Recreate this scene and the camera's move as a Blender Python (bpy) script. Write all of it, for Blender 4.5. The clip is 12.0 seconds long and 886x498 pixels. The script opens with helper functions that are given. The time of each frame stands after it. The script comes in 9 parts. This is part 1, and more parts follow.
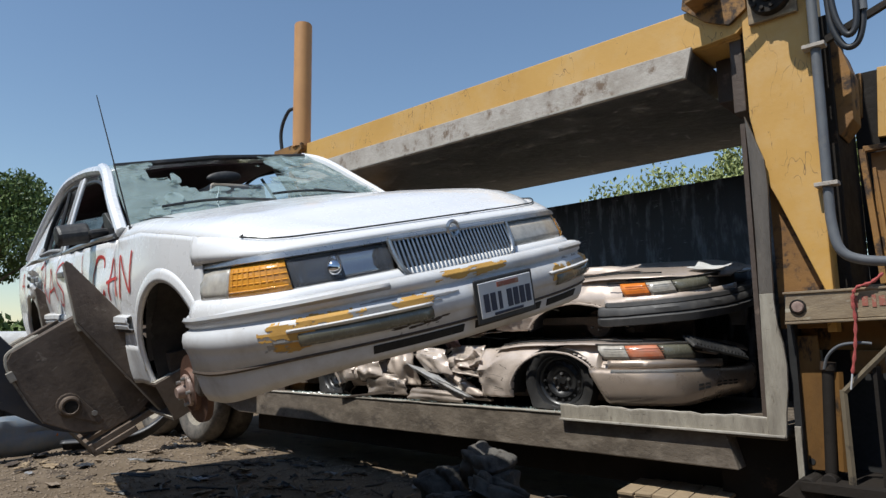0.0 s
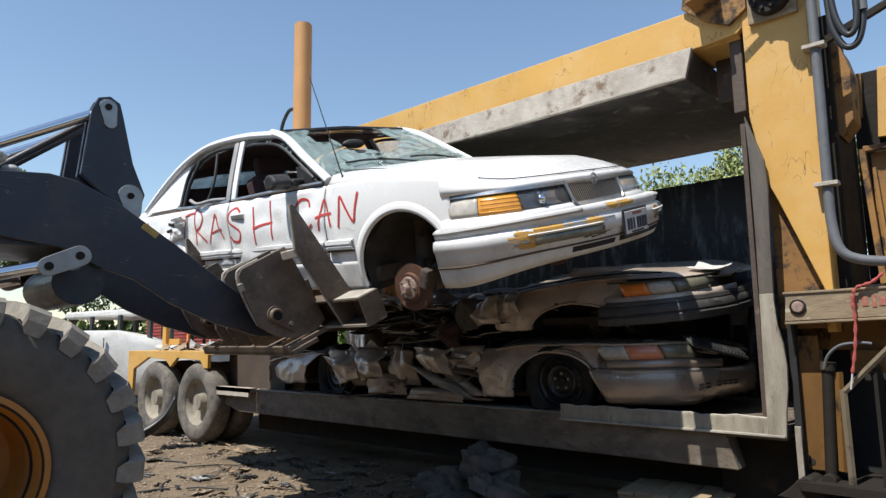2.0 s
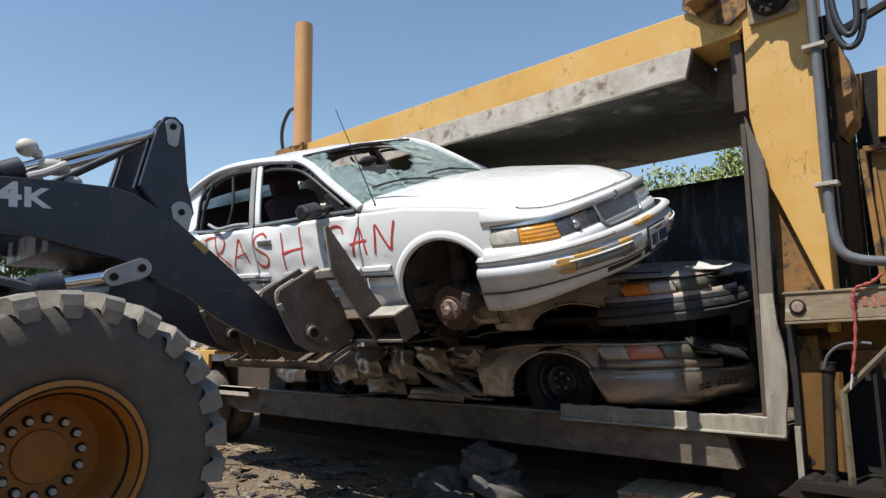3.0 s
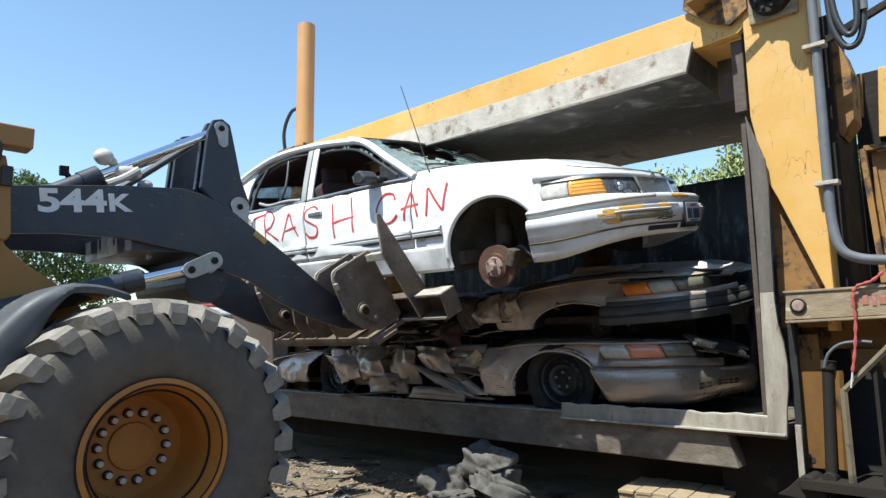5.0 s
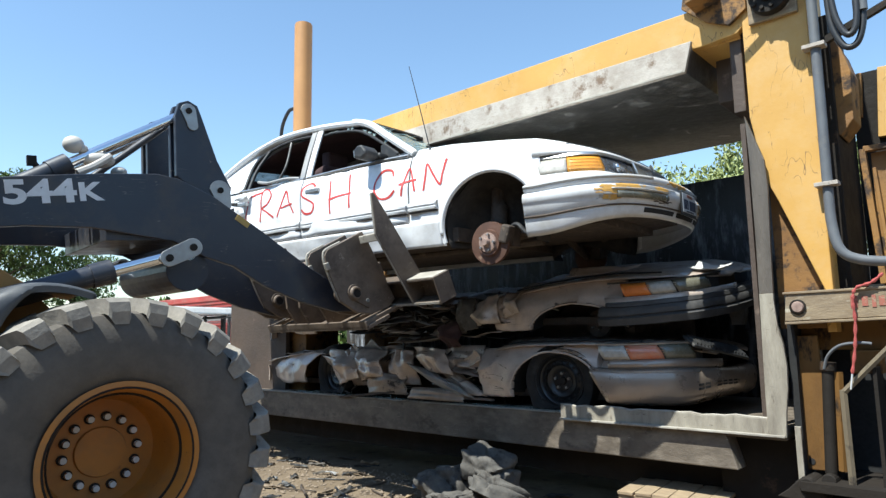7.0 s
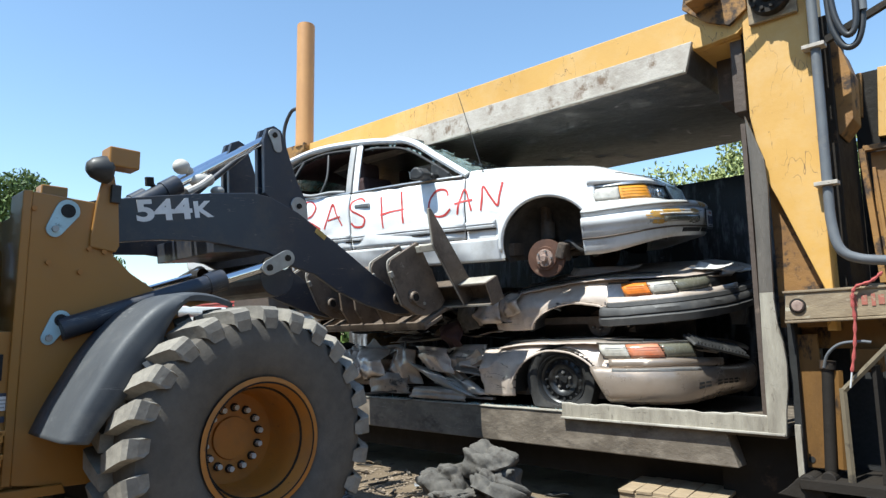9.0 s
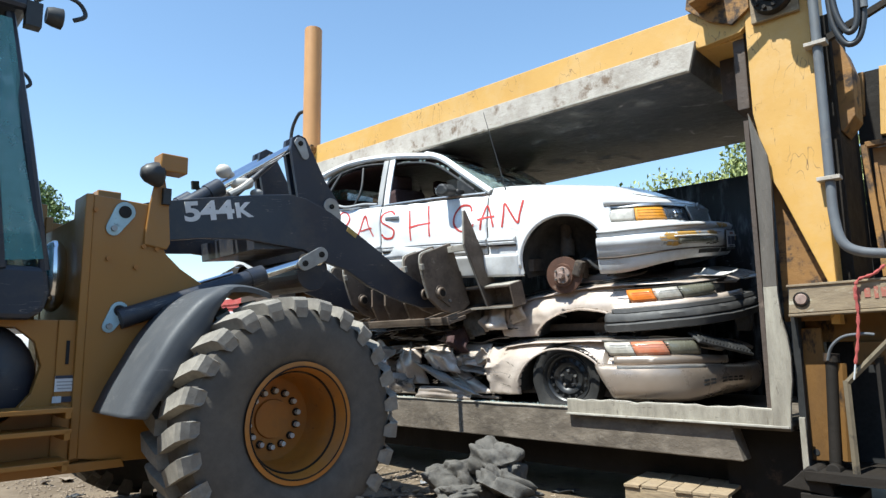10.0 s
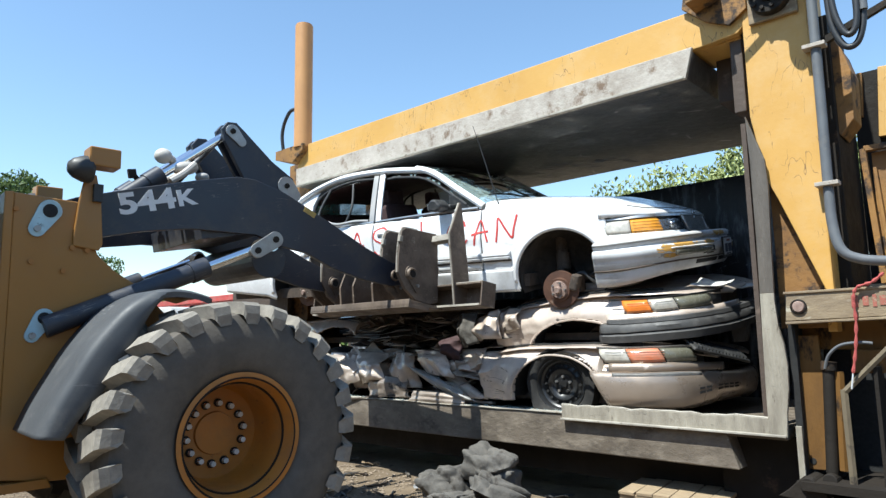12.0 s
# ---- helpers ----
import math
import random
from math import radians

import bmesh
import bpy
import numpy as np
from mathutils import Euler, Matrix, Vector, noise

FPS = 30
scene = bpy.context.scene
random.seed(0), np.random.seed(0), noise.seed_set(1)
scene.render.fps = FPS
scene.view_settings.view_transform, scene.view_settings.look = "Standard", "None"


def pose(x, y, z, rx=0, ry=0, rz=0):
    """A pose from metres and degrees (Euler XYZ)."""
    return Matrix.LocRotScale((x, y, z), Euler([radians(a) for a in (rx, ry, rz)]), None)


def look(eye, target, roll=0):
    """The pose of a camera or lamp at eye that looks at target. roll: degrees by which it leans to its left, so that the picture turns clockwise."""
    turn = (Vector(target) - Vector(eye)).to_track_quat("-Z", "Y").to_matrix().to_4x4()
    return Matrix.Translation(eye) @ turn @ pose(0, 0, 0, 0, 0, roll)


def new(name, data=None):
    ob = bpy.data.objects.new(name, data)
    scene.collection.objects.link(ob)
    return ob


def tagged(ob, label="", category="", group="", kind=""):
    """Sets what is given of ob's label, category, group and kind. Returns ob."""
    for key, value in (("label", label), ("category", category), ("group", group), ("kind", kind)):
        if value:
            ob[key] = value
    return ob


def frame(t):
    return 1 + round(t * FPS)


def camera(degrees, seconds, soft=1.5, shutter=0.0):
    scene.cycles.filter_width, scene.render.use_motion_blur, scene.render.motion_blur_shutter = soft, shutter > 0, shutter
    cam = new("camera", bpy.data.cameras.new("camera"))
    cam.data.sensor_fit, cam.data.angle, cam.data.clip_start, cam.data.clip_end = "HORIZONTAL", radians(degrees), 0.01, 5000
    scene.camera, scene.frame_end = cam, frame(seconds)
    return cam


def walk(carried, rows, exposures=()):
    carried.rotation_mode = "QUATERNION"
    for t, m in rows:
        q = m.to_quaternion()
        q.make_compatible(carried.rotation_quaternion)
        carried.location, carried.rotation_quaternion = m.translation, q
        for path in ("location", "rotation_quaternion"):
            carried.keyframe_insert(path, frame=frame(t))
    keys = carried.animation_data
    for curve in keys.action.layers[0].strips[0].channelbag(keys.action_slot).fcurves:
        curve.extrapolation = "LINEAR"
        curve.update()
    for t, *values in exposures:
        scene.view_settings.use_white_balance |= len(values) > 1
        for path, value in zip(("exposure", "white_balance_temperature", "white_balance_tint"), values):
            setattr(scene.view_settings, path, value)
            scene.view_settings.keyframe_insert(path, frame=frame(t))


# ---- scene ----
# ---------------------------------------------------------------- camera
cam = camera(67.96, 12.0, soft=1.4)
# seconds, stops: the clip brightens as it goes
EXPOSURES = [(0, -0.06, 6350, 9), (0.7, 0.03, 6350, 9), (1.5, 0.26, 6550, 10), (2.5, 0.45, 6600, 9), (3.0, 0.28, 6600, 9), (3.2, 0.30, 6550, 9), (5.0, 0.82, 6250, 4), (12.0, 0.84, 6150, 4)]
walk(cam, [
    (0, pose(-0.0000, 0.0000, 1.3000, 97.704, 0.860, 42.157)),
    (0.5, pose(-0.0000, 0.0000, 1.3000, 97.704, 0.860, 42.157)),
    (1, pose(-0.0000, 0.0000, 1.3000, 97.704, 0.860, 42.157)),
    (1.5, pose(-0.0000, 0.0000, 1.3000, 97.704, 0.860, 42.157)),
    (2, pose(-0.0000, 0.0000, 1.3000, 97.704, 0.860, 42.157)),
    (2.5, pose(0.0137, -0.0091, 1.2976, 97.658, 0.816, 42.286)),
    (3, pose(0.0077, 0.0007, 1.2996, 97.680, 0.811, 42.244)),
    (5, pose(0.0177, -0.0107, 1.2777, 97.831, 0.716, 42.368)),
    (5.5, pose(0.0266, -0.0094, 1.2775, 97.817, 0.691, 42.473)),
    (6, pose(0.0137, -0.0078, 1.2918, 97.751, 0.839, 42.300)),
    (6.5, pose(0.0069, -0.0013, 1.2967, 97.712, 0.830, 42.235)),
    (7, pose(0.0047, -0.0008, 1.3053, 97.638, 0.873, 42.207)),
    (9, pose(0.0249, -0.0178, 1.2951, 97.663, 0.856, 42.400)),
    (9.5, pose(0.0199, -0.0459, 1.2525, 98.006, 0.900, 42.381)),
    (10, pose(0.0359, -0.0678, 1.1903, 98.474, 0.735, 42.686)),
    (10.5, pose(-0.0258, 0.0253, 1.3392, 97.469, 1.213, 41.866)),
    (11, pose(0.0370, -0.0525, 1.2199, 98.208, 0.716, 42.645)),
    (11.5, pose(-0.0019, 0.0090, 1.3052, 97.716, 0.981, 42.204)),
    (12, pose(0.0098, -0.0022, 1.3028, 97.689, 0.945, 42.317)),
], exposures=EXPOSURES)


# ---------------------------------------------------------------- light
world = bpy.data.worlds.new("sky")
scene.world = world
world.use_nodes = True
SUN_AZ, SUN_EL = 263.0, 60.0      # degrees: direction to the sun, counter-clockwise from +x, and height


def sky_world():
    nt = world.node_tree
    sky = nt.nodes.new("ShaderNodeTexSky")
    sky.sky_type, sky.sun_disc = "NISHITA", False
    sky.sun_elevation = radians(SUN_EL)
    sky.sun_rotation = radians(90 - SUN_AZ)
    sky.altitude, sky.air_density, sky.dust_density, sky.ozone_density = 0, 1.25, 0.1, 2.4
    bg = nt.nodes["Background"]
    bg.inputs[1].default_value = 0.122
    nt.links.new(sky.outputs[0], bg.inputs[0])
    lamp = bpy.data.lights.new("sun", "SUN")
    lamp.energy, lamp.angle, lamp.color = 5.0, radians(0.53), (1.0, 0.965, 0.90)
    a, e = radians(SUN_AZ), radians(SUN_EL)
    to_sun = Vector((math.cos(a) * math.cos(e), math.sin(a) * math.cos(e), math.sin(e)))
    ob = new("sun", lamp)
    ob.matrix_world = look(to_sun * 60, (0, 0, 0))


sky_world()


# ---------------------------------------------------------------- materials
def ramp(nt, fac, stops):
    r = nt.nodes.new("ShaderNodeValToRGB")
    while len(r.color_ramp.elements) < len(stops):
        r.color_ramp.elements.new(0.5)
    for e, (p, c) in zip(r.color_ramp.elements, stops):
        e.position, e.color = p, (*c, 1) if len(c) == 3 else c
    nt.links.new(fac, r.inputs[0])
    return r.outputs[0]


def noise_tex(nt, scale, detail=6, rough=0.6, stretch=(1, 1, 1), seed=0.0):
    co = nt.nodes.new("ShaderNodeTexCoord")
    mp = nt.nodes.new("ShaderNodeMapping")
    mp.inputs["Scale"].default_value = stretch
    mp.inputs["Location"].default_value = (seed, seed * 1.7, seed * 0.6)
    nz = nt.nodes.new("ShaderNodeTexNoise")
    nz.inputs["Scale"].default_value, nz.inputs["Detail"].default_value, nz.inputs["Roughness"].default_value = scale, detail, rough
    nt.links.new(co.outputs["Object"], mp.inputs[0])
    nt.links.new(mp.outputs[0], nz.inputs["Vector"])
    return nz.outputs[0]


def mixc(nt, fac, a, b, mode="MIX"):
    m = nt.nodes.new("ShaderNodeMix")
    m.data_type, m.blend_type = "RGBA", mode
    for sock, v in ((m.inputs[0], fac), (m.inputs[6], a), (m.inputs[7], b)):
        if hasattr(v, "is_linked"):
            nt.links.new(v, sock)
        elif isinstance(v, float):
            sock.default_value = v
        else:
            sock.default_value = (*v, 1)
    return m.outputs[2]


def material(name, base, base2=None, scale=3.0, rough=0.5, metal=0.0, wear=None, wear_scale=6.0, wear_at=0.6, wear_rough=0.8,
             dust=None, dust_at=0.5, bump=0.0, bump_scale=60.0, stretch=(1, 1, 1), coat=0.0, seed=0.0, soft=0.08, spec=0.5, scratch=None, scratch_scale=4.0, strokes=(0.35, 0.35, 3.2), cover=0.55):
    """Base colour varied at a large scale, a wear or rust layer with sharp borders, a dust layer, and fine relief."""
    m = bpy.data.materials.new(name)
    m.use_nodes = True
    nt = m.node_tree
    b = nt.nodes["Principled BSDF"]
    base2 = base2 or tuple(c * 0.8 for c in base)
    n1 = noise_tex(nt, scale, 5, 0.6, stretch, seed)
    col = ramp(nt, n1, [(0.3, base), (0.7, base2)])
    rgh = ramp(nt, noise_tex(nt, scale * 6, 5, 0.65, stretch, seed + 3), [(0.3, (rough * 0.85,) * 3), (0.7, (min(1, rough * 1.2),) * 3)])
    if dust:
        f = ramp(nt, noise_tex(nt, scale * 2.3, 8, 0.7, stretch, seed + 5), [(dust_at - 0.15, (0, 0, 0)), (dust_at + 0.2, (0.85, 0.85, 0.85))])
        col = mixc(nt, f, col, dust)
        rgh = mixc(nt, f, rgh, (0.9, 0.9, 0.9))
    if wear:
        f = ramp(nt, noise_tex(nt, wear_scale, 9, 0.68, stretch, seed + 9), [(wear_at, (0, 0, 0)), (wear_at + soft, (1, 1, 1))])
        col = mixc(nt, f, col, wear)
        rgh = mixc(nt, f, rgh, (wear_rough,) * 3)
        if metal:
            inv = nt.nodes.new("ShaderNodeMath")
            inv.operation, inv.inputs[0].default_value = "SUBTRACT", metal
            nt.links.new(f, inv.inputs[1])
            inv.use_clamp = True
            nt.links.new(inv.outputs[0], b.inputs["Metallic"])
    if metal and not wear:
        b.inputs["Metallic"].default_value = metal
    if scratch:
        line = ramp(nt, noise_tex(nt, scratch_scale, 2, 0.4, strokes, seed + 13), [(0.492, (0, 0, 0)), (0.497, (1, 1, 1)), (0.503, (1, 1, 1)), (0.508, (0, 0, 0))])
        where = ramp(nt, noise_tex(nt, scratch_scale * 0.9, 5, 0.7, (1, 1, 1), seed + 21), [(cover, (0, 0, 0)), (cover + 0.07, (0.9, 0.9, 0.9))])
        col = mixc(nt, mixc(nt, 1.0, line, where, "MULTIPLY"), col, scratch)
    b.inputs["Coat Weight"].default_value = coat
    b.inputs["Coat Roughness"].default_value = 0.08
    b.inputs["Specular IOR Level"].default_value = spec
    nt.links.new(col, b.inputs["Base Color"])
    nt.links.new(rgh, b.inputs["Roughness"])
    if bump:
        bp = nt.nodes.new("ShaderNodeBump")
        bp.inputs["Strength"].default_value, bp.inputs["Distance"].default_value = bump, 0.01
        nt.links.new(noise_tex(nt, bump_scale, 6, 0.65, stretch, seed + 1), bp.inputs["Height"])
        nt.links.new(bp.outputs[0], b.inputs["Normal"])
    return m


def glassy(name, tint, rough=0.02, alpha=0.25):
    m = bpy.data.materials.new(name)
    m.use_nodes = True
    b = m.node_tree.nodes["Principled BSDF"]
    nt = m.node_tree
    b.inputs["Base Color"].default_value = (*tint, 1)
    b.inputs["Roughness"].default_value = rough
    nt.links.new(ramp(nt, noise_tex(nt, 5, 6), [(0.35, (alpha * 0.8,) * 3), (0.7, (min(1, alpha * 1.3),) * 3)]), b.inputs["Alpha"])
    b.inputs["IOR"].default_value = 1.5
    return m


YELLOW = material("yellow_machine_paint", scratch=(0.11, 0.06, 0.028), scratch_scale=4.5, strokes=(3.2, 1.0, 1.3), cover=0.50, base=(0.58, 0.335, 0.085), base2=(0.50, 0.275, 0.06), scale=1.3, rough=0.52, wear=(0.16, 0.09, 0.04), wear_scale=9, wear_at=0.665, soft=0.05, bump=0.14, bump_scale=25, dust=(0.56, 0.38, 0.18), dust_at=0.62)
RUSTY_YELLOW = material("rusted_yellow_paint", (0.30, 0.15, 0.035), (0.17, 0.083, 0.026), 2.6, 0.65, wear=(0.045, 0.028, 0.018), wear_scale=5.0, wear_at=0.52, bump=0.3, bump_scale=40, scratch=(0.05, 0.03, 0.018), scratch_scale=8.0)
RUST_ARM = material("rust_streaked_steel", (0.33, 0.255, 0.155), (0.19, 0.14, 0.09), 3.0, 0.7, wear=(0.40, 0.355, 0.27), wear_scale=5.0, wear_at=0.56, bump=0.3, bump_scale=40, stretch=(1, 1, 3), dust=(0.13, 0.09, 0.06), dust_at=0.58)
BROWN_PANEL = material("pitted_brown_panel", (0.085, 0.06, 0.045), (0.05, 0.036, 0.028), 2.0, 0.7, wear=(0.15, 0.11, 0.085), wear_scale=5, wear_at=0.62, bump=0.5, bump_scale=30)
FORK_STEEL = material("brown_worn_fork_steel", (0.19, 0.145, 0.11), (0.105, 0.079, 0.06), 3.0, 0.55, 0.2, wear=(0.26, 0.215, 0.17), wear_scale=7, wear_at=0.63, soft=0.04, bump=0.3, bump_scale=40, dust=(0.035, 0.027, 0.022), dust_at=0.60, scratch=(0.27, 0.23, 0.18), scratch_scale=6.0)
WORN_STEEL = material("worn_grey_steel", (0.45, 0.40, 0.345), (0.31, 0.265, 0.215), 3.2, 0.6, 0.0, wear=(0.17, 0.115, 0.075), wear_scale=5.0, wear_at=0.555, soft=0.12, bump=0.5, bump_scale=22, dust=(0.53, 0.49, 0.43), dust_at=0.58, scratch=(0.12, 0.085, 0.06), scratch_scale=7.0, stretch=(1.3, 1, 1.2))
DARK_STEEL = material("dark_greasy_steel", (0.026, 0.021, 0.017), (0.014, 0.012, 0.010), 1.3, 0.7, 0.0, wear=(0.075, 0.048, 0.03), wear_scale=2.8, wear_at=0.61, bump=0.5, bump_scale=18, spec=0.2)
# darker copies of the yellow and arm steel: shade put into the colour
SHADED_YELLOW = material("shaded_yellow_paint", (0.20, 0.098, 0.022), (0.11, 0.056, 0.018), 2.2, 0.6, wear=(0.022, 0.016, 0.012), wear_scale=4.5, wear_at=0.56, soft=0.08, bump=0.3, bump_scale=40, stretch=(1.5, 1, 0.6), spec=0.3)
SHADED_ARM = material("shaded_angle_iron", (0.17, 0.135, 0.085), (0.09, 0.07, 0.045), 3.0, 0.75, wear=(0.04, 0.03, 0.022), wear_scale=5, wear_at=0.57, bump=0.3, bump_scale=40)
BED_STEEL = material("grimy_bed_steel", (0.155, 0.125, 0.095), (0.07, 0.055, 0.041), 2.6, 0.6, 0.0, wear=(0.035, 0.027, 0.021), wear_scale=3.2, wear_at=0.57, soft=0.14, bump=0.5, bump_scale=35, dust=(0.27, 0.225, 0.175), dust_at=0.60, stretch=(0.9, 1, 1.5), scratch=(0.36, 0.31, 0.25), scratch_scale=7.0)
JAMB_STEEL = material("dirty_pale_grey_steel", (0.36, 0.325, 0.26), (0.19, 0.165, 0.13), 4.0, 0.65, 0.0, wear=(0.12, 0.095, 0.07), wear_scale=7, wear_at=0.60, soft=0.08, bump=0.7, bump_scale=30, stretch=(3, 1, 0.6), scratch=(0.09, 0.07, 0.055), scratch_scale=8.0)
DARK_JAMB = material("darker_jamb_steel", (0.125, 0.107, 0.088), (0.07, 0.06, 0.05), 4.0, 0.65, 0.0, wear=(0.21, 0.18, 0.145), wear_scale=6, wear_at=0.60, soft=0.1, bump=0.7, bump_scale=30, stretch=(3, 1, 0.6), scratch=(0.04, 0.03, 0.025), scratch_scale=8.0)
# the pale mottling paints wet reflections into the greasy underside's colour
PLATEN_UNDER = material("greasy_glint_underside", (0.085, 0.08, 0.073), (0.03, 0.028, 0.026), 2.4, 0.38, 0.0, wear=(0.24, 0.23, 0.21), wear_scale=4, wear_at=0.53, soft=0.14, bump=0.7, bump_scale=12, scratch=(0.3, 0.28, 0.26), scratch_scale=3.0)
SCRAPED_WALL = material("scraped_black_wall", (0.032, 0.033, 0.037), (0.016, 0.016, 0.018), 1.2, 0.40, 0.0, wear=(0.30, 0.325, 0.36), wear_scale=2.6, wear_at=0.50, soft=0.22, bump=0.5, bump_scale=30, stretch=(4, 1, 0.8), scratch=(0.42, 0.44, 0.47), scratch_scale=5.0)
NAVY = material("dark_blue_black_paint", (0.015, 0.020, 0.034), (0.024, 0.029, 0.042), 1.4, 0.42, dust=(0.085, 0.07, 0.055), dust_at=0.63, wear=(0.17, 0.145, 0.12), wear_scale=11, wear_at=0.70, soft=0.02, bump=0.06, bump_scale=40, coat=0.1, scratch=(0.16, 0.14, 0.12), scratch_scale=7.0)
LOADER_YELLOW = material("loader_yellow_paint", (0.335, 0.155, 0.026), (0.29, 0.132, 0.022), 0.9, 0.45, dust=(0.25, 0.15, 0.06), dust_at=0.64, bump=0.05, bump_scale=60, coat=0.15, wear=(0.10, 0.055, 0.025), wear_scale=14, wear_at=0.71, soft=0.02)
RIM_YELLOW = material("dusty_rim_yellow", (0.43, 0.165, 0.02), (0.33, 0.125, 0.018), 2.5, 0.5, dust=(0.24, 0.13, 0.05), dust_at=0.58, wear=(0.10, 0.06, 0.035), wear_scale=11, wear_at=0.64)
RUBBER = material("dusty_black_rubber", (0.075, 0.066, 0.056), (0.10, 0.088, 0.074), 3.0, 0.85, dust=(0.14, 0.12, 0.098), dust_at=0.59, bump=0.25, bump_scale=70)
TREAD = material("dusty_tread_rubber", (0.175, 0.158, 0.135), (0.22, 0.20, 0.17), 5.0, 0.9, dust=(0.34, 0.31, 0.26), dust_at=0.56, bump=0.35, bump_scale=50)
OLD_RUBBER = material("grey_old_rubber", (0.105, 0.096, 0.085), (0.07, 0.063, 0.056), 4.0, 0.85, dust=(0.25, 0.22, 0.18), dust_at=0.55, bump=0.2, bump_scale=60)
FENDER_GREY = material("grey_plastic_fender", (0.06, 0.065, 0.072), (0.08, 0.084, 0.09), 2.0, 0.5, dust=(0.15, 0.147, 0.14), dust_at=0.68, bump=0.08, bump_scale=120, scratch=(0.17, 0.17, 0.17), scratch_scale=5.0, spec=0.3)
CHROME = material("chromed_rod", (0.78, 0.79, 0.81), (0.72, 0.73, 0.75), 8, 0.13, 1.0)
BARE_STEEL = material("bare_steel", (0.42, 0.42, 0.41), (0.30, 0.29, 0.28), 8, 0.42, 0.8, wear=(0.14, 0.10, 0.07), wear_scale=10, wear_at=0.62)
GREY_HOSE = material("grey_conduit", (0.125, 0.135, 0.145), (0.095, 0.10, 0.11), 6, 0.6, dust=(0.2, 0.185, 0.165), dust_at=0.68)
BLACK_HOSE = material("black_rubber_hose", (0.022, 0.023, 0.026), (0.03, 0.03, 0.032), 6, 0.45)
WHITE_PAINT = material("white_car_paint", (0.83, 0.83, 0.825), (0.79, 0.785, 0.775), 1.2, 0.26, coat=0.5, scratch=(0.66, 0.64, 0.61), scratch_scale=4.0, dust=(0.62, 0.58, 0.52), dust_at=0.74, wear=(0.30, 0.24, 0.19), wear_scale=7, wear_at=0.77, soft=0.03)
GREY_CLAD = material("grey_lower_cladding", (0.33, 0.335, 0.34), (0.25, 0.25, 0.25), 2.5, 0.55, dust=(0.36, 0.32, 0.27), dust_at=0.6, wear=(0.13, 0.11, 0.09), wear_scale=6, wear_at=0.68)
BUMPER_PAINT = material("peeling_white_bumper", (0.66, 0.665, 0.67), (0.55, 0.55, 0.55), 2.0, 0.42, dust=(0.36, 0.33, 0.29), dust_at=0.62, wear=(0.16, 0.15, 0.14), wear_scale=5, wear_at=0.66, soft=0.02)
PEELED = material("bare_ochre_bumper_plastic", (0.58, 0.33, 0.07), (0.46, 0.25, 0.06), 9, 0.6, bump=0.2, bump_scale=60)
CHAMPAGNE = material("champagne_car_paint", (0.68, 0.58, 0.50), (0.56, 0.47, 0.40), 1.4, 0.30, 0.2, coat=0.6, dust=(0.30, 0.235, 0.18), dust_at=0.62, wear=(0.06, 0.048, 0.04), wear_scale=5.0, wear_at=0.64, soft=0.05, bump=0.2, bump_scale=9, scratch=(0.09, 0.072, 0.056), scratch_scale=5.0)
CHAMPAGNE_BUMPER = material("grimy_champagne_bumper", (0.43, 0.35, 0.285), (0.30, 0.24, 0.19), 1.4, 0.28, 0.45, coat=0.6, dust=(0.30, 0.235, 0.18), dust_at=0.62, wear=(0.06, 0.048, 0.04), wear_scale=5.0, wear_at=0.64, soft=0.05, bump=0.2, bump_scale=9, scratch=(0.09, 0.072, 0.056), scratch_scale=5.0)
CHAMPAGNE_DARK = material("tan_car_paint", (0.64, 0.535, 0.45), (0.52, 0.425, 0.35), 1.4, 0.30, 0.2, coat=0.6, dust=(0.25, 0.20, 0.155), dust_at=0.60, wear=(0.055, 0.045, 0.04), wear_scale=4.5, wear_at=0.66, soft=0.04, bump=0.14, bump_scale=9, scratch=(0.08, 0.065, 0.05), scratch_scale=4.0, seed=4.0)
GRIMY_SHEET = material("grimy_torn_sheet_metal", (0.40, 0.335, 0.28), (0.19, 0.155, 0.128), 4.0, 0.40, 0.3, wear=(0.04, 0.034, 0.03), wear_scale=4.0, wear_at=0.58, soft=0.06, bump=0.3, bump_scale=15)
FLAT_RUBBER = material("perished_black_rubber", (0.03, 0.029, 0.028), (0.02, 0.019, 0.018), 4.0, 0.8, dust=(0.085, 0.078, 0.068), dust_at=0.68, bump=0.3, bump_scale=45, spec=0.25)
RIM_BLACK = material("black_steel_rim", (0.014, 0.014, 0.015), (0.02, 0.02, 0.02), 5.0, 0.35, wear=(0.10, 0.075, 0.055), wear_scale=12, wear_at=0.70)
BUMPER_RUBBER = material("scuffed_dark_bumper", (0.062, 0.06, 0.058), (0.042, 0.04, 0.039), 3.0, 0.55, dust=(0.15, 0.14, 0.125), dust_at=0.66, wear=(0.02, 0.02, 0.02), wear_scale=5, wear_at=0.66, bump=0.2, bump_scale=18)
LENS_OLIVE = material("dusty_olive_lens", (0.10, 0.098, 0.07), (0.17, 0.16, 0.12), 9, 0.25, coat=0.7)
UNDERBODY = material("rusty_underbody", (0.062, 0.048, 0.038), (0.10, 0.072, 0.052), 5, 0.8, wear=(0.20, 0.145, 0.10), wear_scale=8, wear_at=0.62, bump=0.4, bump_scale=40, dust=(0.02, 0.017, 0.015), dust_at=0.58)
BLACK_PLASTIC = material("black_plastic", (0.02, 0.02, 0.021), (0.03, 0.03, 0.03), 4, 0.5, dust=(0.14, 0.13, 0.115), dust_at=0.66)
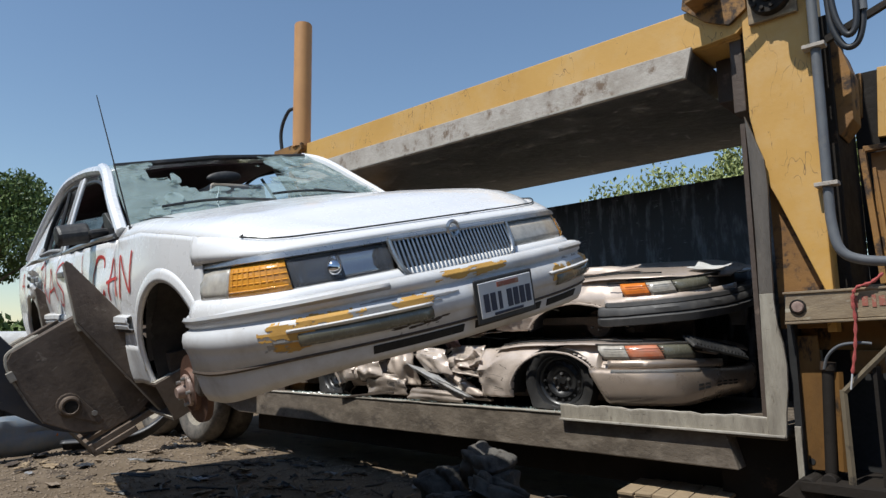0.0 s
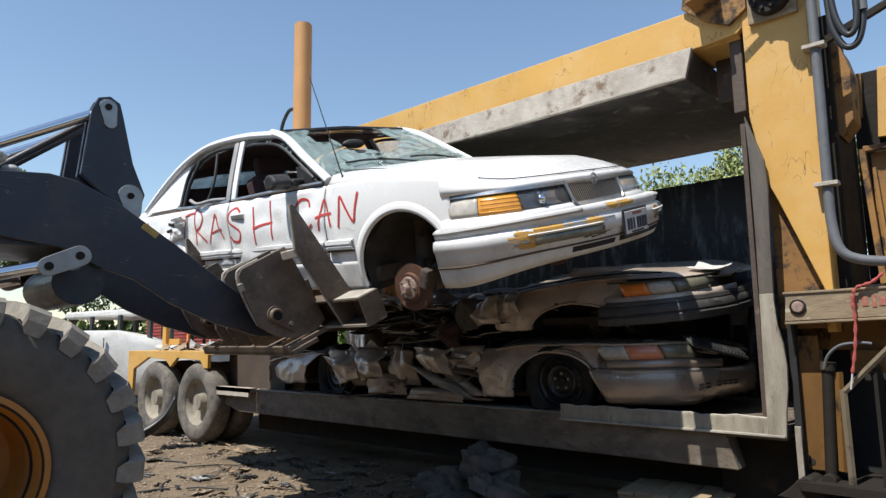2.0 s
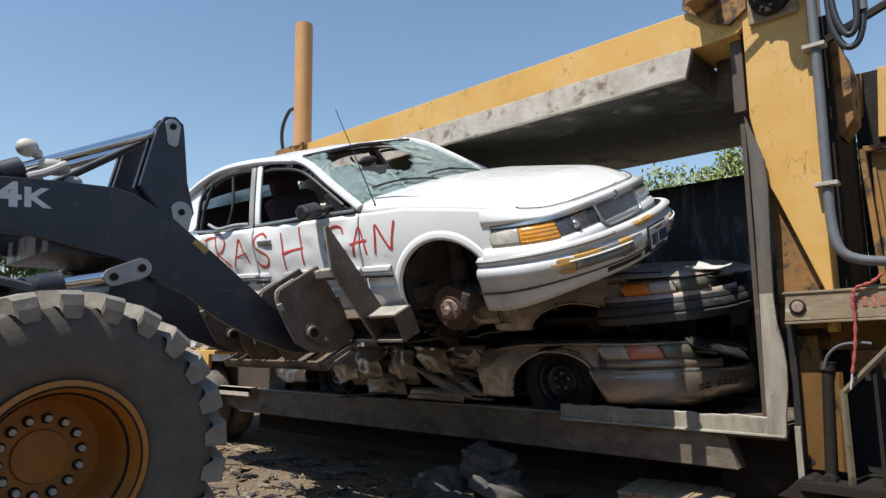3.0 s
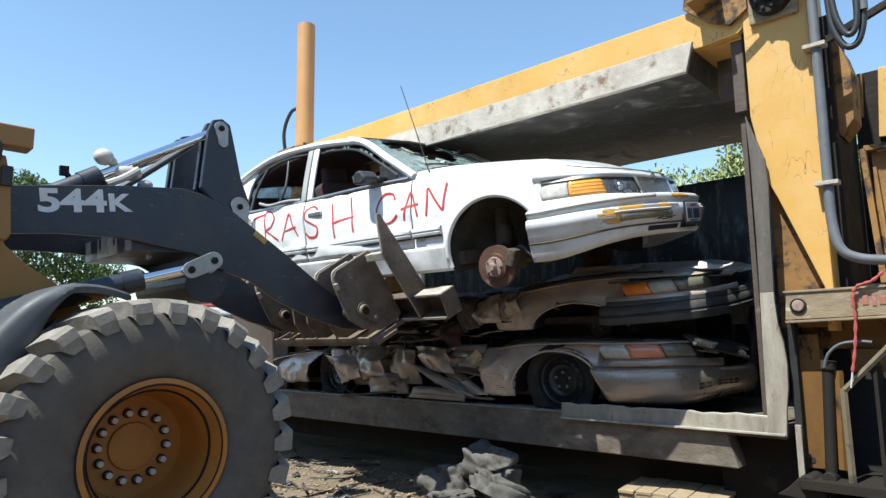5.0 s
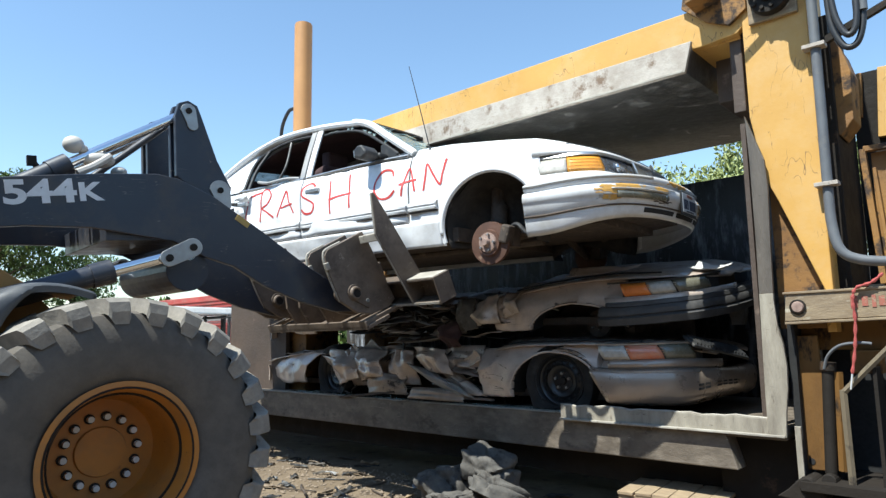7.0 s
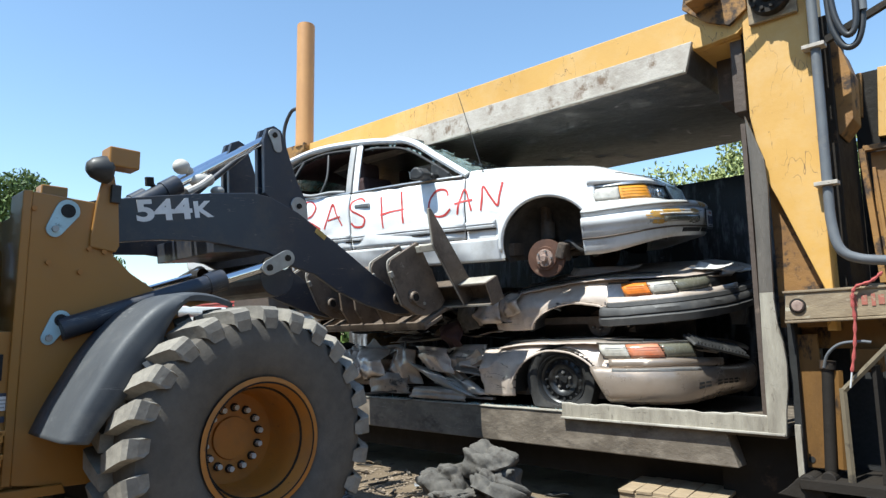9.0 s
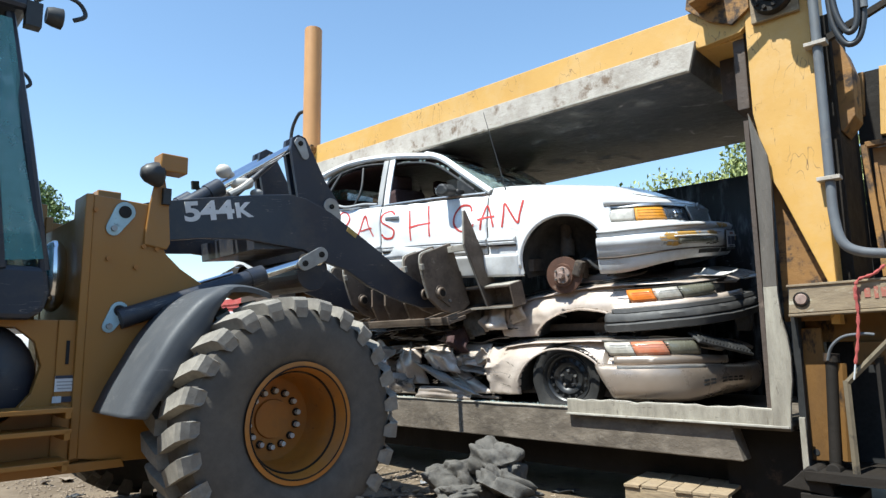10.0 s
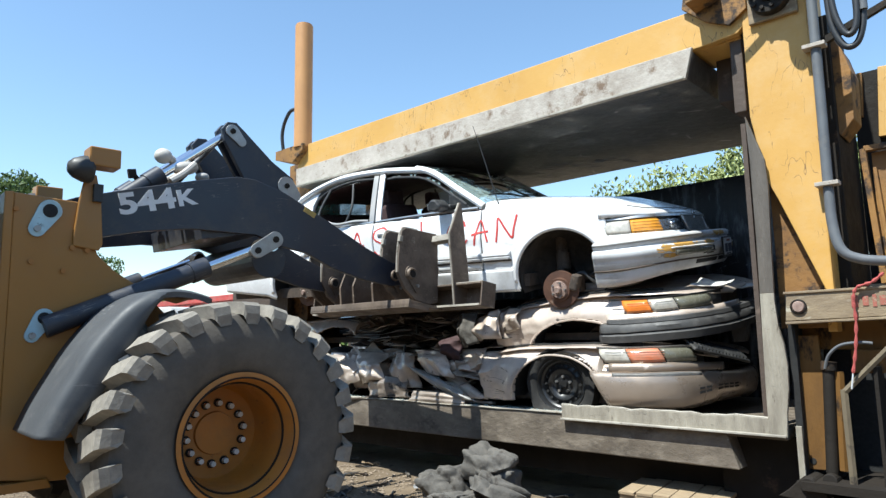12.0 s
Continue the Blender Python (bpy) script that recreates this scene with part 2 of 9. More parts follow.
INTERIOR = material("dark_red_interior", (0.07, 0.035, 0.036), (0.05, 0.03, 0.03), 4, 0.9)
SEAT_CLOTH = material("grey_seat_cloth", (0.12, 0.112, 0.10), (0.06, 0.055, 0.05), 7, 0.95, bump=0.6, bump_scale=45, wear=(0.045, 0.038, 0.032), wear_scale=5, wear_at=0.57, dust=(0.17, 0.152, 0.13), dust_at=0.64)
PINK_PIN = material("pale_pinkish_steel", (0.36, 0.26, 0.215), (0.20, 0.135, 0.11), 22, 0.5, wear=(0.06, 0.04, 0.032), wear_scale=30, wear_at=0.56)
AMBER = material("amber_lens", (0.78, 0.36, 0.05), (0.62, 0.26, 0.03), 20, 0.2, coat=0.6)
FADED_LENS = material("faded_orange_lens", (0.60, 0.165, 0.07), (0.58, 0.30, 0.20), 9, 0.2, coat=0.7)
ORANGE_LENS = material("orange_lens", (0.80, 0.25, 0.04), (0.68, 0.19, 0.03), 20, 0.2, coat=0.6)
ORANGE_TAN = material("faded_orange_paint", (0.54, 0.275, 0.10), (0.43, 0.21, 0.078), 2.0, 0.5, wear=(0.16, 0.085, 0.045), wear_scale=8, wear_at=0.66, bump=0.1, bump_scale=30)
LENS_CLEAR = material("clouded_clear_lens", (0.56, 0.52, 0.45), (0.36, 0.335, 0.29), 22, 0.18, coat=0.8)
LENS_DARK = material("dark_headlamp", (0.05, 0.055, 0.065), (0.17, 0.18, 0.20), 11, 0.12, 0.3, coat=0.9)
GRILLE_CHROME = material("dull_grille_chrome", (0.55, 0.55, 0.54), (0.40, 0.40, 0.39), 12, 0.3, 0.85)
RED_SPRAY = material("red_spray_paint", (0.55, 0.045, 0.035), (0.48, 0.05, 0.045), 25, 0.55)
BROKEN_GLASS = glassy("shattered_green_glass", (0.36, 0.46, 0.44), 0.16, 0.36)
CRACK_WHITE = material("white_crazed_glass", (0.62, 0.70, 0.68), (0.42, 0.50, 0.48), 30, 0.4)
HEADLAMP_GLASS = glassy("headlamp_glass", (0.22, 0.23, 0.25), 0.05, 0.22)
CAB_GLASS = glassy("tinted_cab_glass", (0.10, 0.26, 0.27), 0.02, 0.62)
DISC_RUST = material("rusty_brake_disc", (0.15, 0.075, 0.048), (0.085, 0.046, 0.033), 9, 0.55, 0.3, wear=(0.26, 0.17, 0.12), wear_scale=10, wear_at=0.64, bump=0.25, bump_scale=60)
ARCH_LINER = material("dusty_arch_liner", (0.038, 0.034, 0.031), (0.022, 0.020, 0.019), 3.0, 0.8, dust=(0.075, 0.064, 0.054), dust_at=0.60, bump=0.3, bump_scale=12, spec=0.2)
PLATE_WHITE = material("white_plate", (0.62, 0.63, 0.64), (0.52, 0.53, 0.54), 12, 0.4)
DARK_PRINT = material("dark_print", (0.03, 0.035, 0.06), (0.04, 0.045, 0.07), 12, 0.6)
WHITE_DECAL = material("white_decal", (0.72, 0.73, 0.74), (0.60, 0.60, 0.60), 12, 0.5)
RED_PRINT = material("faded_red_print", (0.36, 0.10, 0.07), (0.26, 0.12, 0.08), 30, 0.7, wear=(0.30, 0.24, 0.16), wear_scale=40, wear_at=0.55)
GOLD_TAG = material("tarnished_gold_tag", (0.45, 0.31, 0.08), (0.33, 0.22, 0.06), 12, 0.5)
PALE_PIN = material("pale_washer_paint", (0.42, 0.60, 0.66), (0.32, 0.44, 0.48), 10, 0.5, wear=(0.08, 0.06, 0.05), wear_scale=14, wear_at=0.6)
RED_STRAP = material("faded_red_strap", (0.42, 0.085, 0.075), (0.33, 0.07, 0.06), 20, 0.9, bump=0.4, bump_scale=200)
WOOD = material("weathered_pallet_wood", (0.40, 0.30, 0.185), (0.26, 0.19, 0.115), 6, 0.85, dust=(0.12, 0.09, 0.065), dust_at=0.60, stretch=(1, 8, 8), bump=0.4, bump_scale=40)
BARK = material("brown_bark", (0.12, 0.085, 0.06), (0.07, 0.05, 0.035), 6, 0.9, bump=0.6, bump_scale=25, stretch=(3, 3, 0.6))
WHITE_METAL = material("grimy_white_metal", (0.62, 0.62, 0.60), (0.50, 0.49, 0.46), 1.5, 0.5, dust=(0.34, 0.30, 0.25), dust_at=0.62)
RED_METAL = material("faded_red_metal", (0.42, 0.06, 0.05), (0.32, 0.05, 0.04), 2, 0.5, dust=(0.32, 0.22, 0.18), dust_at=0.62)
BLUE_GREY = material("blue_grey_plastic", (0.20, 0.25, 0.30), (0.14, 0.17, 0.21), 4, 0.5, dust=(0.28, 0.26, 0.23), dust_at=0.55)
IVORY = material("ivory_plastic", (0.55, 0.51, 0.45), (0.40, 0.38, 0.35), 6, 0.5)
# near-black for holes, slots and gaps: their inner shade as a colour
DARK_HOLE = material("hole_shade_black", (0.012, 0.012, 0.012), (0.018, 0.018, 0.018), 6, 0.9)


def leaf_material(name, a, b):
    m = bpy.data.materials.new(name)
    m.use_nodes = True
    nt = m.node_tree
    bs = nt.nodes["Principled BSDF"]
    g = nt.nodes.new("ShaderNodeNewGeometry")
    col = ramp(nt, g.outputs["Random Per Island"], [(0.0, a), (0.6, b), (1.0, tuple(c * 1.35 for c in b))])
    nt.links.new(col, bs.inputs["Base Color"])
    bs.inputs["Roughness"].default_value = 0.6
    bs.inputs["Subsurface Weight"].default_value = 0.0
    return m


LEAF = leaf_material("green_leaves", (0.035, 0.065, 0.015), (0.10, 0.15, 0.035))
LEAF_LIGHT = leaf_material("light_green_leaves", (0.11, 0.14, 0.035), (0.27, 0.30, 0.11))


def ground_material():
    m = material("dry_dirt", (0.19, 0.145, 0.098), (0.12, 0.09, 0.062), 0.7, 0.95, wear=(0.085, 0.065, 0.048), wear_scale=2.6, wear_at=0.565, soft=0.08, wear_rough=0.95,
                 dust=(0.28, 0.22, 0.155), dust_at=0.62, bump=1.0, bump_scale=22, spec=0.15)
    return m


DIRT = ground_material()
STONE = material("pale_stones", (0.30, 0.235, 0.17), (0.17, 0.13, 0.095), 5, 0.95, bump=0.4, bump_scale=60)
BLOCKER_BOARDS = material("sky_blocker_boards", (0.05, 0.045, 0.036), (0.03, 0.028, 0.022), 2.0, 0.9, stretch=(4, 4, 0.5))
# pale colour of worn edges, and of painted sunlit edges on the carriage
PALE_EDGE = material("pale_worn_lit_edge", (0.42, 0.39, 0.33), (0.24, 0.215, 0.18), 6, 0.8, wear=(0.16, 0.13, 0.10), wear_scale=9, wear_at=0.58, bump=0.3, bump_scale=60)


# ---------------------------------------------------------------- mesh tools
class Mesh:
    """Collects corners and faces of one part."""

    def __init__(self):
        self.v, self.f = [], []

    def add(self, verts, faces):
        o = len(self.v)
        self.v += [tuple(p) for p in verts]
        self.f += [tuple(o + i for i in fc) for fc in faces]
        return self

    def box(self, c, s, m=None):
        h = [x / 2 for x in s]
        vs = [Vector((sx * h[0], sy * h[1], sz * h[2])) for sx in (-1, 1) for sy in (-1, 1) for sz in (-1, 1)]
        if m is not None:
            vs = [m.to_3x3() @ p for p in vs]
        vs = [p + Vector(c) for p in vs]
        return self.add(vs, [(0, 1, 3, 2), (4, 6, 7, 5), (0, 4, 5, 1), (2, 3, 7, 6), (0, 2, 6, 4), (1, 5, 7, 3)])

    def prism(self, poly, lo, hi, axis="y"):
        """A polygon of (a, b) drawn out along an axis: y takes (x, z), z takes (x, y), x takes (y, z)."""
        put = {"y": lambda p, d: (p[0], d, p[1]), "z": lambda p, d: (p[0], p[1], d), "x": lambda p, d: (d, p[0], p[1])}[axis]
        n = len(poly)
        vs = [put(p, lo) for p in poly] + [put(p, hi) for p in poly]
        fs = [tuple(range(n)), tuple(range(2 * n - 1, n - 1, -1))] + [(i, i + n, (i + 1) % n + n, (i + 1) % n) for i in range(n)]
        return self.add(vs, fs)

    def cyl(self, p0, p1, r, r1=None, n=20, cap=True):
        p0, p1 = Vector(p0), Vector(p1)
        r1 = r if r1 is None else r1
        q = (p1 - p0).to_track_quat("Z", "Y")
        ring = [Vector((math.cos(2 * math.pi * i / n), math.sin(2 * math.pi * i / n), 0)) for i in range(n)]
        vs = [p0 + q @ (u * r) for u in ring] + [p1 + q @ (u * r1) for u in ring]
        fs = [(i, (i + 1) % n, (i + 1) % n + n, i + n) for i in range(n)]
        if cap:
            fs += [tuple(range(n - 1, -1, -1)), tuple(range(n, 2 * n))]
        return self.add(vs, fs)

    def lathe(self, profile, n=40, axis="y", c=(0, 0, 0), closed=False):
        """Turns (radius, place along the axis) round an axis."""
        vs, fs, k = [], [], len(profile)
        for i in range(n):
            a = 2 * math.pi * i / n
            for r, d in profile:
                u, w = r * math.cos(a), r * math.sin(a)
                p = {"y": (u, d, w), "z": (u, w, d), "x": (d, u, w)}[axis]
                vs.append((p[0] + c[0], p[1] + c[1], p[2] + c[2]))
        for i in range(n):
            j = (i + 1) % n
            for s in range(k if closed else k - 1):
                t = (s + 1) % k
                fs.append((i * k + s, i * k + t, j * k + t, j * k + s))
        return self.add(vs, fs)

    def tube(self, pts, r, n=8, cap=True):
        pts = [Vector(p) for p in pts]
        rs = r if isinstance(r, (list, tuple)) else [r] * len(pts)
        vs, fs = [], []
        side = None
        for i, p in enumerate(pts):
            d = (pts[min(i + 1, len(pts) - 1)] - pts[max(i - 1, 0)]).normalized()
            if side is None:
                side = d.orthogonal().normalized()
            side = (side - d * side.dot(d)).normalized()
            up = d.cross(side)
            vs += [p + (side * math.cos(2 * math.pi * k / n) + up * math.sin(2 * math.pi * k / n)) * rs[i] for k in range(n)]
        for i in range(len(pts) - 1):
            for k in range(n):
                fs.append((i * n + k, i * n + (k + 1) % n, (i + 1) * n + (k + 1) % n, (i + 1) * n + k))
        if cap:
            fs += [tuple(range(n - 1, -1, -1)), tuple(range(len(vs) - n, len(vs)))]
        return self.add(vs, fs)

    def sheet(self, rows, close=False):
        """A grid of points, row by row."""
        k = len(rows[0])
        vs = [p for r in rows for p in r]
        fs = []
        for i in range(len(rows) - (0 if close else 1)):
            j = (i + 1) % len(rows)
            for s in range(k - 1):
                fs.append((i * k + s, i * k + s + 1, j * k + s + 1, j * k + s))
        return self.add(vs, fs)

    def bend(self, fn):
        self.v = [tuple(fn(Vector(p))) for p in self.v]
        return self


def ellipsoid(c, r, nu=20, nv=12):
    vs, fs = [], []
    for j in range(nv + 1):
        th = math.pi * j / nv
        for i in range(nu):
            a = math.tau * i / nu
            vs.append((c[0] + r[0] * math.sin(th) * math.cos(a), c[1] + r[1] * math.sin(th) * math.sin(a), c[2] + r[2] * math.cos(th)))
    for j in range(nv):
        for i in range(nu):
            fs.append((j * nu + i, j * nu + (i + 1) % nu, (j + 1) * nu + (i + 1) % nu, (j + 1) * nu + i))
    return vs, fs


def part(name, me, mat, parent=None, label="", smooth=False, thick=0.0, bevel=0.0, angle=40, subsurf=0, at=None):
    data = bpy.data.meshes.new(name)
    data.from_pydata(me.v, [], me.f)
    data.validate()
    bm = bmesh.new()
    bm.from_mesh(data)
    bmesh.ops.remove_doubles(bm, verts=bm.verts, dist=0.0004)
    bmesh.ops.recalc_face_normals(bm, faces=bm.faces)
    if smooth:
        for fc in bm.faces:
            fc.smooth = True
        for e in bm.edges:
            if len(e.link_faces) == 2 and e.calc_face_angle(0) > radians(angle):
                e.smooth = False
    bm.to_mesh(data)
    bm.free()
    data.materials.append(mat)
    ob = new(name, data)
    if parent is not None:
        ob.parent = parent
    if at is not None:
        ob.matrix_basis = at
    if label:
        tagged(ob, label)
    if thick:
        s = ob.modifiers.new("thickness", "SOLIDIFY")
        s.thickness, s.offset = thick, 0
    if bevel:
        b = ob.modifiers.new("edges", "BEVEL")
        b.width, b.segments, b.limit_method, b.angle_limit = bevel, 2, "ANGLE", radians(35)
    if subsurf:
        s = ob.modifiers.new("round", "SUBSURF")
        s.levels = s.render_levels = subsurf
    return ob


def thing(name, label, category, group="", at=None):
    ob = new(name)
    ob.empty_display_size = 0.2
    if at is not None:
        ob.matrix_basis = at
    return tagged(ob, label, category, group)


def lerp_table(x, table):
    """Value at x from rows of (x, value), smoothly joined."""
    if x <= table[0][0]:
        return table[0][1]
    for (x0, v0), (x1, v1) in zip(table, table[1:]):
        if x <= x1:
            s = (x - x0) / (x1 - x0)
            return v0 + (v1 - v0) * s
    return table[-1][1]


def smooth_path(pts, n=6):
    """Catmull-Rom points through pts."""
    pts = [Vector(p) for p in pts]
    out = []
    for i in range(len(pts) - 1):
        a, b, c, d = pts[max(i - 1, 0)], pts[i], pts[i + 1], pts[min(i + 2, len(pts) - 1)]
        for k in range(n):
            t = k / n
            out.append(0.5 * (2 * b + (c - a) * t + (2 * a - 5 * b + 4 * c - d) * t * t + (3 * b - a - 3 * c + d) * t ** 3))
    out.append(pts[-1])
    return out


def crumple(p, amount, scale, seed=0.0):
    q = Vector(p) * scale + Vector((seed, seed * 2.3, -seed))
    return Vector(p) + noise.noise_vector(q) * amount


def folded(corners, seed, depth=0.05, nu=14, nv=9, sharp=1.0):
    """Sheet metal between four corners (in turn), creased along a few random lines."""
    a, b, c, d = [Vector(p) for p in corners]
    nrm = (b - a).cross(d - a).normalized()
    rng = random.Random(seed)
    lines = [(rng.uniform(0, math.tau), rng.uniform(-0.3, 0.3), rng.uniform(0.4, 1.0)) for _ in range(6)]
    rows = []
    for i in range(nu + 1):
        row = []
        for j in range(nv + 1):
            u, v = i / nu, j / nv
            p = a * (1 - u) * (1 - v) + b * u * (1 - v) + c * u * v + d * (1 - u) * v
            h = sum(w * abs((u - 0.5) * math.cos(t) + (v - 0.5) * math.sin(t) - o) for t, o, w in lines) / 2.2
            edge = 0.045 * noise.noise(Vector((u * 4, v * 4, seed))) * (abs(u - 0.5) + abs(v - 0.5))
            row.append(p + nrm * (depth * (h - 0.6) * sharp + 0.35 * depth * noise.noise(Vector((u * 3, v * 3, seed * 2.0)))) + (b - a) * edge + (d - a) * edge * 0.7)
        rows.append(row)
    return Mesh().sheet(rows)


def text_mesh(txt, size, mat, name, parent, m, label="", thick=0.004, squeeze=1.0):
    cu = bpy.data.curves.new(name, "FONT")
    cu.body, cu.size, cu.extrude, cu.align_x = txt, size, thick, "LEFT"
    cu.offset = size * 0.035
    tmp = bpy.data.objects.new("tmp", cu)
    me = bpy.data.meshes.new_from_object(tmp)
    bpy.data.objects.remove(tmp)
    for v in me.vertices:
        v.co.x *= squeeze
    me.materials.clear()
    me.materials.append(mat)
    ob = new(name, me)
    ob.parent, ob.matrix_basis = parent, m
    return tagged(ob, label) if label else ob


# ---------------------------------------------------------------- ground
def ground_height(x, y):
    h = 0.035 * noise.noise(Vector((x * 0.35, y * 0.35, 0.3))) + 0.018 * noise.noise(Vector((x * 1.6, y * 1.6, 4.0)))
    near = math.exp(-((x + 4) ** 2 + (y - 3.5) ** 2) / 40.0)
    return h + near * 0.014 * noise.noise(Vector((x * 6, y * 6, 9.0))) - 0.03


def build_ground():
    me = Mesh()
    xs = [-900, -300, -120, -60, -35, -24] + [-18 + 0.11 * i for i in range(200)] + [6, 10, 20, 45, 120, 400, 900]
    ys = [-900, -300, -100, -40, -15, -6] + [-1 + 0.11 * i for i in range(95)] + [11, 13, 16, 22, 32, 60, 120, 300, 900]
    me.sheet([[(x, y, ground_height(x, y)) for y in ys] for x in xs])
    ob = part("ground", me, DIRT, smooth=True)
    tagged(ob, "dry brown dirt yard strewn with scrap", "ground", kind="structure")
    # plain unseen wall added behind the viewer to block low sky light
    fe = part("wall_south", Mesh().box((-6, -8.0, 2.4), (44, 0.3, 5.0)).box((15.8, 2.0, 2.4), (0.3, 20, 5.0)), BLOCKER_BOARDS)
    tagged(fe, "added unseen dark board wall that blocks low sky light", "fence", kind="structure")


build_ground()

# ---------------------------------------------------------------- car crusher on its trailer
FRONT = 4.55


def ragged(x0, x1, z0, z1, n, amount, seed):
    """A strip outline whose upper edge is bent and uneven."""
    top = [(x0 + (x1 - x0) * i / n, z1 + amount * noise.noise(Vector((i * 0.7, seed, 0)))) for i in range(n + 1)]
    return [(x1, z0), (x0, z0)] + top


def build_crusher():
    cr = thing("car_crusher", "yellow hydraulic car crusher with worn steel bed on a trailer", "car crusher", at=pose(0, FRONT, 0))
    # all places below are from the front plane: y = 0 is the front
    bed = Mesh()
    bed.box((-4.75, 1.06, 0.665), (7.0, 2.1, 0.07))
    part("bed_deck", bed, BED_STEEL, cr, "grimy steel deck with broken glass", bevel=0.006)
    fb = Mesh()
    fb.prism([(-8.2, 0.70), (-1.24, 0.70), (-1.24, 0.655), (-1.62, 0.655), (-1.55, 0.42), (-7.6, 0.42), (-8.2, 0.55)], -0.0, 0.16)
    part("bed_side_beam", fb, BED_STEEL, cr, "stained dark steel side beam", bevel=0.008)
    lo = Mesh()
    lo.box((-4.6, 0.55, 0.38), (6.2, 0.4, 0.42)).box((-4.6, 1.7, 0.38), (6.2, 0.3, 0.42)).box((-1.50, 0.5, 0.36), (0.5, 0.5, 0.5))
    part("under_frame", lo, DARK_STEEL, cr)
    lip = Mesh()
    lip.prism(ragged(-2.86, -1.24, 0.655, 0.765, 22, 0.022, 3.0), -0.035, -0.012)
    part("bed_lip", lip, JAMB_STEEL, cr, "bent pale steel lip plate", bevel=0.003)
    edge = ragged(-2.86, -1.24, 0.655, 0.765, 22, 0.022, 3.0)[2:]
    part("lip_edge", Mesh().tube([(x, -0.024, z + 0.002) for x, z in edge], 0.009, 6), PALE_EDGE, cr, "pale worn lip edge", smooth=True)
    rows = [[(-7.4 + 0.1 * i, -0.012, 0.702 + 0.006 * noise.noise(Vector((i * 0.4, 0, 0)))), (-7.4 + 0.1 * i, 0.05 + 0.04 * noise.noise(Vector((i * 0.3, 3, 0))), 0.706)] for i in range(62)]
    part("deck_edge", Mesh().sheet(rows), PALE_EDGE, cr, "pale worn deck edge", thick=0.006)
    part("lip_foot", Mesh().box((-2.05, -0.045, 0.662), (1.62, 0.03, 0.016)), PALE_EDGE, cr, bevel=0.004)
    lip2 = Mesh()
    lip2.box((-7.72, -0.05, 0.70), (1.0, 0.12, 0.05)).box((-7.72, -0.10, 0.675), (1.0, 0.02, 0.10))
    part("bed_lip", lip2, WORN_STEEL, cr)
    # right front jamb plate, bent along its edges; upper half darker
    jl = [(-1.335, 2.74), (-1.325, 2.45), (-1.325, 2.2), (-1.325, 1.9), (-1.33, 1.5), (-1.335, 1.2), (-1.34, 0.9), (-1.34, 0.655)]
    jr = [(-1.235, 0.655), (-1.225, 0.80), (-1.205, 0.95), (-1.20, 1.1), (-1.21, 1.22), (-1.235, 1.34), (-1.245, 1.5), (-1.24, 1.8), (-1.23, 2.1), (-1.225, 2.25), (-1.235, 2.42)]
    part("door_jamb", Mesh().prism([p for p in jl if p[1] > 1.56] + [(-1.33, 1.55), (-1.245, 1.55)] + [p for p in jr if p[1] > 1.56], -0.045, -0.018), DARK_JAMB, cr, "bent darker upper jamb plate", bevel=0.003)
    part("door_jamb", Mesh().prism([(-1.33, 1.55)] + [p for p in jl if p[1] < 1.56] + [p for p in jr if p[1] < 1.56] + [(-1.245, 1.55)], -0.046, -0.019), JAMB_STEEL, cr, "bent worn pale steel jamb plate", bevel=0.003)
    jb = Mesh()
    jb.box((-1.36, 0.14, 1.7), (0.03, 0.3, 2.0))
    part("jamb_web", jb, BROWN_PANEL, cr)
    # posts; the front one is cut diagonally to shape a shaded wedge
    post = Mesh()
    post.prism([(-1.325, 4.6), (-0.925, 4.6), (-0.92, 1.30), (-0.97, 1.30), (-0.965, 1.56), (-1.19, 2.16), (-1.25, 2.3), (-1.32, 2.74)], 0.02, 0.06)
    # the deepest web is darker too, as part of the shaded wedge
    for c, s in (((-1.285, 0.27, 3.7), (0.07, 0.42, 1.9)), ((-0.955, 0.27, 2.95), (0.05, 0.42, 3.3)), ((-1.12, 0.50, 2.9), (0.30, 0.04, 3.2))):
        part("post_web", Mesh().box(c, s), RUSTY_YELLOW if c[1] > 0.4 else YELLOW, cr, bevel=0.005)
    part("front_post", post, YELLOW, cr, "yellow welded post with dark scratches", bevel=0.006)
    # darker set-back plate that stands for shade low on the post
    part("post_gusset", Mesh().box((-1.115, 0.13, 1.95), (0.29, 0.03, 1.25)), RUSTY_YELLOW, cr, "rust-speckled inner plate, darker for the post's shaded wedge", bevel=0.004)
    # cover plate's shade is put into its darker yellow
    lower = Mesh()
    lower.box((-1.115, 0.10, 0.87), (0.164, 0.03, 0.82), pose(0, 0, 0, 0, -2, 0))
    part("post_cover", lower, SHADED_YELLOW, cr, "yellow cover plate darkened for shade", bevel=0.005)
    hole = Mesh()
    hole.cyl((-1.135, 0.084, 0.51), (-1.135, 0.081, 0.51), 0.019, n=14)
    part("bolt_hole", hole, DARK_HOLE, cr)
    foot = Mesh()
    foot.prism([(-1.30, 0.315), (-1.02, 0.29), (-1.03, 0.335), (-1.06, 0.40), (-1.10, 0.445), (-1.145, 0.45), (-1.19, 0.41), (-1.24, 0.36)], -0.10, -0.07)
    foot.box((-1.12, 0.08, 0.36), (0.16, 0.30, 0.10)).box((-1.05, 0.1, 0.12), (0.3, 0.4, 0.34))
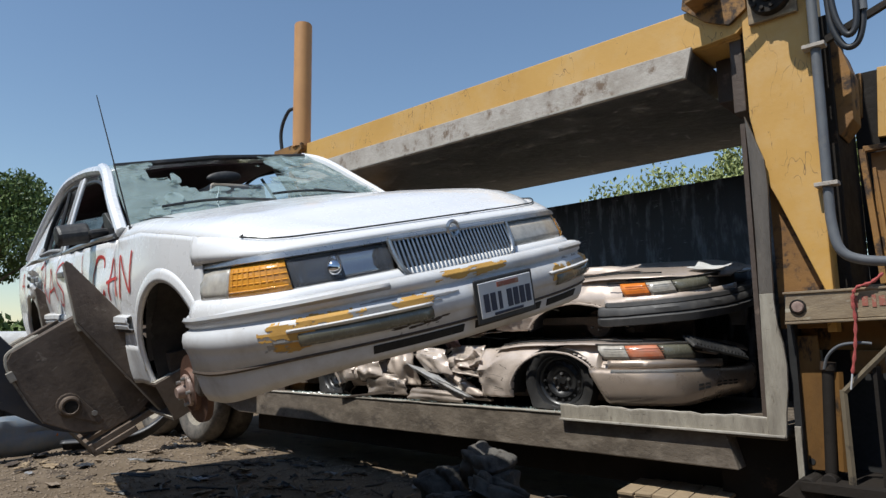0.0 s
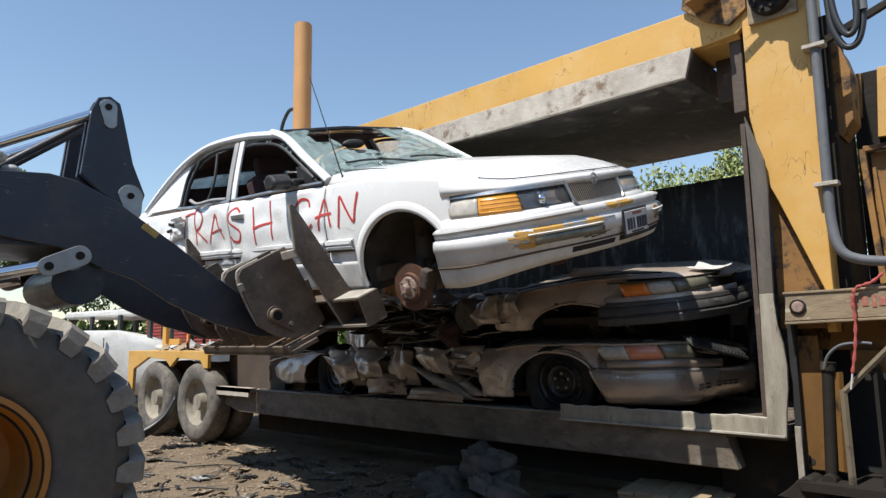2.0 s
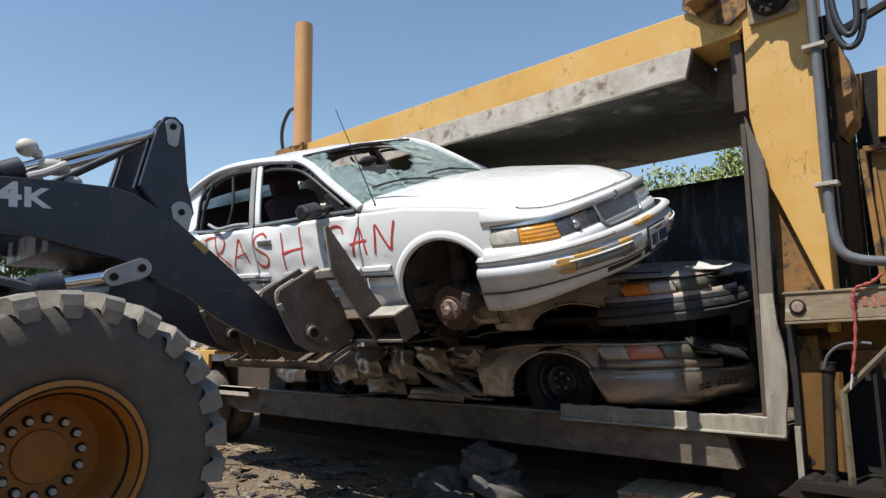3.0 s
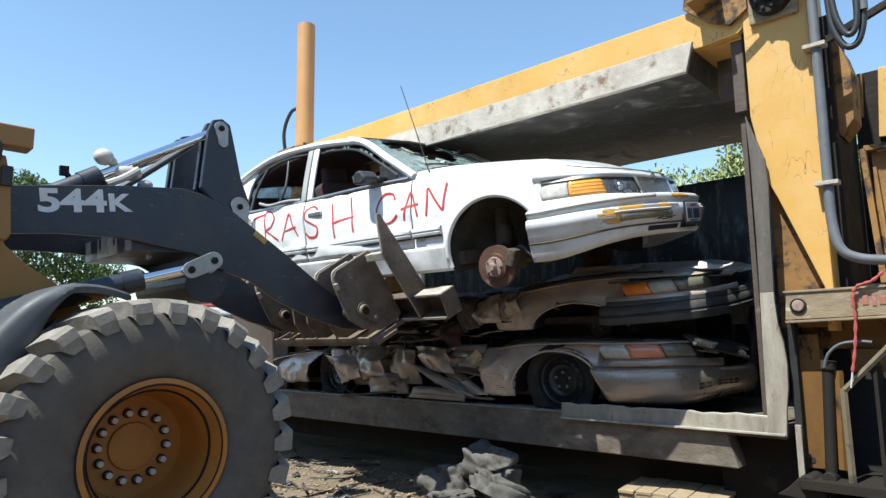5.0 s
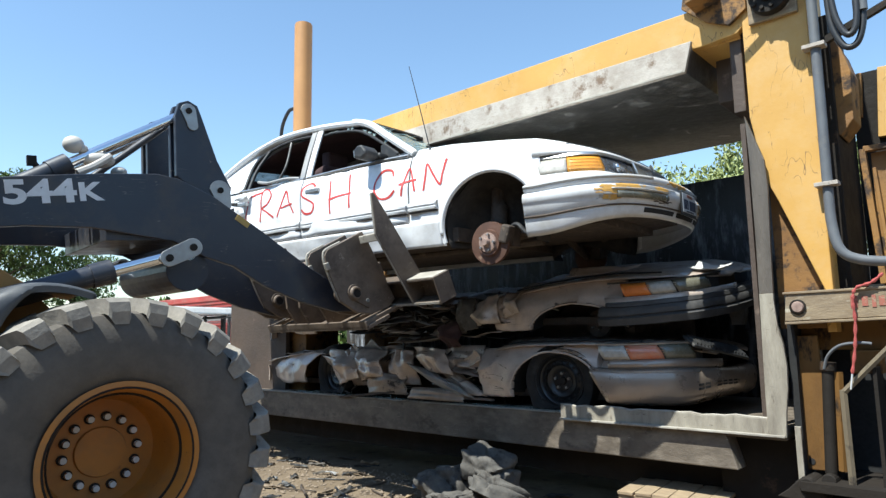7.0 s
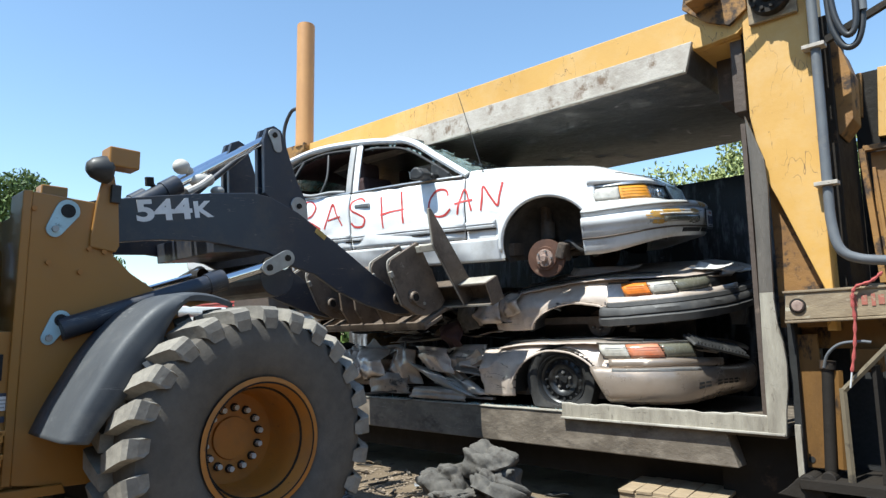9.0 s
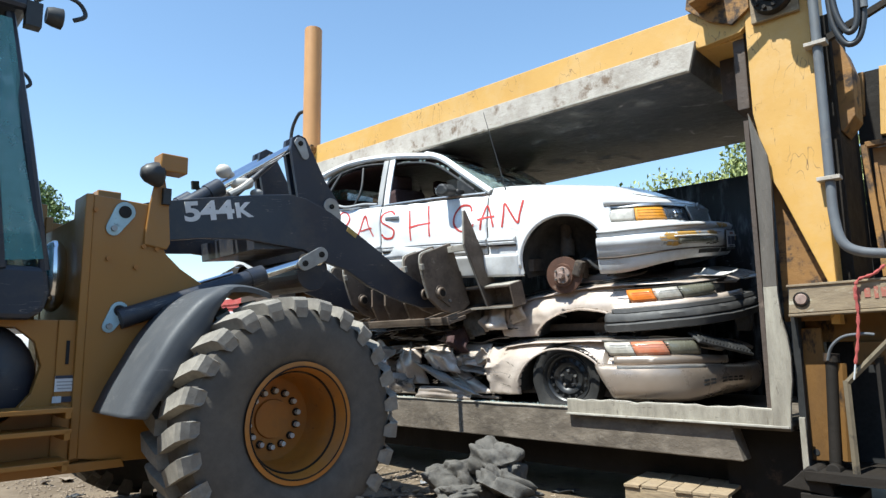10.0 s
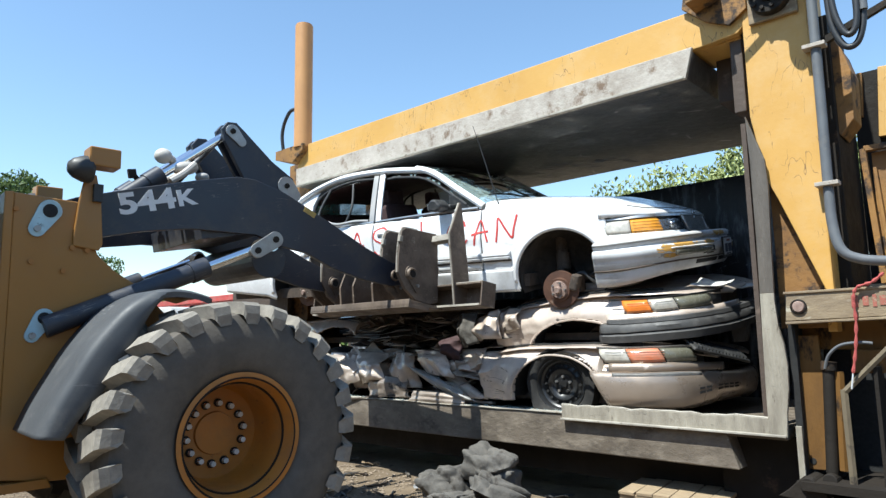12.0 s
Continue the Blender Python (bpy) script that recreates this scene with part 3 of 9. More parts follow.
    foot.cyl((-1.125, -0.12, 0.40), (-1.125, 0.25, 0.40), 0.045, n=18).cyl((-1.02, -0.06, 0.43), (-1.02, 0.2, 0.43), 0.04, n=16)
    part("post_foot", foot, DARK_STEEL, cr, bevel=0.006)
    lug = Mesh()
    lug.box((-1.17, -0.03, 0.56), (0.035, 0.02, 0.34))
    part("wear_strip", lug, JAMB_STEEL, cr, bevel=0.003)
    rp = Mesh()
    rp.box((-0.72, 1.9, 1.95), (0.4, 0.35, 2.9))
    part("rear_post", rp, SHADED_YELLOW, cr, bevel=0.01)
    lp = Mesh()
    lp.box((-6.85, 0.55, 2.1), (0.42, 0.5, 2.9)).box((-6.85, 1.8, 2.1), (0.42, 0.4, 2.9))
    part("end_post", lp, RUSTY_YELLOW, cr, bevel=0.01)
    # fixed top beam
    beam = Mesh()
    beam.prism([(-6.50, 3.34), (-1.60, 3.34), (-1.36, 3.36), (-1.30, 3.42), (-1.30, 3.75), (-1.52, 3.75), (-1.70, 3.63), (-6.46, 3.63)], 0.03, 0.09)
    beam.prism([(-6.46, 3.63), (-1.70, 3.63), (-1.70, 3.60), (-6.46, 3.60)], 0.06, 0.5)
    beam.prism([(-6.50, 3.34), (-1.36, 3.34), (-1.36, 3.37), (-6.50, 3.37)], 0.09, 0.5)
    beam.box((-3.9, 1.9, 3.5), (5.2, 0.3, 0.28))
    part("top_beam", beam, YELLOW, cr, "long yellow beam with scribbled scratches", bevel=0.006)
    yoke = Mesh()
    yoke.prism([(-1.72, 3.65), (-1.56, 3.50), (-1.40, 3.42), (-1.28, 3.50), (-1.28, 4.3), (-1.60, 4.3)], -0.01, 0.02)
    yoke.prism([(-1.60, 3.62), (-1.57, 3.62), (-1.57, 4.2), (-1.60, 4.2)], -0.2, 0.03)
    yoke.prism([(-1.62, 3.60), (-1.44, 3.64), (-1.44, 3.62), (-1.62, 3.58)], -0.2, 0.03)
    part("yoke_bracket", yoke, RUSTY_YELLOW, cr, bevel=0.004)
    gear = Mesh()
    gear.box((-1.12, -0.0, 3.58), (0.30, 0.03, 0.42))
    part("pivot_plate", gear, RUST_ARM, cr, bevel=0.004)
    hub = Mesh()
    hub.lathe([(0.0, -0.09), (0.05, -0.09), (0.055, -0.065), (0.125, -0.065), (0.13, -0.02), (0.13, 0.0)], 28, "y", (-1.12, -0.015, 3.52))
    for i in range(10):
        a = i * math.tau / 10
        hub.cyl((-1.13 + 0.095 * math.cos(a), -0.10, 3.52 + 0.095 * math.sin(a)), (-1.13 + 0.095 * math.cos(a), -0.07, 3.52 + 0.095 * math.sin(a)), 0.013, n=8)
    part("pivot_hub", hub, DARK_STEEL, cr, smooth=True)
    arm = Mesh()
    arm.cyl((-1.02, -0.30, 3.66), (-1.02, -0.30, 4.6), 0.065, n=20).add(*ellipsoid((-1.02, -0.30, 3.66), (0.065, 0.065, 0.065))).box((-1.02, -0.12, 4.4), (0.10, 0.36, 0.10))
    arm.tube(smooth_path([(-1.08, -0.30, 3.78), (-1.18, -0.30, 3.86), (-1.26, -0.30, 3.80), (-1.36, -0.30, 3.72)]), 0.02, 8)
    part("top_roller", arm, YELLOW, cr, smooth=True)
    # inner carriage between beam and post
    inner = Mesh()
    inner.box((-1.50, 0.62, 3.24), (0.26, 0.5, 0.46)).box((-1.40, 0.35, 3.12), (0.08, 0.5, 0.60))
    part("platen_guide", inner, BROWN_PANEL, cr, "rusty brown guide block", bevel=0.006)
    # side walls
    bw = Mesh()
    bw.box((-4.6, 2.13, 1.76), (6.9, 0.06, 2.16))
    part("back_wall", bw, SCRAPED_WALL, cr, "scraped black steel back wall")
    rw = Mesh()
    rw.box((-1.19, 1.3, 1.6), (0.05, 1.6, 1.9))
    part("end_wall", rw, SCRAPED_WALL, cr)
    lw = Mesh()
    lw.box((-7.55, 0.22, 1.46), (1.3, 0.06, 1.60)).box((-8.1, 0.8, 1.3), (0.06, 1.2, 1.2))
    part("end_panel", lw, BROWN_PANEL, cr, "dark brown pitted end panel", bevel=0.006)
    # hydraulic cylinder over the far end
    cy = Mesh()
    cy.cyl((-6.40, 0.03, 3.60), (-6.40, 0.03, 5.15), 0.108, n=28).cyl((-6.40, 0.03, 5.15), (-6.40, 0.03, 5.165), 0.10, n=28)
    part("lift_cylinder", cy, ORANGE_TAN, cr, smooth=True)
    cb = Mesh()
    cb.prism([(-6.86, 3.63), (-6.30, 3.63), (-6.30, 3.55), (-6.50, 3.42), (-6.86, 3.52)], -0.05, 0.3)
    part("cylinder_bracket", cb, RUSTY_YELLOW, cr, bevel=0.006)
    hs = Mesh()
    hs.tube(smooth_path([(-6.50, -0.02, 4.10), (-6.58, -0.04, 4.08), (-6.68, -0.05, 3.95), (-6.72, -0.05, 3.8), (-6.72, -0.03, 3.62)]), 0.022, 10)
    part("cylinder_hose", hs, BLACK_HOSE, cr, smooth=True)
    ft = Mesh()
    ft.cyl((-6.52, 0.0, 4.10), (-6.40, 0.0, 4.13), 0.03, n=12)
    part("hose_fitting", ft, RUSTY_YELLOW, cr, smooth=True)
    # conduit down the post
    co = Mesh()
    co.tube(smooth_path([(-0.885, -0.02, 4.3), (-0.885, -0.02, 3.0), (-0.89, -0.02, 2.2), (-0.885, -0.03, 1.95), (-0.85, -0.04, 1.79), (-0.76, -0.03, 1.725), (-0.60, 0.0, 1.70)], 8), 0.030, 14)
    part("conduit", co, GREY_HOSE, cr, "grey bent conduit pipe", smooth=True)
    for z in (3.09, 2.20):
        cl = Mesh()
        cl.box((-0.89, -0.03, z), (0.13, 0.08, 0.025))
        part("pipe_clamp", cl, WORN_STEEL, cr, bevel=0.003)
    # gate arm with the round pin and strap
    ga = Mesh()
    ga.prism([(-1.18, 1.37), (-1.165, 1.54), (0.6, 1.56), (0.6, 1.42)], -0.08, -0.05)
    ga.prism([(-1.18, 1.535), (0.6, 1.555), (0.6, 1.57), (-1.18, 1.55)], -0.09, 0.1)
    ga.prism([(-1.18, 1.365), (0.6, 1.42), (0.6, 1.405), (-1.18, 1.35)], -0.09, 0.1)
    part("gate_arm", ga, RUST_ARM, cr, "rust-streaked channel arm with red stencil marks", bevel=0.003)
    pin = Mesh()
    pin.lathe([(0.047, 0.0), (0.047, -0.010), (0.039, -0.014), (0.037, -0.008)], 28, "y", (-1.10, -0.08, 1.455))
    part("pin_ring", pin, DARK_STEEL, cr, smooth=True)
    pin = Mesh()
    pin.lathe([(0.0, -0.02), (0.03, -0.018), (0.036, -0.01), (0.036, 0.0)], 28, "y", (-1.10, -0.08, 1.455))
    part("pin_face", pin, PINK_PIN, cr, smooth=True)
    for i, (x, w) in enumerate(((-0.80, 0.035), (-0.745, 0.03), (-0.70, 0.02), (-0.66, 0.03), (-0.61, 0.035))):
        st = Mesh()
        st.box((x, -0.0825, 1.475), (w, 0.003, 0.055 if i % 2 else 0.07))
        part("stencil_mark", st, RED_PRINT, cr)
    sp = Mesh()
    sp.tube(smooth_path([(-0.64, -0.10, 1.63), (-0.70, -0.11, 1.58), (-0.78, -0.11, 1.55), (-0.80, -0.11, 1.48), (-0.80, -0.10, 1.36), (-0.815, -0.10, 1.2), (-0.84, -0.10, 1.06)], 6), [0.006 + 0.003 * ((i * 7) % 3) for i in range(37)], 7)
    part("strap", sp, RED_STRAP, cr, "knotted faded red strap", smooth=True)
    sp = Mesh()
    sp.tube([(-0.84, -0.10, 1.06), (-0.855, -0.10, 0.97)], 0.005, 6)
    part("strap_end", sp, PLATE_WHITE, cr)
    # deeper fittings beside the post
    bx = Mesh()
    bx.prism([(-0.87, 3.30), (-0.80, 3.15), (-0.76, 2.99), (-0.77, 2.67), (-0.85, 2.57), (-0.94, 2.70)], 0.30, 0.55)
    part("guide_box", bx, RUSTY_YELLOW, cr, "rusty yellow guide box", bevel=0.006)
    part("guide_channel", Mesh().box((-0.91, 0.5, 2.4), (0.10, 0.5, 2.0)), DARK_STEEL, cr, bevel=0.004)
    part("machine_housing", Mesh().box((0.05, 1.18, 1.75), (1.9, 0.06, 3.0)).box((-0.93, 0.9, 1.75), (0.05, 0.5, 3.0)), DARK_STEEL, cr, "dark greasy machine housing")
    for x, z0, z1, w, mt in ((-0.85, 2.9, 3.24, 0.035, RUSTY_YELLOW), (-0.70, 2.72, 3.25, 0.075, YELLOW), (-0.78, 1.9, 2.3, 0.10, RUSTY_YELLOW), (-0.52, 1.6, 3.26, 0.12, YELLOW), (-0.25, 1.6, 3.27, 0.12, YELLOW)):
        part("housing_rib", Mesh().box((x, 1.13, (z0 + z1) / 2), (w, 0.05, z1 - z0), pose(0, 0, 0, 0, 4, 0)), mt, cr, bevel=0.004)
    fr = Mesh()
    fr.box((-0.715, 0.28, 2.02), (0.035, 0.05, 0.86), pose(0, 0, 0, 0, -3, 0)).box((-0.60, 0.28, 2.45), (0.26, 0.05, 0.035)).box((-0.665, 0.30, 1.95), (0.02, 0.04, 0.75), pose(0, 0, 0, 0, -3, 0))
    part("panel_frame", fr, RUSTY_YELLOW, cr, bevel=0.003)
    part("panel", Mesh().box((-0.50, 0.34, 1.98), (0.40, 0.03, 0.9)), RUSTY_YELLOW, cr)
    # lower corner: cover, cylinder, rail, brace; near-black wall behind stands for deep shade
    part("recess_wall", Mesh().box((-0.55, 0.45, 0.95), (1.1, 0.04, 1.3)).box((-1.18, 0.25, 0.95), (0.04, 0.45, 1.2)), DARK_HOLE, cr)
    part("recess_floor", Mesh().box((-0.4, 0.2, 0.40), (1.5, 0.7, 0.05)), DARK_STEEL, cr)
    cylb = Mesh()
    cylb.tube([(-0.99, 0.02, 1.07), (-1.02, 0.02, 0.46)], 0.034, 14).cyl((-0.99, 0.02, 1.07), (-0.985, 0.02, 1.12), 0.045, n=16)
    part("gate_cylinder", cylb, DARK_STEEL, cr, smooth=True)
    yb = Mesh()
    yb.tube([(-0.94, 0.04, 1.06), (-0.96, 0.04, 0.48)], 0.028, 6)
    part("gate_rail", yb, SHADED_YELLOW, cr)
    part("cross_plate", Mesh().box((-0.85, 0.20, 1.28), (0.62, 0.03, 0.18)), SHADED_YELLOW, cr, bevel=0.004)
    part("lower_box", Mesh().box((-0.80, 0.16, 1.12), (0.16, 0.12, 0.14)), SHADED_YELLOW, cr, bevel=0.01)
    gr = Mesh()
    gr.tube([(-0.90, -0.05, 0.95), (-0.55, -0.05, 1.32)], 0.02, 6).tube([(-0.905, -0.05, 0.96), (-0.90, -0.05, 0.42)], 0.022, 6)
    part("brace", gr, SHADED_ARM, cr, "angle brace darkened for shade")
    part("lower_panel", Mesh().box((-0.74, 0.06, 0.72), (0.02, 0.2, 0.75)), DARK_STEEL, cr)
    ln = Mesh()
    ln.tube(smooth_path([(-1.0, -0.02, 1.08), (-0.97, -0.04, 1.16), (-0.90, -0.05, 1.22), (-0.80, -0.05, 1.235), (-0.74, -0.04, 1.23)]), 0.009, 8)
    part("grease_line", ln, GREY_HOSE, cr, smooth=True)
    for pts in ([(-0.79, -0.06, 3.6), (-0.79, -0.06, 3.36), (-0.775, -0.06, 3.17), (-0.72, -0.06, 3.03), (-0.655, -0.06, 3.03), (-0.615, -0.06, 3.14), (-0.605, -0.06, 3.30)],
                [(-0.765, -0.09, 3.6), (-0.765, -0.09, 3.36), (-0.745, -0.09, 3.20), (-0.70, -0.09, 3.09), (-0.66, -0.09, 3.10), (-0.64, -0.09, 3.18), (-0.635, -0.09, 3.32)]):
        part("hydraulic_hose", Mesh().tube(smooth_path(pts, 8), 0.019, 10), BLACK_HOSE, cr, "looped black hydraulic hose", smooth=True)
    for x in (-0.605, -0.635):
        part("hose_end", Mesh().cyl((x, -0.07, 3.22), (x, -0.07, 3.34), 0.024, n=12), GREY_HOSE, cr, smooth=True)
    bar = Mesh()
    bar.prism([(-0.92, 3.10), (-0.40, 3.30), (-0.40, 3.34), (-0.92, 3.15)], 0.06, 0.10)
    part("cross_bar", bar, DARK_STEEL, cr)
    # trailer running gear
    dk = Mesh()
    dk.prism([(-10.6, 1.13), (-8.15, 1.13), (-8.15, 0.95), (-8.25, 0.95), (-8.35, 1.05), (-9.0, 1.08), (-9.2, 0.95), (-9.35, 1.05), (-9.9, 1.08), (-10.4, 0.9), (-10.42, 0.55), (-10.6, 0.5)], -0.15, -0.10)
    dk.box((-9.3, 1.0, 1.15), (2.6, 2.3, 0.05))
    part("trailer_fender", dk, YELLOW, cr, "yellow trailer fender deck with rust", bevel=0.005)
    part("deck_upright", Mesh().box((-10.45, 0.36, 1.42), (0.12, 0.06, 0.5)).box((-10.2, 0.40, 1.30), (0.36, 0.05, 0.10)), YELLOW, cr, "yellow upright on the trailer deck", bevel=0.006)
    for k in range(9):
        cx, cy = -9.95 + 0.19 * k, 0.05 + 0.12 * (k % 3)
        cs = [(cx - 0.16, cy, 1.19), (cx + 0.14, cy - 0.04, 1.18), (cx + 0.12, cy + 0.12, 1.24 + 0.03 * (k % 2)), (cx - 0.12, cy + 0.14, 1.25)]
        part("deck_scrap", folded(cs, 700 + k, 0.10), (WOOD, UNDERBODY, GREY_CLAD)[k % 3], cr, thick=0.005)
    part("deck_marker", Mesh().box((-9.35, 0.18, 1.30), (0.05, 0.03, 0.22)), ORANGE_LENS, cr, "orange marker on the deck", bevel=0.004)
    ch = Mesh()
    ch.box((-9.3, 0.9, 0.8), (2.8, 0.2, 0.35)).box((-9.3, 1.9, 0.8), (2.8, 0.2, 0.35))
    part("trailer_frame", ch, DARK_STEEL, cr)
    for xw in (-8.46, -9.72):
        for yw, dr in ((-0.16, 0.0), (0.20, 0.0)):
            w = Mesh()
            w.lathe([(0.30, 0.03), (0.36, 0.0), (0.46, 0.0), (0.505, 0.03), (0.525, 0.07), (0.525, 0.21), (0.505, 0.25), (0.46, 0.28), (0.30, 0.25)], 44, "y", (xw, yw, 0.50))
            ty = part("trailer_wheel", w, OLD_RUBBER, cr, "worn grey dual trailer tyre", smooth=True)
            r = Mesh()
            r.lathe([(0.31, 0.03), (0.29, 0.05), (0.275, 0.12), (0.22, 0.15), (0.12, 0.15), (0.10, 0.04), (0.0, 0.04)], 36, "y", (xw, yw, 0.50))
            part("rim", r, JAMB_STEEL, ty, "dirty white dished rim", smooth=True)
    return cr


crusher = build_crusher()


def build_platen():
    pl = thing("crusher_platen", "heavy grey steel press platen with greasy underside", "press platen", at=pose(0, FRONT, 3.12))
    f = Mesh()
    f.prism([(-6.46, 0.0), (-1.72, 0.0), (-1.66, 0.22), (-6.46, 0.22)], -0.02, 0.012)
    part("platen_face", f, WORN_STEEL, pl, "scuffed grey front plate", bevel=0.005)
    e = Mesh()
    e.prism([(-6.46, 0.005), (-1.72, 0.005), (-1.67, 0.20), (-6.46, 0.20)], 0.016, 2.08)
    part("platen_body", e, PLATEN_UNDER, pl, "greasy dark underside with pale painted glints", bevel=0.006)
    r = Mesh()
    r.box((-4.1, -0.022, 0.012), (4.74, 0.012, 0.02))
    part("platen_edge", r, PALE_EDGE, pl, "rubbed platen edge", bevel=0.004)
    return pl


platen = build_platen()


# ---------------------------------------------------------------- sedans
W_PLAN = [(-4.32, 0.74), (-4.15, 0.86), (-3.6, 0.93), (-2.9, 0.955), (-1.5, 0.965), (-0.4, 0.955), (0.1, 0.945), (0.45, 0.915), (0.70, 0.85), (0.86, 0.745), (0.96, 0.56), (1.0, 0.36), (1.01, 0.0)]
TOP = [(-4.32, 0.86), (-4.2, 0.93), (-3.9, 0.965), (-3.25, 0.985), (-2.9, 0.975), (-1.8, 0.965), (-0.68, 0.985), (-0.3, 0.97), (0.2, 0.912), (0.6, 0.858), (0.85, 0.812), (1.01, 0.772)]
BOT = [(-4.3, 0.36), (-3.4, 0.28), (-3.2, 0.215), (0.3, 0.215), (0.42, 0.22), (1.01, 0.5)]
ARCH_R, FRONT_ARCH = 0.385, 0.068


def side_point(x, s):
    """A place on the flank: s runs 0 at the sill, 1 at the shoulder."""
    w, zt, zb = lerp_table(x, W_PLAN), lerp_table(x, TOP), lerp_table(x, BOT)
    zt = min(zt, 0.955) - 0.035
    z = zb + (zt - zb) * s
    bulge = 0.0
    if z < 0.47:
        bulge = -0.035 * ((0.47 - z) / 0.25) ** 1.5
    if z > 0.55:
        bulge -= 0.055 * ((z - 0.55) / 0.40) ** 2
    return Vector((x, -(w + bulge), z))


def flank(sign, x0, x1, arches, step=0.024, deform=None, s0=0.0, s1=1.0, ns=22):
    """Sheet metal of one side between two places, with wheel openings."""
    me = Mesh()
    n = max(2, int((x1 - x0) / step))
    rows = [[side_point(x0 + (x1 - x0) * i / n, s0 + (s1 - s0) * k / ns) for k in range(ns + 1)] for i in range(n + 1)]
    moved = [p for r in rows for p in r]
    k = ns + 1
    faces, cut = [], set()
    for i in range(n):
        for j in range(ns):
            q = (i * k + j, i * k + j + 1, (i + 1) * k + j + 1, (i + 1) * k + j)
            c = sum((moved[a] for a in q), Vector()) / 4
            if any(math.hypot(c.x - ax, c.z - az) < ar for ax, az, ar in arches):
                cut.update(q)
                continue
            faces.append(q)
    for a in cut.intersection({a for q in faces for a in q}):
        p = moved[a]
        ax, az, ar = min(arches, key=lambda w: abs(math.hypot(p.x - w[0], p.z - w[1]) - w[2]))
        d = math.hypot(p.x - ax, p.z - az)
        x, z = ax + (p.x - ax) / d * ar, az + (p.z - az) / d * ar
        zb, zt = lerp_table(x, BOT), min(lerp_table(x, TOP), 0.955) - 0.035
        moved[a] = Vector((x, side_point(x, min(1.0, max(0.0, (z - zb) / (zt - zb)))).y, z))
    used = sorted({a for q in faces for a in q})
    idx = {a: i for i, a in enumerate(used)}
    me.add([(moved[a].x, moved[a].y * (1 if sign < 0 else -1), moved[a].z) for a in used], [tuple(idx[a] for a in q) for q in faces])
    if deform:
        me.bend(deform)
    return me


def top_sheet(x0, x1, deform=None, crown=0.045, step=0.08, inset=0.0, edge=0.0):
    """Bonnet, boot lid or wing tops: a crowned sheet between the shoulders."""
    me = Mesh()
    n = max(2, int((x1 - x0) / step))
    rows = []
    for i in range(n + 1):
        x = x0 + (x1 - x0) * i / n
        sh = side_point(x, 1.0)
        w = -sh.y - inset
        zt = lerp_table(x, TOP)
        row = []
        for k in range(25):
            u = -1 + k / 12
            a = abs(u)
            z = sh.z + (zt - sh.z) * min(1, (1 - a) / 0.10) ** 0.6 + crown * (1 - u * u) * min(1.0, max(0.0, (1.0 - x) / 0.45)) + (0.006 if 0.70 < a < 0.76 else 0)
            row.append((x, w * u, z))
        rows.append(row)
    me.sheet(rows)
    if deform:
        me.bend(deform)
    return me


BUMPER_PLAN = [(0.36, 0.945), (0.55, 0.935), (0.72, 0.90), (0.86, 0.82), (0.97, 0.68), (1.045, 0.48), (1.085, 0.25), (1.095, 0.0)]


def bumper_path(n=5):
    half = smooth_path([(x, -y, 0) for x, y in BUMPER_PLAN], n)
    return half + [Vector((p.x, -p.y, 0)) for p in reversed(half[:-1])]


def bumper_sheet(profile, deform=None, lo=0.0, hi=1.0):
    """The profile (outward, height) carried round the nose, from lo to hi of the way."""
    path = bumper_path()
    m = len(path) - 1
    rows = []
    for i in range(int(lo * m), int(hi * m) + 1):
        t = (path[min(i + 1, m)] - path[max(i - 1, 0)]).normalized()
        nrm = Vector((t.y, -t.x, 0))
        if nrm.dot(path[i] - Vector((-0.6, 0, 0))) < 0:
            nrm = -nrm
        rows.append([tuple(path[i] + nrm * o + Vector((0, 0, z))) for o, z in profile])
    me = Mesh()
    me.sheet(rows)
    if deform:
        me.bend(deform)
    return me


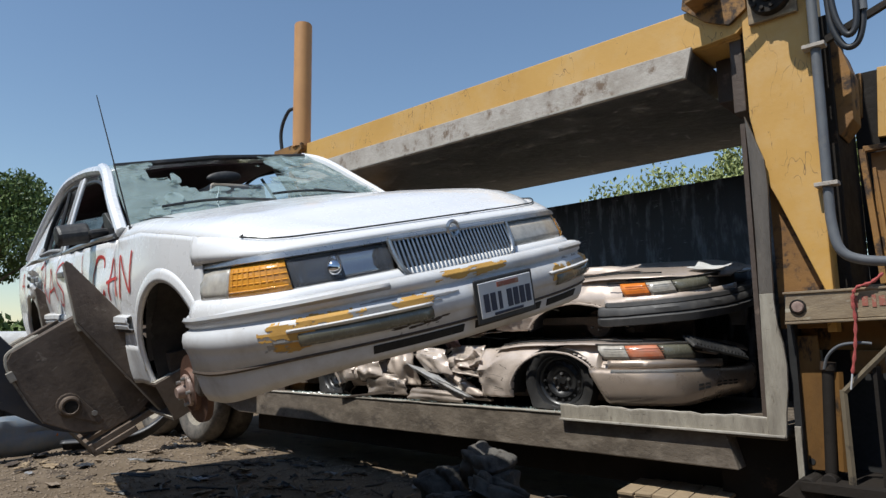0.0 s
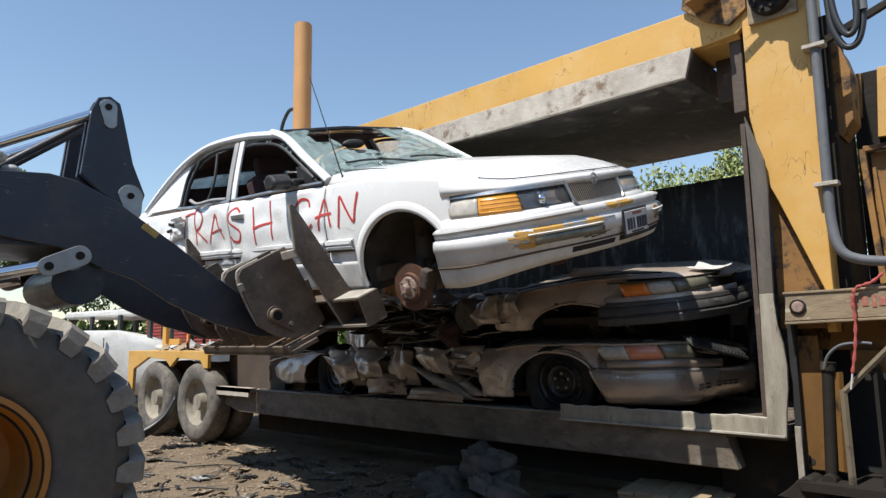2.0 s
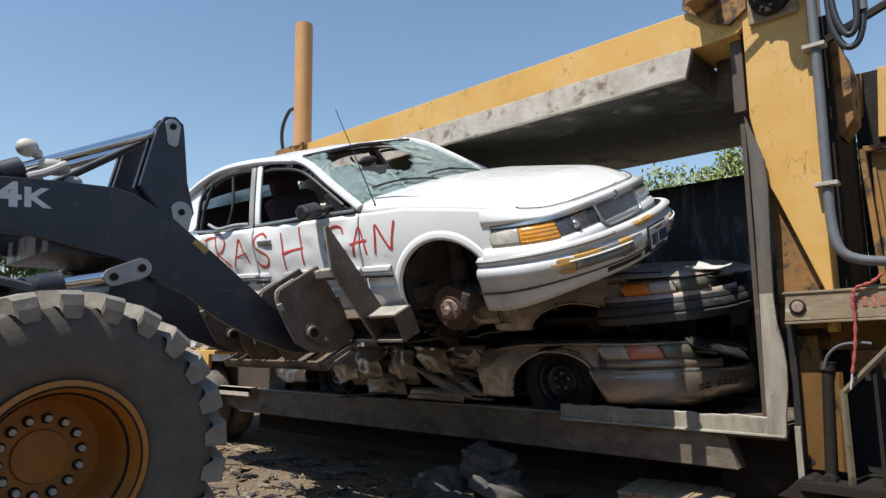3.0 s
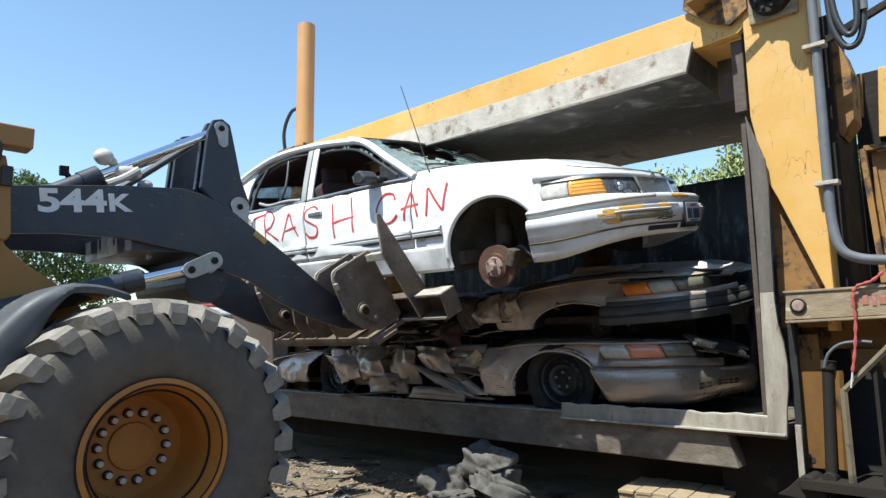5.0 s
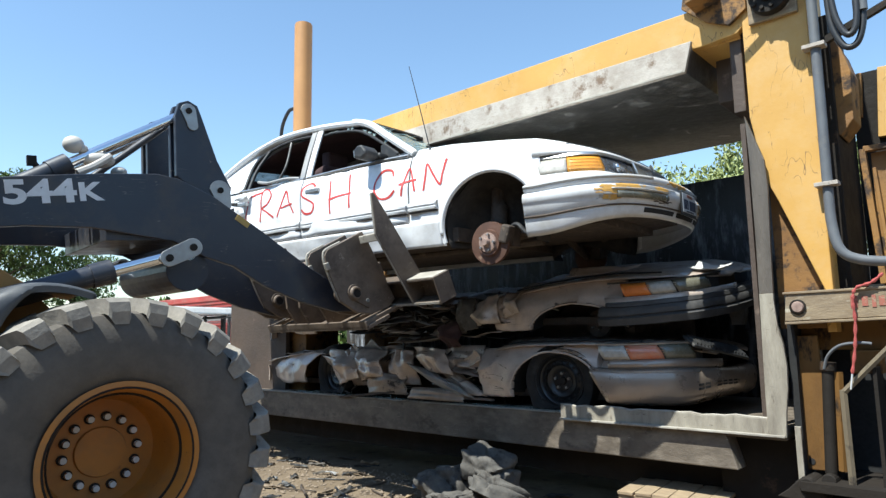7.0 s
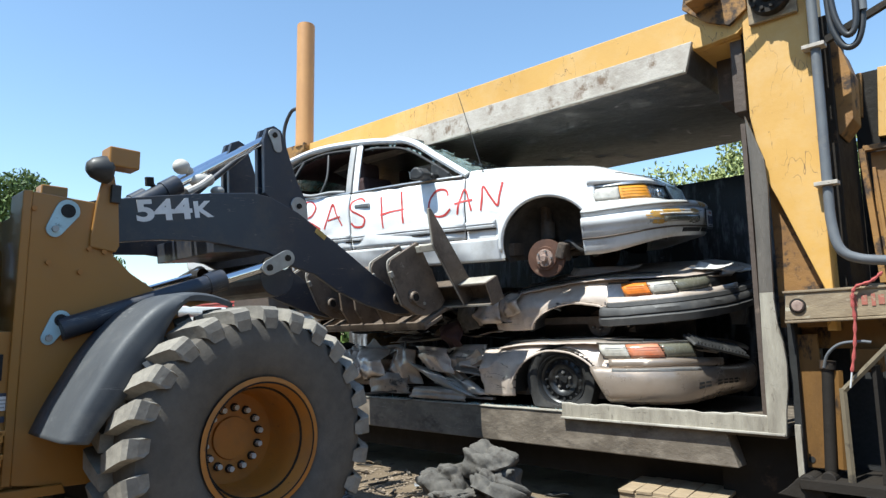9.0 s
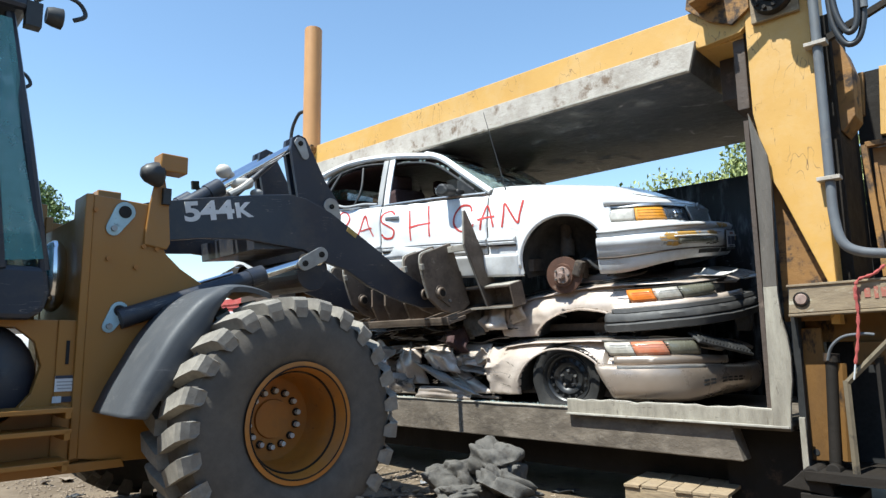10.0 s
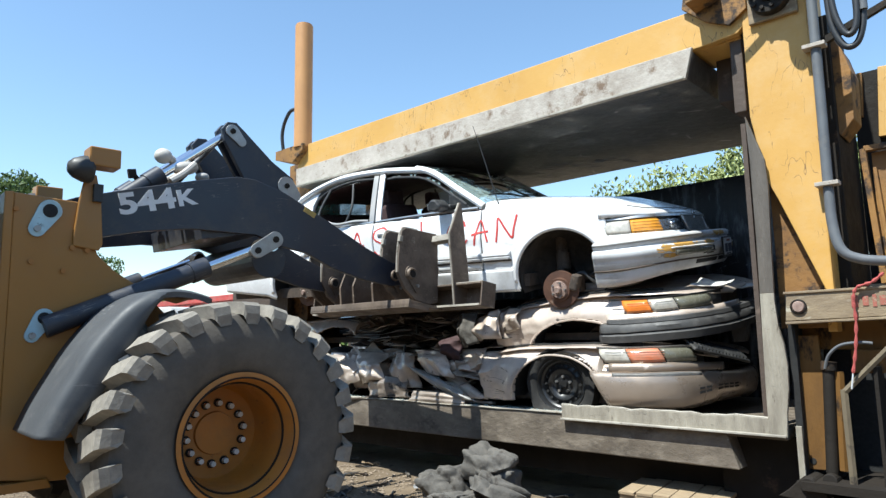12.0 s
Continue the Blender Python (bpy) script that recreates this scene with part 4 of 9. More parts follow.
def steel_wheel(car, x, y, z, r, sign, flat=0.0, rubber=True, deform=None):
    o = -1 if sign < 0 else 1
    if rubber:
        t = Mesh()
        t.lathe([(0.205, -0.02 * o), (0.23, 0.0), (r * 0.86, 0.012 * o), (r * 0.97, -0.02 * o), (r, -0.06 * o), (r, -0.15 * o), (r * 0.95, -0.19 * o), (0.22, -0.2 * o)], 36, "y", (x, y, z))
        if flat:
            t.bend(lambda p: Vector((p.x + (0.05 * (p.x - x) if p.z < z - r + flat + 0.06 else 0), p.y + (o * 0.03 if p.z < z - r + flat + 0.04 else 0), max(p.z, z - r + flat))))
        wh = part("wheel", t, OLD_RUBBER, car, "flattened tyre on a black steel wheel", smooth=True)
    else:
        t = Mesh()
        t.lathe([(0.0, 0.02 * o), (0.09, 0.02 * o), (0.095, 0.0), (0.15, -0.004 * o), (0.152, -0.03 * o), (0.0, -0.04 * o)], 32, "y", (x, y, z))
        wh = part("brake_disc", t, DISC_RUST, car, "rusty bare brake disc and hub", smooth=True)
        part("hub", Mesh().lathe([(0.0, 0.07 * o), (0.022, 0.07 * o), (0.028, 0.055 * o), (0.03, 0.036 * o), (0.066, 0.032 * o), (0.072, 0.018 * o)], 24, "y", (x, y, z)), PINK_PIN, wh, "worn pale hub face", smooth=True)
        part("caliper", Mesh().box((x + 0.13, y - 0.02 * o, z + 0.05), (0.07, 0.09, 0.13), pose(0, 0, 0, 0, 20, 0)), UNDERBODY, wh, bevel=0.015)
        for k in range(5):
            a = k * math.tau / 5
            b = Mesh()
            b.cyl((x + 0.057 * math.cos(a), y + 0.05 * o, z + 0.057 * math.sin(a)), (x + 0.057 * math.cos(a), y - 0.01 * o, z + 0.057 * math.sin(a)), 0.008, n=8)
            part("wheel_stud", b, BARE_STEEL, wh)
        return wh
    d = Mesh()
    d.lathe([(0.0, 0.0), (0.05, 0.0), (0.075, -0.015 * o), (0.11, -0.03 * o), (0.15, -0.012 * o), (0.18, -0.03 * o), (0.195, -0.03 * o), (0.21, 0.006 * o), (0.225, 0.004 * o)], 36, "y", (x, y, z))
    part("rim", d, BLACK_PLASTIC, wh, "black stamped steel rim", smooth=True)
    for k in range(16):
        a = k * math.tau / 16
        h = Mesh()
        h.cyl((x + 0.165 * math.cos(a), y - 0.012 * o, z + 0.165 * math.sin(a)), (x + 0.165 * math.cos(a), y - 0.018 * o, z + 0.165 * math.sin(a)), 0.013, n=8)
        part("vent_hole", h, DARK_HOLE, wh)
    return wh


BUMPER_PROFILE = [(-0.03, 0.585), (0.0, 0.58), (0.012, 0.565), (0.012, 0.545), (0.0, 0.535), (0.004, 0.52), (0.028, 0.505), (0.034, 0.47), (0.034, 0.435), (0.026, 0.425), (0.018, 0.40), (0.012, 0.345), (0.004, 0.34), (0.004, 0.325), (-0.012, 0.25), (-0.03, 0.215)]


LAMP_PLAN = [(0.41, 0.930), (0.55, 0.915), (0.68, 0.885), (0.775, 0.835), (0.835, 0.765), (0.868, 0.66), (0.89, 0.52), (0.905, 0.34), (0.912, 0.16), (0.914, 0.0)]
BONNET_EDGE = [(0.40, 0.892, 0.850), (0.60, 0.825, 0.815), (0.72, 0.715, 0.786), (0.785, 0.56, 0.779), (0.815, 0.35, 0.777), (0.826, 0.0, 0.777)]


def front_end(car):
    """Lamps, grille and the painted panels round them, from one wheel arch round to the other."""
    half = smooth_path([(x, -y, 0) for x, y in LAMP_PLAN], 8)
    way = half + [Vector((p.x, -p.y, 0)) for p in reversed(half[:-1])]
    run = [0.0]
    for a, b in zip(way, way[1:]):
        run.append(run[-1] + (b - a).length)
    total = run[-1]

    def at(d):
        d = min(max(d, 0.0), total - 1e-4)
        k = max(i for i in range(len(run) - 1) if run[i] <= d)
        t = (way[min(k + 2, len(way) - 1)] - way[max(k - 1, 0)]).normalized()
        return way[k].lerp(way[k + 1], (d - run[k]) / (run[k + 1] - run[k])), Vector((t.y, -t.x, 0))

    def where(x=None, y=None):
        n = len(half) - 1
        return next(run[i] for i in range(n + 1) if (x is not None and half[i].x >= x) or (y is not None and half[i].y >= y))

    def band(profile, d0, d1, rake0=0.0, rake1=0.0, step=0.02):
        """Profile of (outward, height); the face leans back as it rises, its ends may be raked."""
        n = max(3, int(abs(d1 - d0) / step))
        z0 = profile[0][1]
        rows = []
        for i in range(n + 1):
            u = i / n
            row = []
            for o, z in profile:
                p, nrm = at(d0 + (d1 - d0) * u + (rake0 * (1 - u) + rake1 * u) * (z - z0))
                row.append(p + nrm * (o - 0.36 * (z - 0.60)) + Vector((0, 0, z)))
            rows.append(row)
        return Mesh().sheet(rows)

    c0, c1, c2, c3 = where(x=0.455), where(x=0.635), where(y=-0.745), where(y=-0.362)
    for flip in (False, True):
        side = (lambda a: total - a) if flip else (lambda a: a)
        rk = -1 if flip else 1

        def lens(d0, d1, prof, r0=0.0, r1=0.0):
            return band(prof, side(d0), side(d1), rk * r0, rk * r1)
        face = [(0.0, 0.606), (0.006, 0.635), (0.006, 0.685), (0.0, 0.714)]
        part("lamp_housing", lens(c0 + 0.01, c3 + 0.02, [(-0.035, 0.60), (-0.035, 0.722)]), BLACK_PLASTIC, car, smooth=True, thick=0.006)
        co = part("corner_lens", lens(c0, c1, face, -0.35, -0.10), LENS_CLEAR, car, "clouded clear corner lens", smooth=True, thick=0.006)
        tl = part("turn_lens", lens(c1 + 0.004, c2, face, -0.10, -0.12), AMBER, car, "amber turn signal lens", smooth=True, thick=0.006)
        for k in range(9):
            d = c1 + 0.02 + (c2 - c1 - 0.03) * k / 9
            part("lens_rib", lens(d, d + 0.006, [(0.007, 0.615), (0.012, 0.64), (0.012, 0.69), (0.007, 0.706)], -0.1, -0.1), AMBER, tl)
        for k in range(4):
            part("lens_rib", lens(c1 + 0.01, c2 - 0.01, [(0.009, 0.622 + 0.022 * k), (0.013, 0.625 + 0.022 * k), (0.009, 0.628 + 0.022 * k)], -0.1, -0.1), AMBER, tl)
        if flip:
            part("headlamp", lens(c2 + 0.006, c3, face, -0.12, 0.1), LENS_CLEAR, car, "clouded headlamp", smooth=True, thick=0.006)
        else:
            hl = part("headlamp", lens(c2 + 0.006, c3, face, -0.12, 0.1), HEADLAMP_GLASS, car, "clear headlamp with bright reflector", smooth=True, thick=0.004)
            mid = (c2 + c3) / 2
            for d0, d1, mt in ((c2 + 0.03, mid - 0.05, LENS_DARK), (mid - 0.02, c3 - 0.05, CHROME)):
                part("lamp_reflector", lens(d0, d1, [(-0.012, 0.618), (-0.028, 0.64), (-0.03, 0.675), (-0.014, 0.702)], -0.1, 0.2), mt, hl, "bright lamp reflector", smooth=True, thick=0.004)
            pb, nb = at(mid - 0.035)
            part("lamp_bulb", Mesh().add(*ellipsoid(pb - nb * 0.018 + Vector((0, 0, 0.655)), (0.022, 0.03, 0.03))), CHROME, hl, smooth=True)
            for d in (c2 + 0.05, mid - 0.01, c3 - 0.03):
                part("lamp_divider", lens(d, d + 0.012, [(-0.03, 0.61), (-0.006, 0.62), (-0.006, 0.70), (-0.03, 0.712)]), BLACK_PLASTIC, hl)
    # satin trim over the lamps, painted header above it, panel and valance below
    part("lamp_trim", band([(0.006, 0.718), (0.012, 0.722), (0.010, 0.738), (-0.002, 0.744)], c0 - 0.02, total - c0 + 0.02), GRILLE_CHROME, car, "dull chrome strip over lamps and grille", smooth=True, thick=0.005)
    edge = smooth_path([(x, -y, z) for x, y, z in BONNET_EDGE], 10)
    edge = edge + [Vector((p.x, -p.y, p.z)) for p in reversed(edge[:-1])]
    rows = []
    m = len(edge) - 1
    for i, q in enumerate(edge):
        f = i / m
        p, nrm = at(0.002 + (total - 0.004) * f)
        near = max(0.0, 1 - min(f, 1 - f) / 0.16)
        low = p + nrm * (-0.05 + 0.034 * near) + Vector((0, 0, 0.741))
        rows.append([low, low.lerp(q, 0.35) + nrm * 0.010, low.lerp(q, 0.7) + nrm * 0.008, q, q + Vector((-0.03, 0, 0.004)) - nrm * 0.02])
    part("header_panel", Mesh().sheet(rows), WHITE_PAINT, car, "white header panel over the lamps", smooth=True, thick=0.005, angle=60)
    seam = [p + Vector((0.002, 0, 0.010)) for p in edge[12:-12]]
    part("bonnet_seam", Mesh().tube(seam, 0.0035, 5), DARK_HOLE, car)
    for sg in (-1, 1):
        c = seam[0] if sg < 0 else seam[-1]
        run_back = [c] + [Vector((x, sg * y, lerp_table(x, TOP) + dz)) for x, y, dz in ((0.50, 0.735, -0.028), (0.25, 0.745, -0.004), (0.0, 0.755, 0.008), (-0.3, 0.765, 0.018), (-0.55, 0.77, 0.022))]
        part("bonnet_seam", Mesh().tube(smooth_path(run_back, 5), 0.0035, 5), DARK_HOLE, car)
    part("lamp_panel", band([(-0.02, 0.607), (0.002, 0.603), (0.010, 0.585), (0.012, 0.562), (0.004, 0.535), (-0.05, 0.53)], 0.0, total), WHITE_PAINT, car, "white panel under the lamps", smooth=True, thick=0.005, angle=60)
    # grille, proud of the panel
    g0, g1 = where(y=-0.335), total - where(y=-0.335)
    gr = part("grille", band([(0.0, 0.572), (-0.005, 0.72)], g0, g1), BLACK_PLASTIC, car, "black grille with chrome bars", thick=0.008)
    n = 30
    for k in range(n):
        d = g0 + (g1 - g0) * (k + 0.5) / n
        part("grille_bar", band([(0.0, 0.580), (0.020, 0.583), (0.020, 0.716), (0.0, 0.72)], d - 0.0045, d + 0.0045), GRILLE_CHROME, gr, thick=0.003)
    ring = []
    for d, z in [(g0 - 0.012, 0.722), (g0 - 0.008, 0.66), (g0 + 0.012, 0.60), (g0 + 0.045, 0.572), (g0 + 0.10, 0.566), (total / 2, 0.562), (g1 - 0.10, 0.566), (g1 - 0.045, 0.572), (g1 - 0.012, 0.60), (g1 + 0.008, 0.66), (g1 + 0.012, 0.722)]:
        p, nrm = at(d)
        ring.append(p + nrm * (0.018 - 0.36 * (z - 0.60)) + Vector((0, 0, z)))
    part("grille_frame", Mesh().tube(smooth_path(ring, 6), 0.011, 8), GRILLE_CHROME, gr, "chrome grille frame", smooth=True)
    top = [at(g0 - 0.012 + (g1 - g0 + 0.024) * i / 16) for i in range(17)]
    part("grille_frame", Mesh().tube([p + nrm * (0.016 - 0.044) + Vector((0, 0, 0.724)) for p, nrm in top], 0.011, 8), GRILLE_CHROME, gr, smooth=True)


def build_white_car():
    car = thing("white_sedan", "battered white sedan with red sprayed words and broken windscreen", "car")
    arches = [(FRONT_ARCH, 0.315, ARCH_R), (-2.91, 0.335, 0.36)]

    def dent(p):
        q = Vector(p)
        if q.y < -0.5 and -3.2 < q.x < -0.5 and q.z < 0.95:
            q.y += 0.03 * noise.noise(Vector((q.x * 2.2, q.z * 3.0, 1.0))) + 0.012 * noise.noise(Vector((q.x * 6, q.z * 8, 2.0)))
        return q

    mold_s = 0.28
    # flanks: wing, doors, quarter; lower cladding
    for sign in (-1, 1):
        w = flank(sign, -0.62, 0.48, arches, deform=dent, s0=0.0, ns=34)
        part("front_wing", w, WHITE_PAINT, car, smooth=True, thick=0.006)
        d = flank(sign, -1.80, -0.632, [], deform=dent, s0=mold_s, ns=16)
        fd = part("front_door", d, WHITE_PAINT, car, "dented white front door", smooth=True, thick=0.008)
        d2 = flank(sign, -2.78, -1.812, arches, deform=dent, s0=mold_s, ns=16)
        rd = part("rear_door", d2, WHITE_PAINT, car, "dented white rear door", smooth=True, thick=0.008)
        qp = flank(sign, -4.28, -2.79, arches, deform=dent, s0=0.0, ns=20)
        part("rear_quarter", qp, WHITE_PAINT, car, smooth=True, thick=0.006)
        cl = flank(sign, -2.5, -0.335, arches, deform=dent, s0=0.0, s1=mold_s - 0.012, ns=8)
        part("sill_cladding", cl, BUMPER_PAINT, car, "scraped white lower door cladding", smooth=True, thick=0.014)
        yy = -0.975 * (1 if sign < 0 else -1)
        for x0, x1 in ((-0.61, -0.345), (-1.79, -0.632), (-2.52, -1.81)):
            rows = [[(x0 + (x1 - x0) * i / 12, yy * o, z) for o, z in ((0.975, 0.553), (1.002, 0.546), (1.006, 0.525), (0.998, 0.513), (1.003, 0.506), (1.0, 0.492), (0.975, 0.484))] for i in range(13)]
            part("side_moulding", Mesh().sheet(rows).bend(lambda p: crumple(p, 0.006, 3.0, 2.0)), BUMPER_PAINT, car, "ribbed white side moulding", smooth=True, thick=0.006, angle=25)
            part("moulding_groove", Mesh().box(((x0 + x1) / 2, yy * 0.985, 0.478), (x1 - x0, 0.02, 0.012)), UNDERBODY, car)
        # door handles
        for x, pr in ((-1.66, fd), (-2.62, rd)):
            h = Mesh()
            h.box((x, yy * 0.985, 0.80), (0.16, 0.03, 0.035)).box((x - 0.09, yy * 0.975, 0.80), (0.05, 0.012, 0.05))
            part("door_handle", h, BARE_STEEL, pr, "grey door handle", bevel=0.008)
        # rolled arch lips
        for ax, az, ar in arches:
            pts = []
            for i in range(25):
                a = math.radians(-12 + 204 * i / 24)
                x, z = ax + ar * math.cos(a), az + ar * math.sin(a)
                zb0, zt0 = lerp_table(x, BOT), min(lerp_table(x, TOP), 0.955) - 0.035
                sp = dent(side_point(x, max(0.0, (z - zb0) / (zt0 - zb0))))
                pts.append((x, (sp.y + 0.004) * (1 if sign < 0 else -1), z))
            part("arch_lip", Mesh().tube(pts, 0.011, 8), WHITE_PAINT, car, smooth=True)
            rows = []
            for i in range(49):
                a = math.radians(-4 + 188 * i / 48)
                row = []
                for grow, proud in ((-0.003, 0.008), (0.012, 0.008), (0.030, 0.005), (0.050, 0.002)):
                    x, z = ax + (ar + grow) * math.cos(a), az + (ar + grow) * math.sin(a)
                    zb0, zt0 = lerp_table(x, BOT), min(lerp_table(x, TOP), 0.955) - 0.035
                    sp = dent(side_point(x, min(1.0, max(0.0, (z - zb0) / (zt0 - zb0)))))
                    row.append((x, (sp.y - proud) * (1 if sign < 0 else -1), z))
                if all(q[0] < 0.478 for q in row):
                    rows.append(row)
            part("arch_flare", Mesh().sheet(rows), WHITE_PAINT, car, smooth=True, thick=0.003)
        # inner wheel house
        for ax in (FRONT_ARCH, -2.91):
            wl = Mesh()
            rows = []
            for i in range(17):
                a = math.pi * i / 16
                rows.append([(ax + (ARCH_R - 0.01) * math.cos(a), yv * (1 if sign < 0 else -1), 0.33 + (ARCH_R - 0.01) * math.sin(a)) for yv in (-0.925, -0.72, -0.5)])
            wl.sheet(rows)
            part("wheel_house", wl, BLACK_PLASTIC, car, smooth=True)
        # window frames: A, B, C pillars and roof rail
        s = 1 if sign < 0 else -1

        def rail(pts, r=0.028, mat=WHITE_PAINT, name="pillar"):
            t = Mesh()
            t.tube(smooth_path([(p[0], p[1] * s, p[2]) for p in pts], 5), r, 8)
            return part(name, t, mat, car, smooth=True)
        rail([(-0.62, -0.86, 0.955), (-0.92, -0.80, 1.15), (-1.20, -0.73, 1.33), (-1.42, -0.69, 1.405)], 0.032, WHITE_PAINT, "windscreen_pillar")
        rail([(-1.34, -0.70, 1.38), (-1.8, -0.69, 1.435), (-2.3, -0.69, 1.445), (-2.62, -0.70, 1.395), (-2.90, -0.73, 1.30), (-3.2, -0.79, 1.13), (-3.42, -0.84, 0.98)], 0.03, WHITE_PAINT, "roof_rail")
        # flat door frames on both sides of the middle pillar
        for x0, x1, mt, nm in ((-1.795, -1.735, WHITE_PAINT, "door_frame"), (-1.875, -1.815, GREY_CLAD, "rear_door_frame")):
            fr = [[(xa + lean_x * v, (-0.905 + 0.205 * v ** 1.1) * s, 0.93 + 0.47 * v) for xa, lean_x in ((x0, -0.055), ((x0 + x1) / 2, -0.055), (x1, -0.055))] for v in (0, 0.2, 0.4, 0.6, 0.8, 1.0)]
            part(nm, Mesh().sheet(fr), mt, car, smooth=True, thick=0.02, bevel=0.004)
        rail([(-1.805, -0.90, 0.93), (-1.83, -0.80, 1.18), (-1.86, -0.695, 1.40)], 0.012, BLACK_PLASTIC, "pillar_gap")
        rail([(-2.22, -0.885, 0.945), (-2.16, -0.82, 1.12), (-2.20, -0.72, 1.36)], 0.012, BLACK_PLASTIC, "bent_window_channel")
        rail([(-1.90, -0.89, 0.955), (-2.05, -0.93, 0.965), (-2.25, -0.95, 0.955), (-2.45, -0.90, 1.0)], 0.014, GREY_CLAD, "bent_window_trim")
        rail([(-1.93, -0.70, 1.375), (-2.25, -0.70, 1.385), (-2.55, -0.71, 1.33), (-2.70, -0.75, 1.22), (-2.72, -0.86, 0.96)], 0.014, BLACK_PLASTIC, "window_seal")
        rail([(-2.62, -0.88, 0.95), (-2.60, -0.80, 1.15), (-2.52, -0.70, 1.35)], 0.016, BLACK_PLASTIC, "window_divider")
        rail([(-0.66, -0.885, 0.945), (-1.2, -0.905, 0.945), (-1.78, -0.905, 0.935)], 0.014, GRILLE_CHROME, "belt_trim")
        rail([(-1.82, -0.905, 0.935), (-2.3, -0.90, 0.935), (-2.75, -0.88, 0.95)], 0.014, GRILLE_CHROME, "belt_trim")
        rail([(-0.80, -0.845, 0.99), (-1.0, -0.80, 1.12), (-1.30, -0.735, 1.29), (-1.6, -0.715, 1.345), (-1.76, -0.71, 1.35)], 0.013, BLACK_PLASTIC, "window_seal")
        cq = Mesh()
        cq.prism([(-3.44, 0.95), (-2.80, 0.95), (-2.74, 1.0), (-2.76, 1.2), (-2.70, 1.34), (-2.92, 1.29), (-3.2, 1.13)], -0.86 * s, -0.82 * s)
        cq.bend(lambda p: Vector((p.x, p.y * (1 - 0.30 * max(0, p.z - 0.95) / 0.3 * 0.5), p.z)))
        part("rear_pillar", cq, WHITE_PAINT, car, smooth=True, bevel=0.01)
        mq = Mesh()
        mq.prism([(-0.74, 0.95), (-0.98, 0.95), (-0.98, 1.09), (-0.93, 1.09)], -0.85 * s, -0.83 * s)
        part("quarter_window_panel", mq, BLACK_PLASTIC, car, bevel=0.004)
        mr = Mesh()
        mr.prism([(-1.06, 0.955), (-1.055, 1.02), (-1.02, 1.055), (-0.97, 1.05), (-0.925, 1.0), (-0.93, 0.96), (-0.985, 0.94)], -1.085 * s, -0.925 * s)
        mr.box((-0.93, -0.885 * s, 0.985), (0.05, 0.12, 0.045))
        dm = part("door_mirror", mr, BLACK_PLASTIC, car, "black door mirror with cracked glass", bevel=0.018)
        part("mirror_glass", Mesh().box((-1.063, -1.005 * s, 0.992), (0.006, 0.135, 0.06), pose(0, 0, 0, 0, -8, 0)), GRILLE_CHROME, dm, "broken mirror glass", bevel=0.002)
    # horizontal sheets
    part("bonnet", top_sheet(-0.60, 1.005, dent, step=0.05), WHITE_PAINT, car, smooth=True, thick=0.008)
    part("boot_lid", top_sheet(-4.3, -3.3, dent, 0.02), WHITE_PAINT, car, smooth=True, thick=0.008)
    # roof
    rows = []
    for i in range(15):
        x = -1.33 - 1.64 * i / 14
        z = lerp_table(-x, [(1.33, 1.42), (1.6, 1.465), (2.1, 1.49), (2.5, 1.465), (2.7, 1.415), (2.97, 1.31)])
        rows.append([(x - (0.03 * (1 - abs(u)) if i == 0 else 0), 0.70 * u, z - 0.05 * u * u - 0.012 * max(0, abs(u) - 0.8) * 5) for u in [-1 + k / 8 for k in range(17)]])
    me = Mesh()
    me.sheet(rows)
    part("roof", me, WHITE_PAINT, car, smooth=True, thick=0.012)
    # shattered windscreen with a hole, cracked rear pieces
    def screen(u, v):
        x = -0.60 - 0.74 * v + 0.06 * (1 - u * u) * (1 - v)
        return Vector((x, (0.82 - 0.14 * v) * u, 0.965 + 0.44 * v + 0.02 * (1 - u * u)))
    me = Mesh()
    nu, nv = 44, 26
    keep = []
    pts = [[screen(-1 + 2 * i / nu, j / nv) + Vector((0, 0, 0.012 * noise.noise(Vector((i * 0.5, j * 0.5, 7))))) for j in range(nv + 1)] for i in range(nu + 1)]
    for i in range(nu):
        for j in range(nv):
            u, v = -1 + 2 * (i + 0.5) / nu, (j + 0.5) / nv
            hole = ((u + 0.12) / 0.55) ** 2 + ((v - 0.80) / 0.46) ** 2 + 0.55 * noise.noise(Vector((u * 5, v * 6, 3.0)))
            if hole < 1.0 and v > 0.28:
                continue
            keep.append((i, j))
    me.add([p for r in pts for p in r], [(i * (nv + 1) + j, i * (nv + 1) + j + 1, (i + 1) * (nv + 1) + j + 1, (i + 1) * (nv + 1) + j) for i, j in keep])
    part("windscreen", me, BROKEN_GLASS, car, "shattered greenish windscreen with a hole", thick=0.005)
    rng = random.Random(5)
    sh = Mesh()
    for k in range(60):
        u, v = rng.uniform(-1, 1), rng.uniform(0.02, 0.35)
        if k % 3 == 0:
            u, v = rng.choice((-0.72, 0.45, 0.55)) + rng.uniform(-0.2, 0.2), rng.uniform(0.3, 0.95)
        c = screen(max(-0.98, min(0.98, u)), v) + Vector((0, 0, 0.012))
        a, b = Vector((rng.uniform(-0.06, 0.06), rng.uniform(-0.07, 0.07), 0.02 * rng.random())), Vector((rng.uniform(-0.06, 0.06), rng.uniform(-0.05, 0.05), 0.02 * rng.random()))
        sh.add([c, c + a, c + b], [(0, 1, 2)])
    tagged(part("glass_crumble", sh, BROKEN_GLASS, car, thick=0.004), kind="stuff")
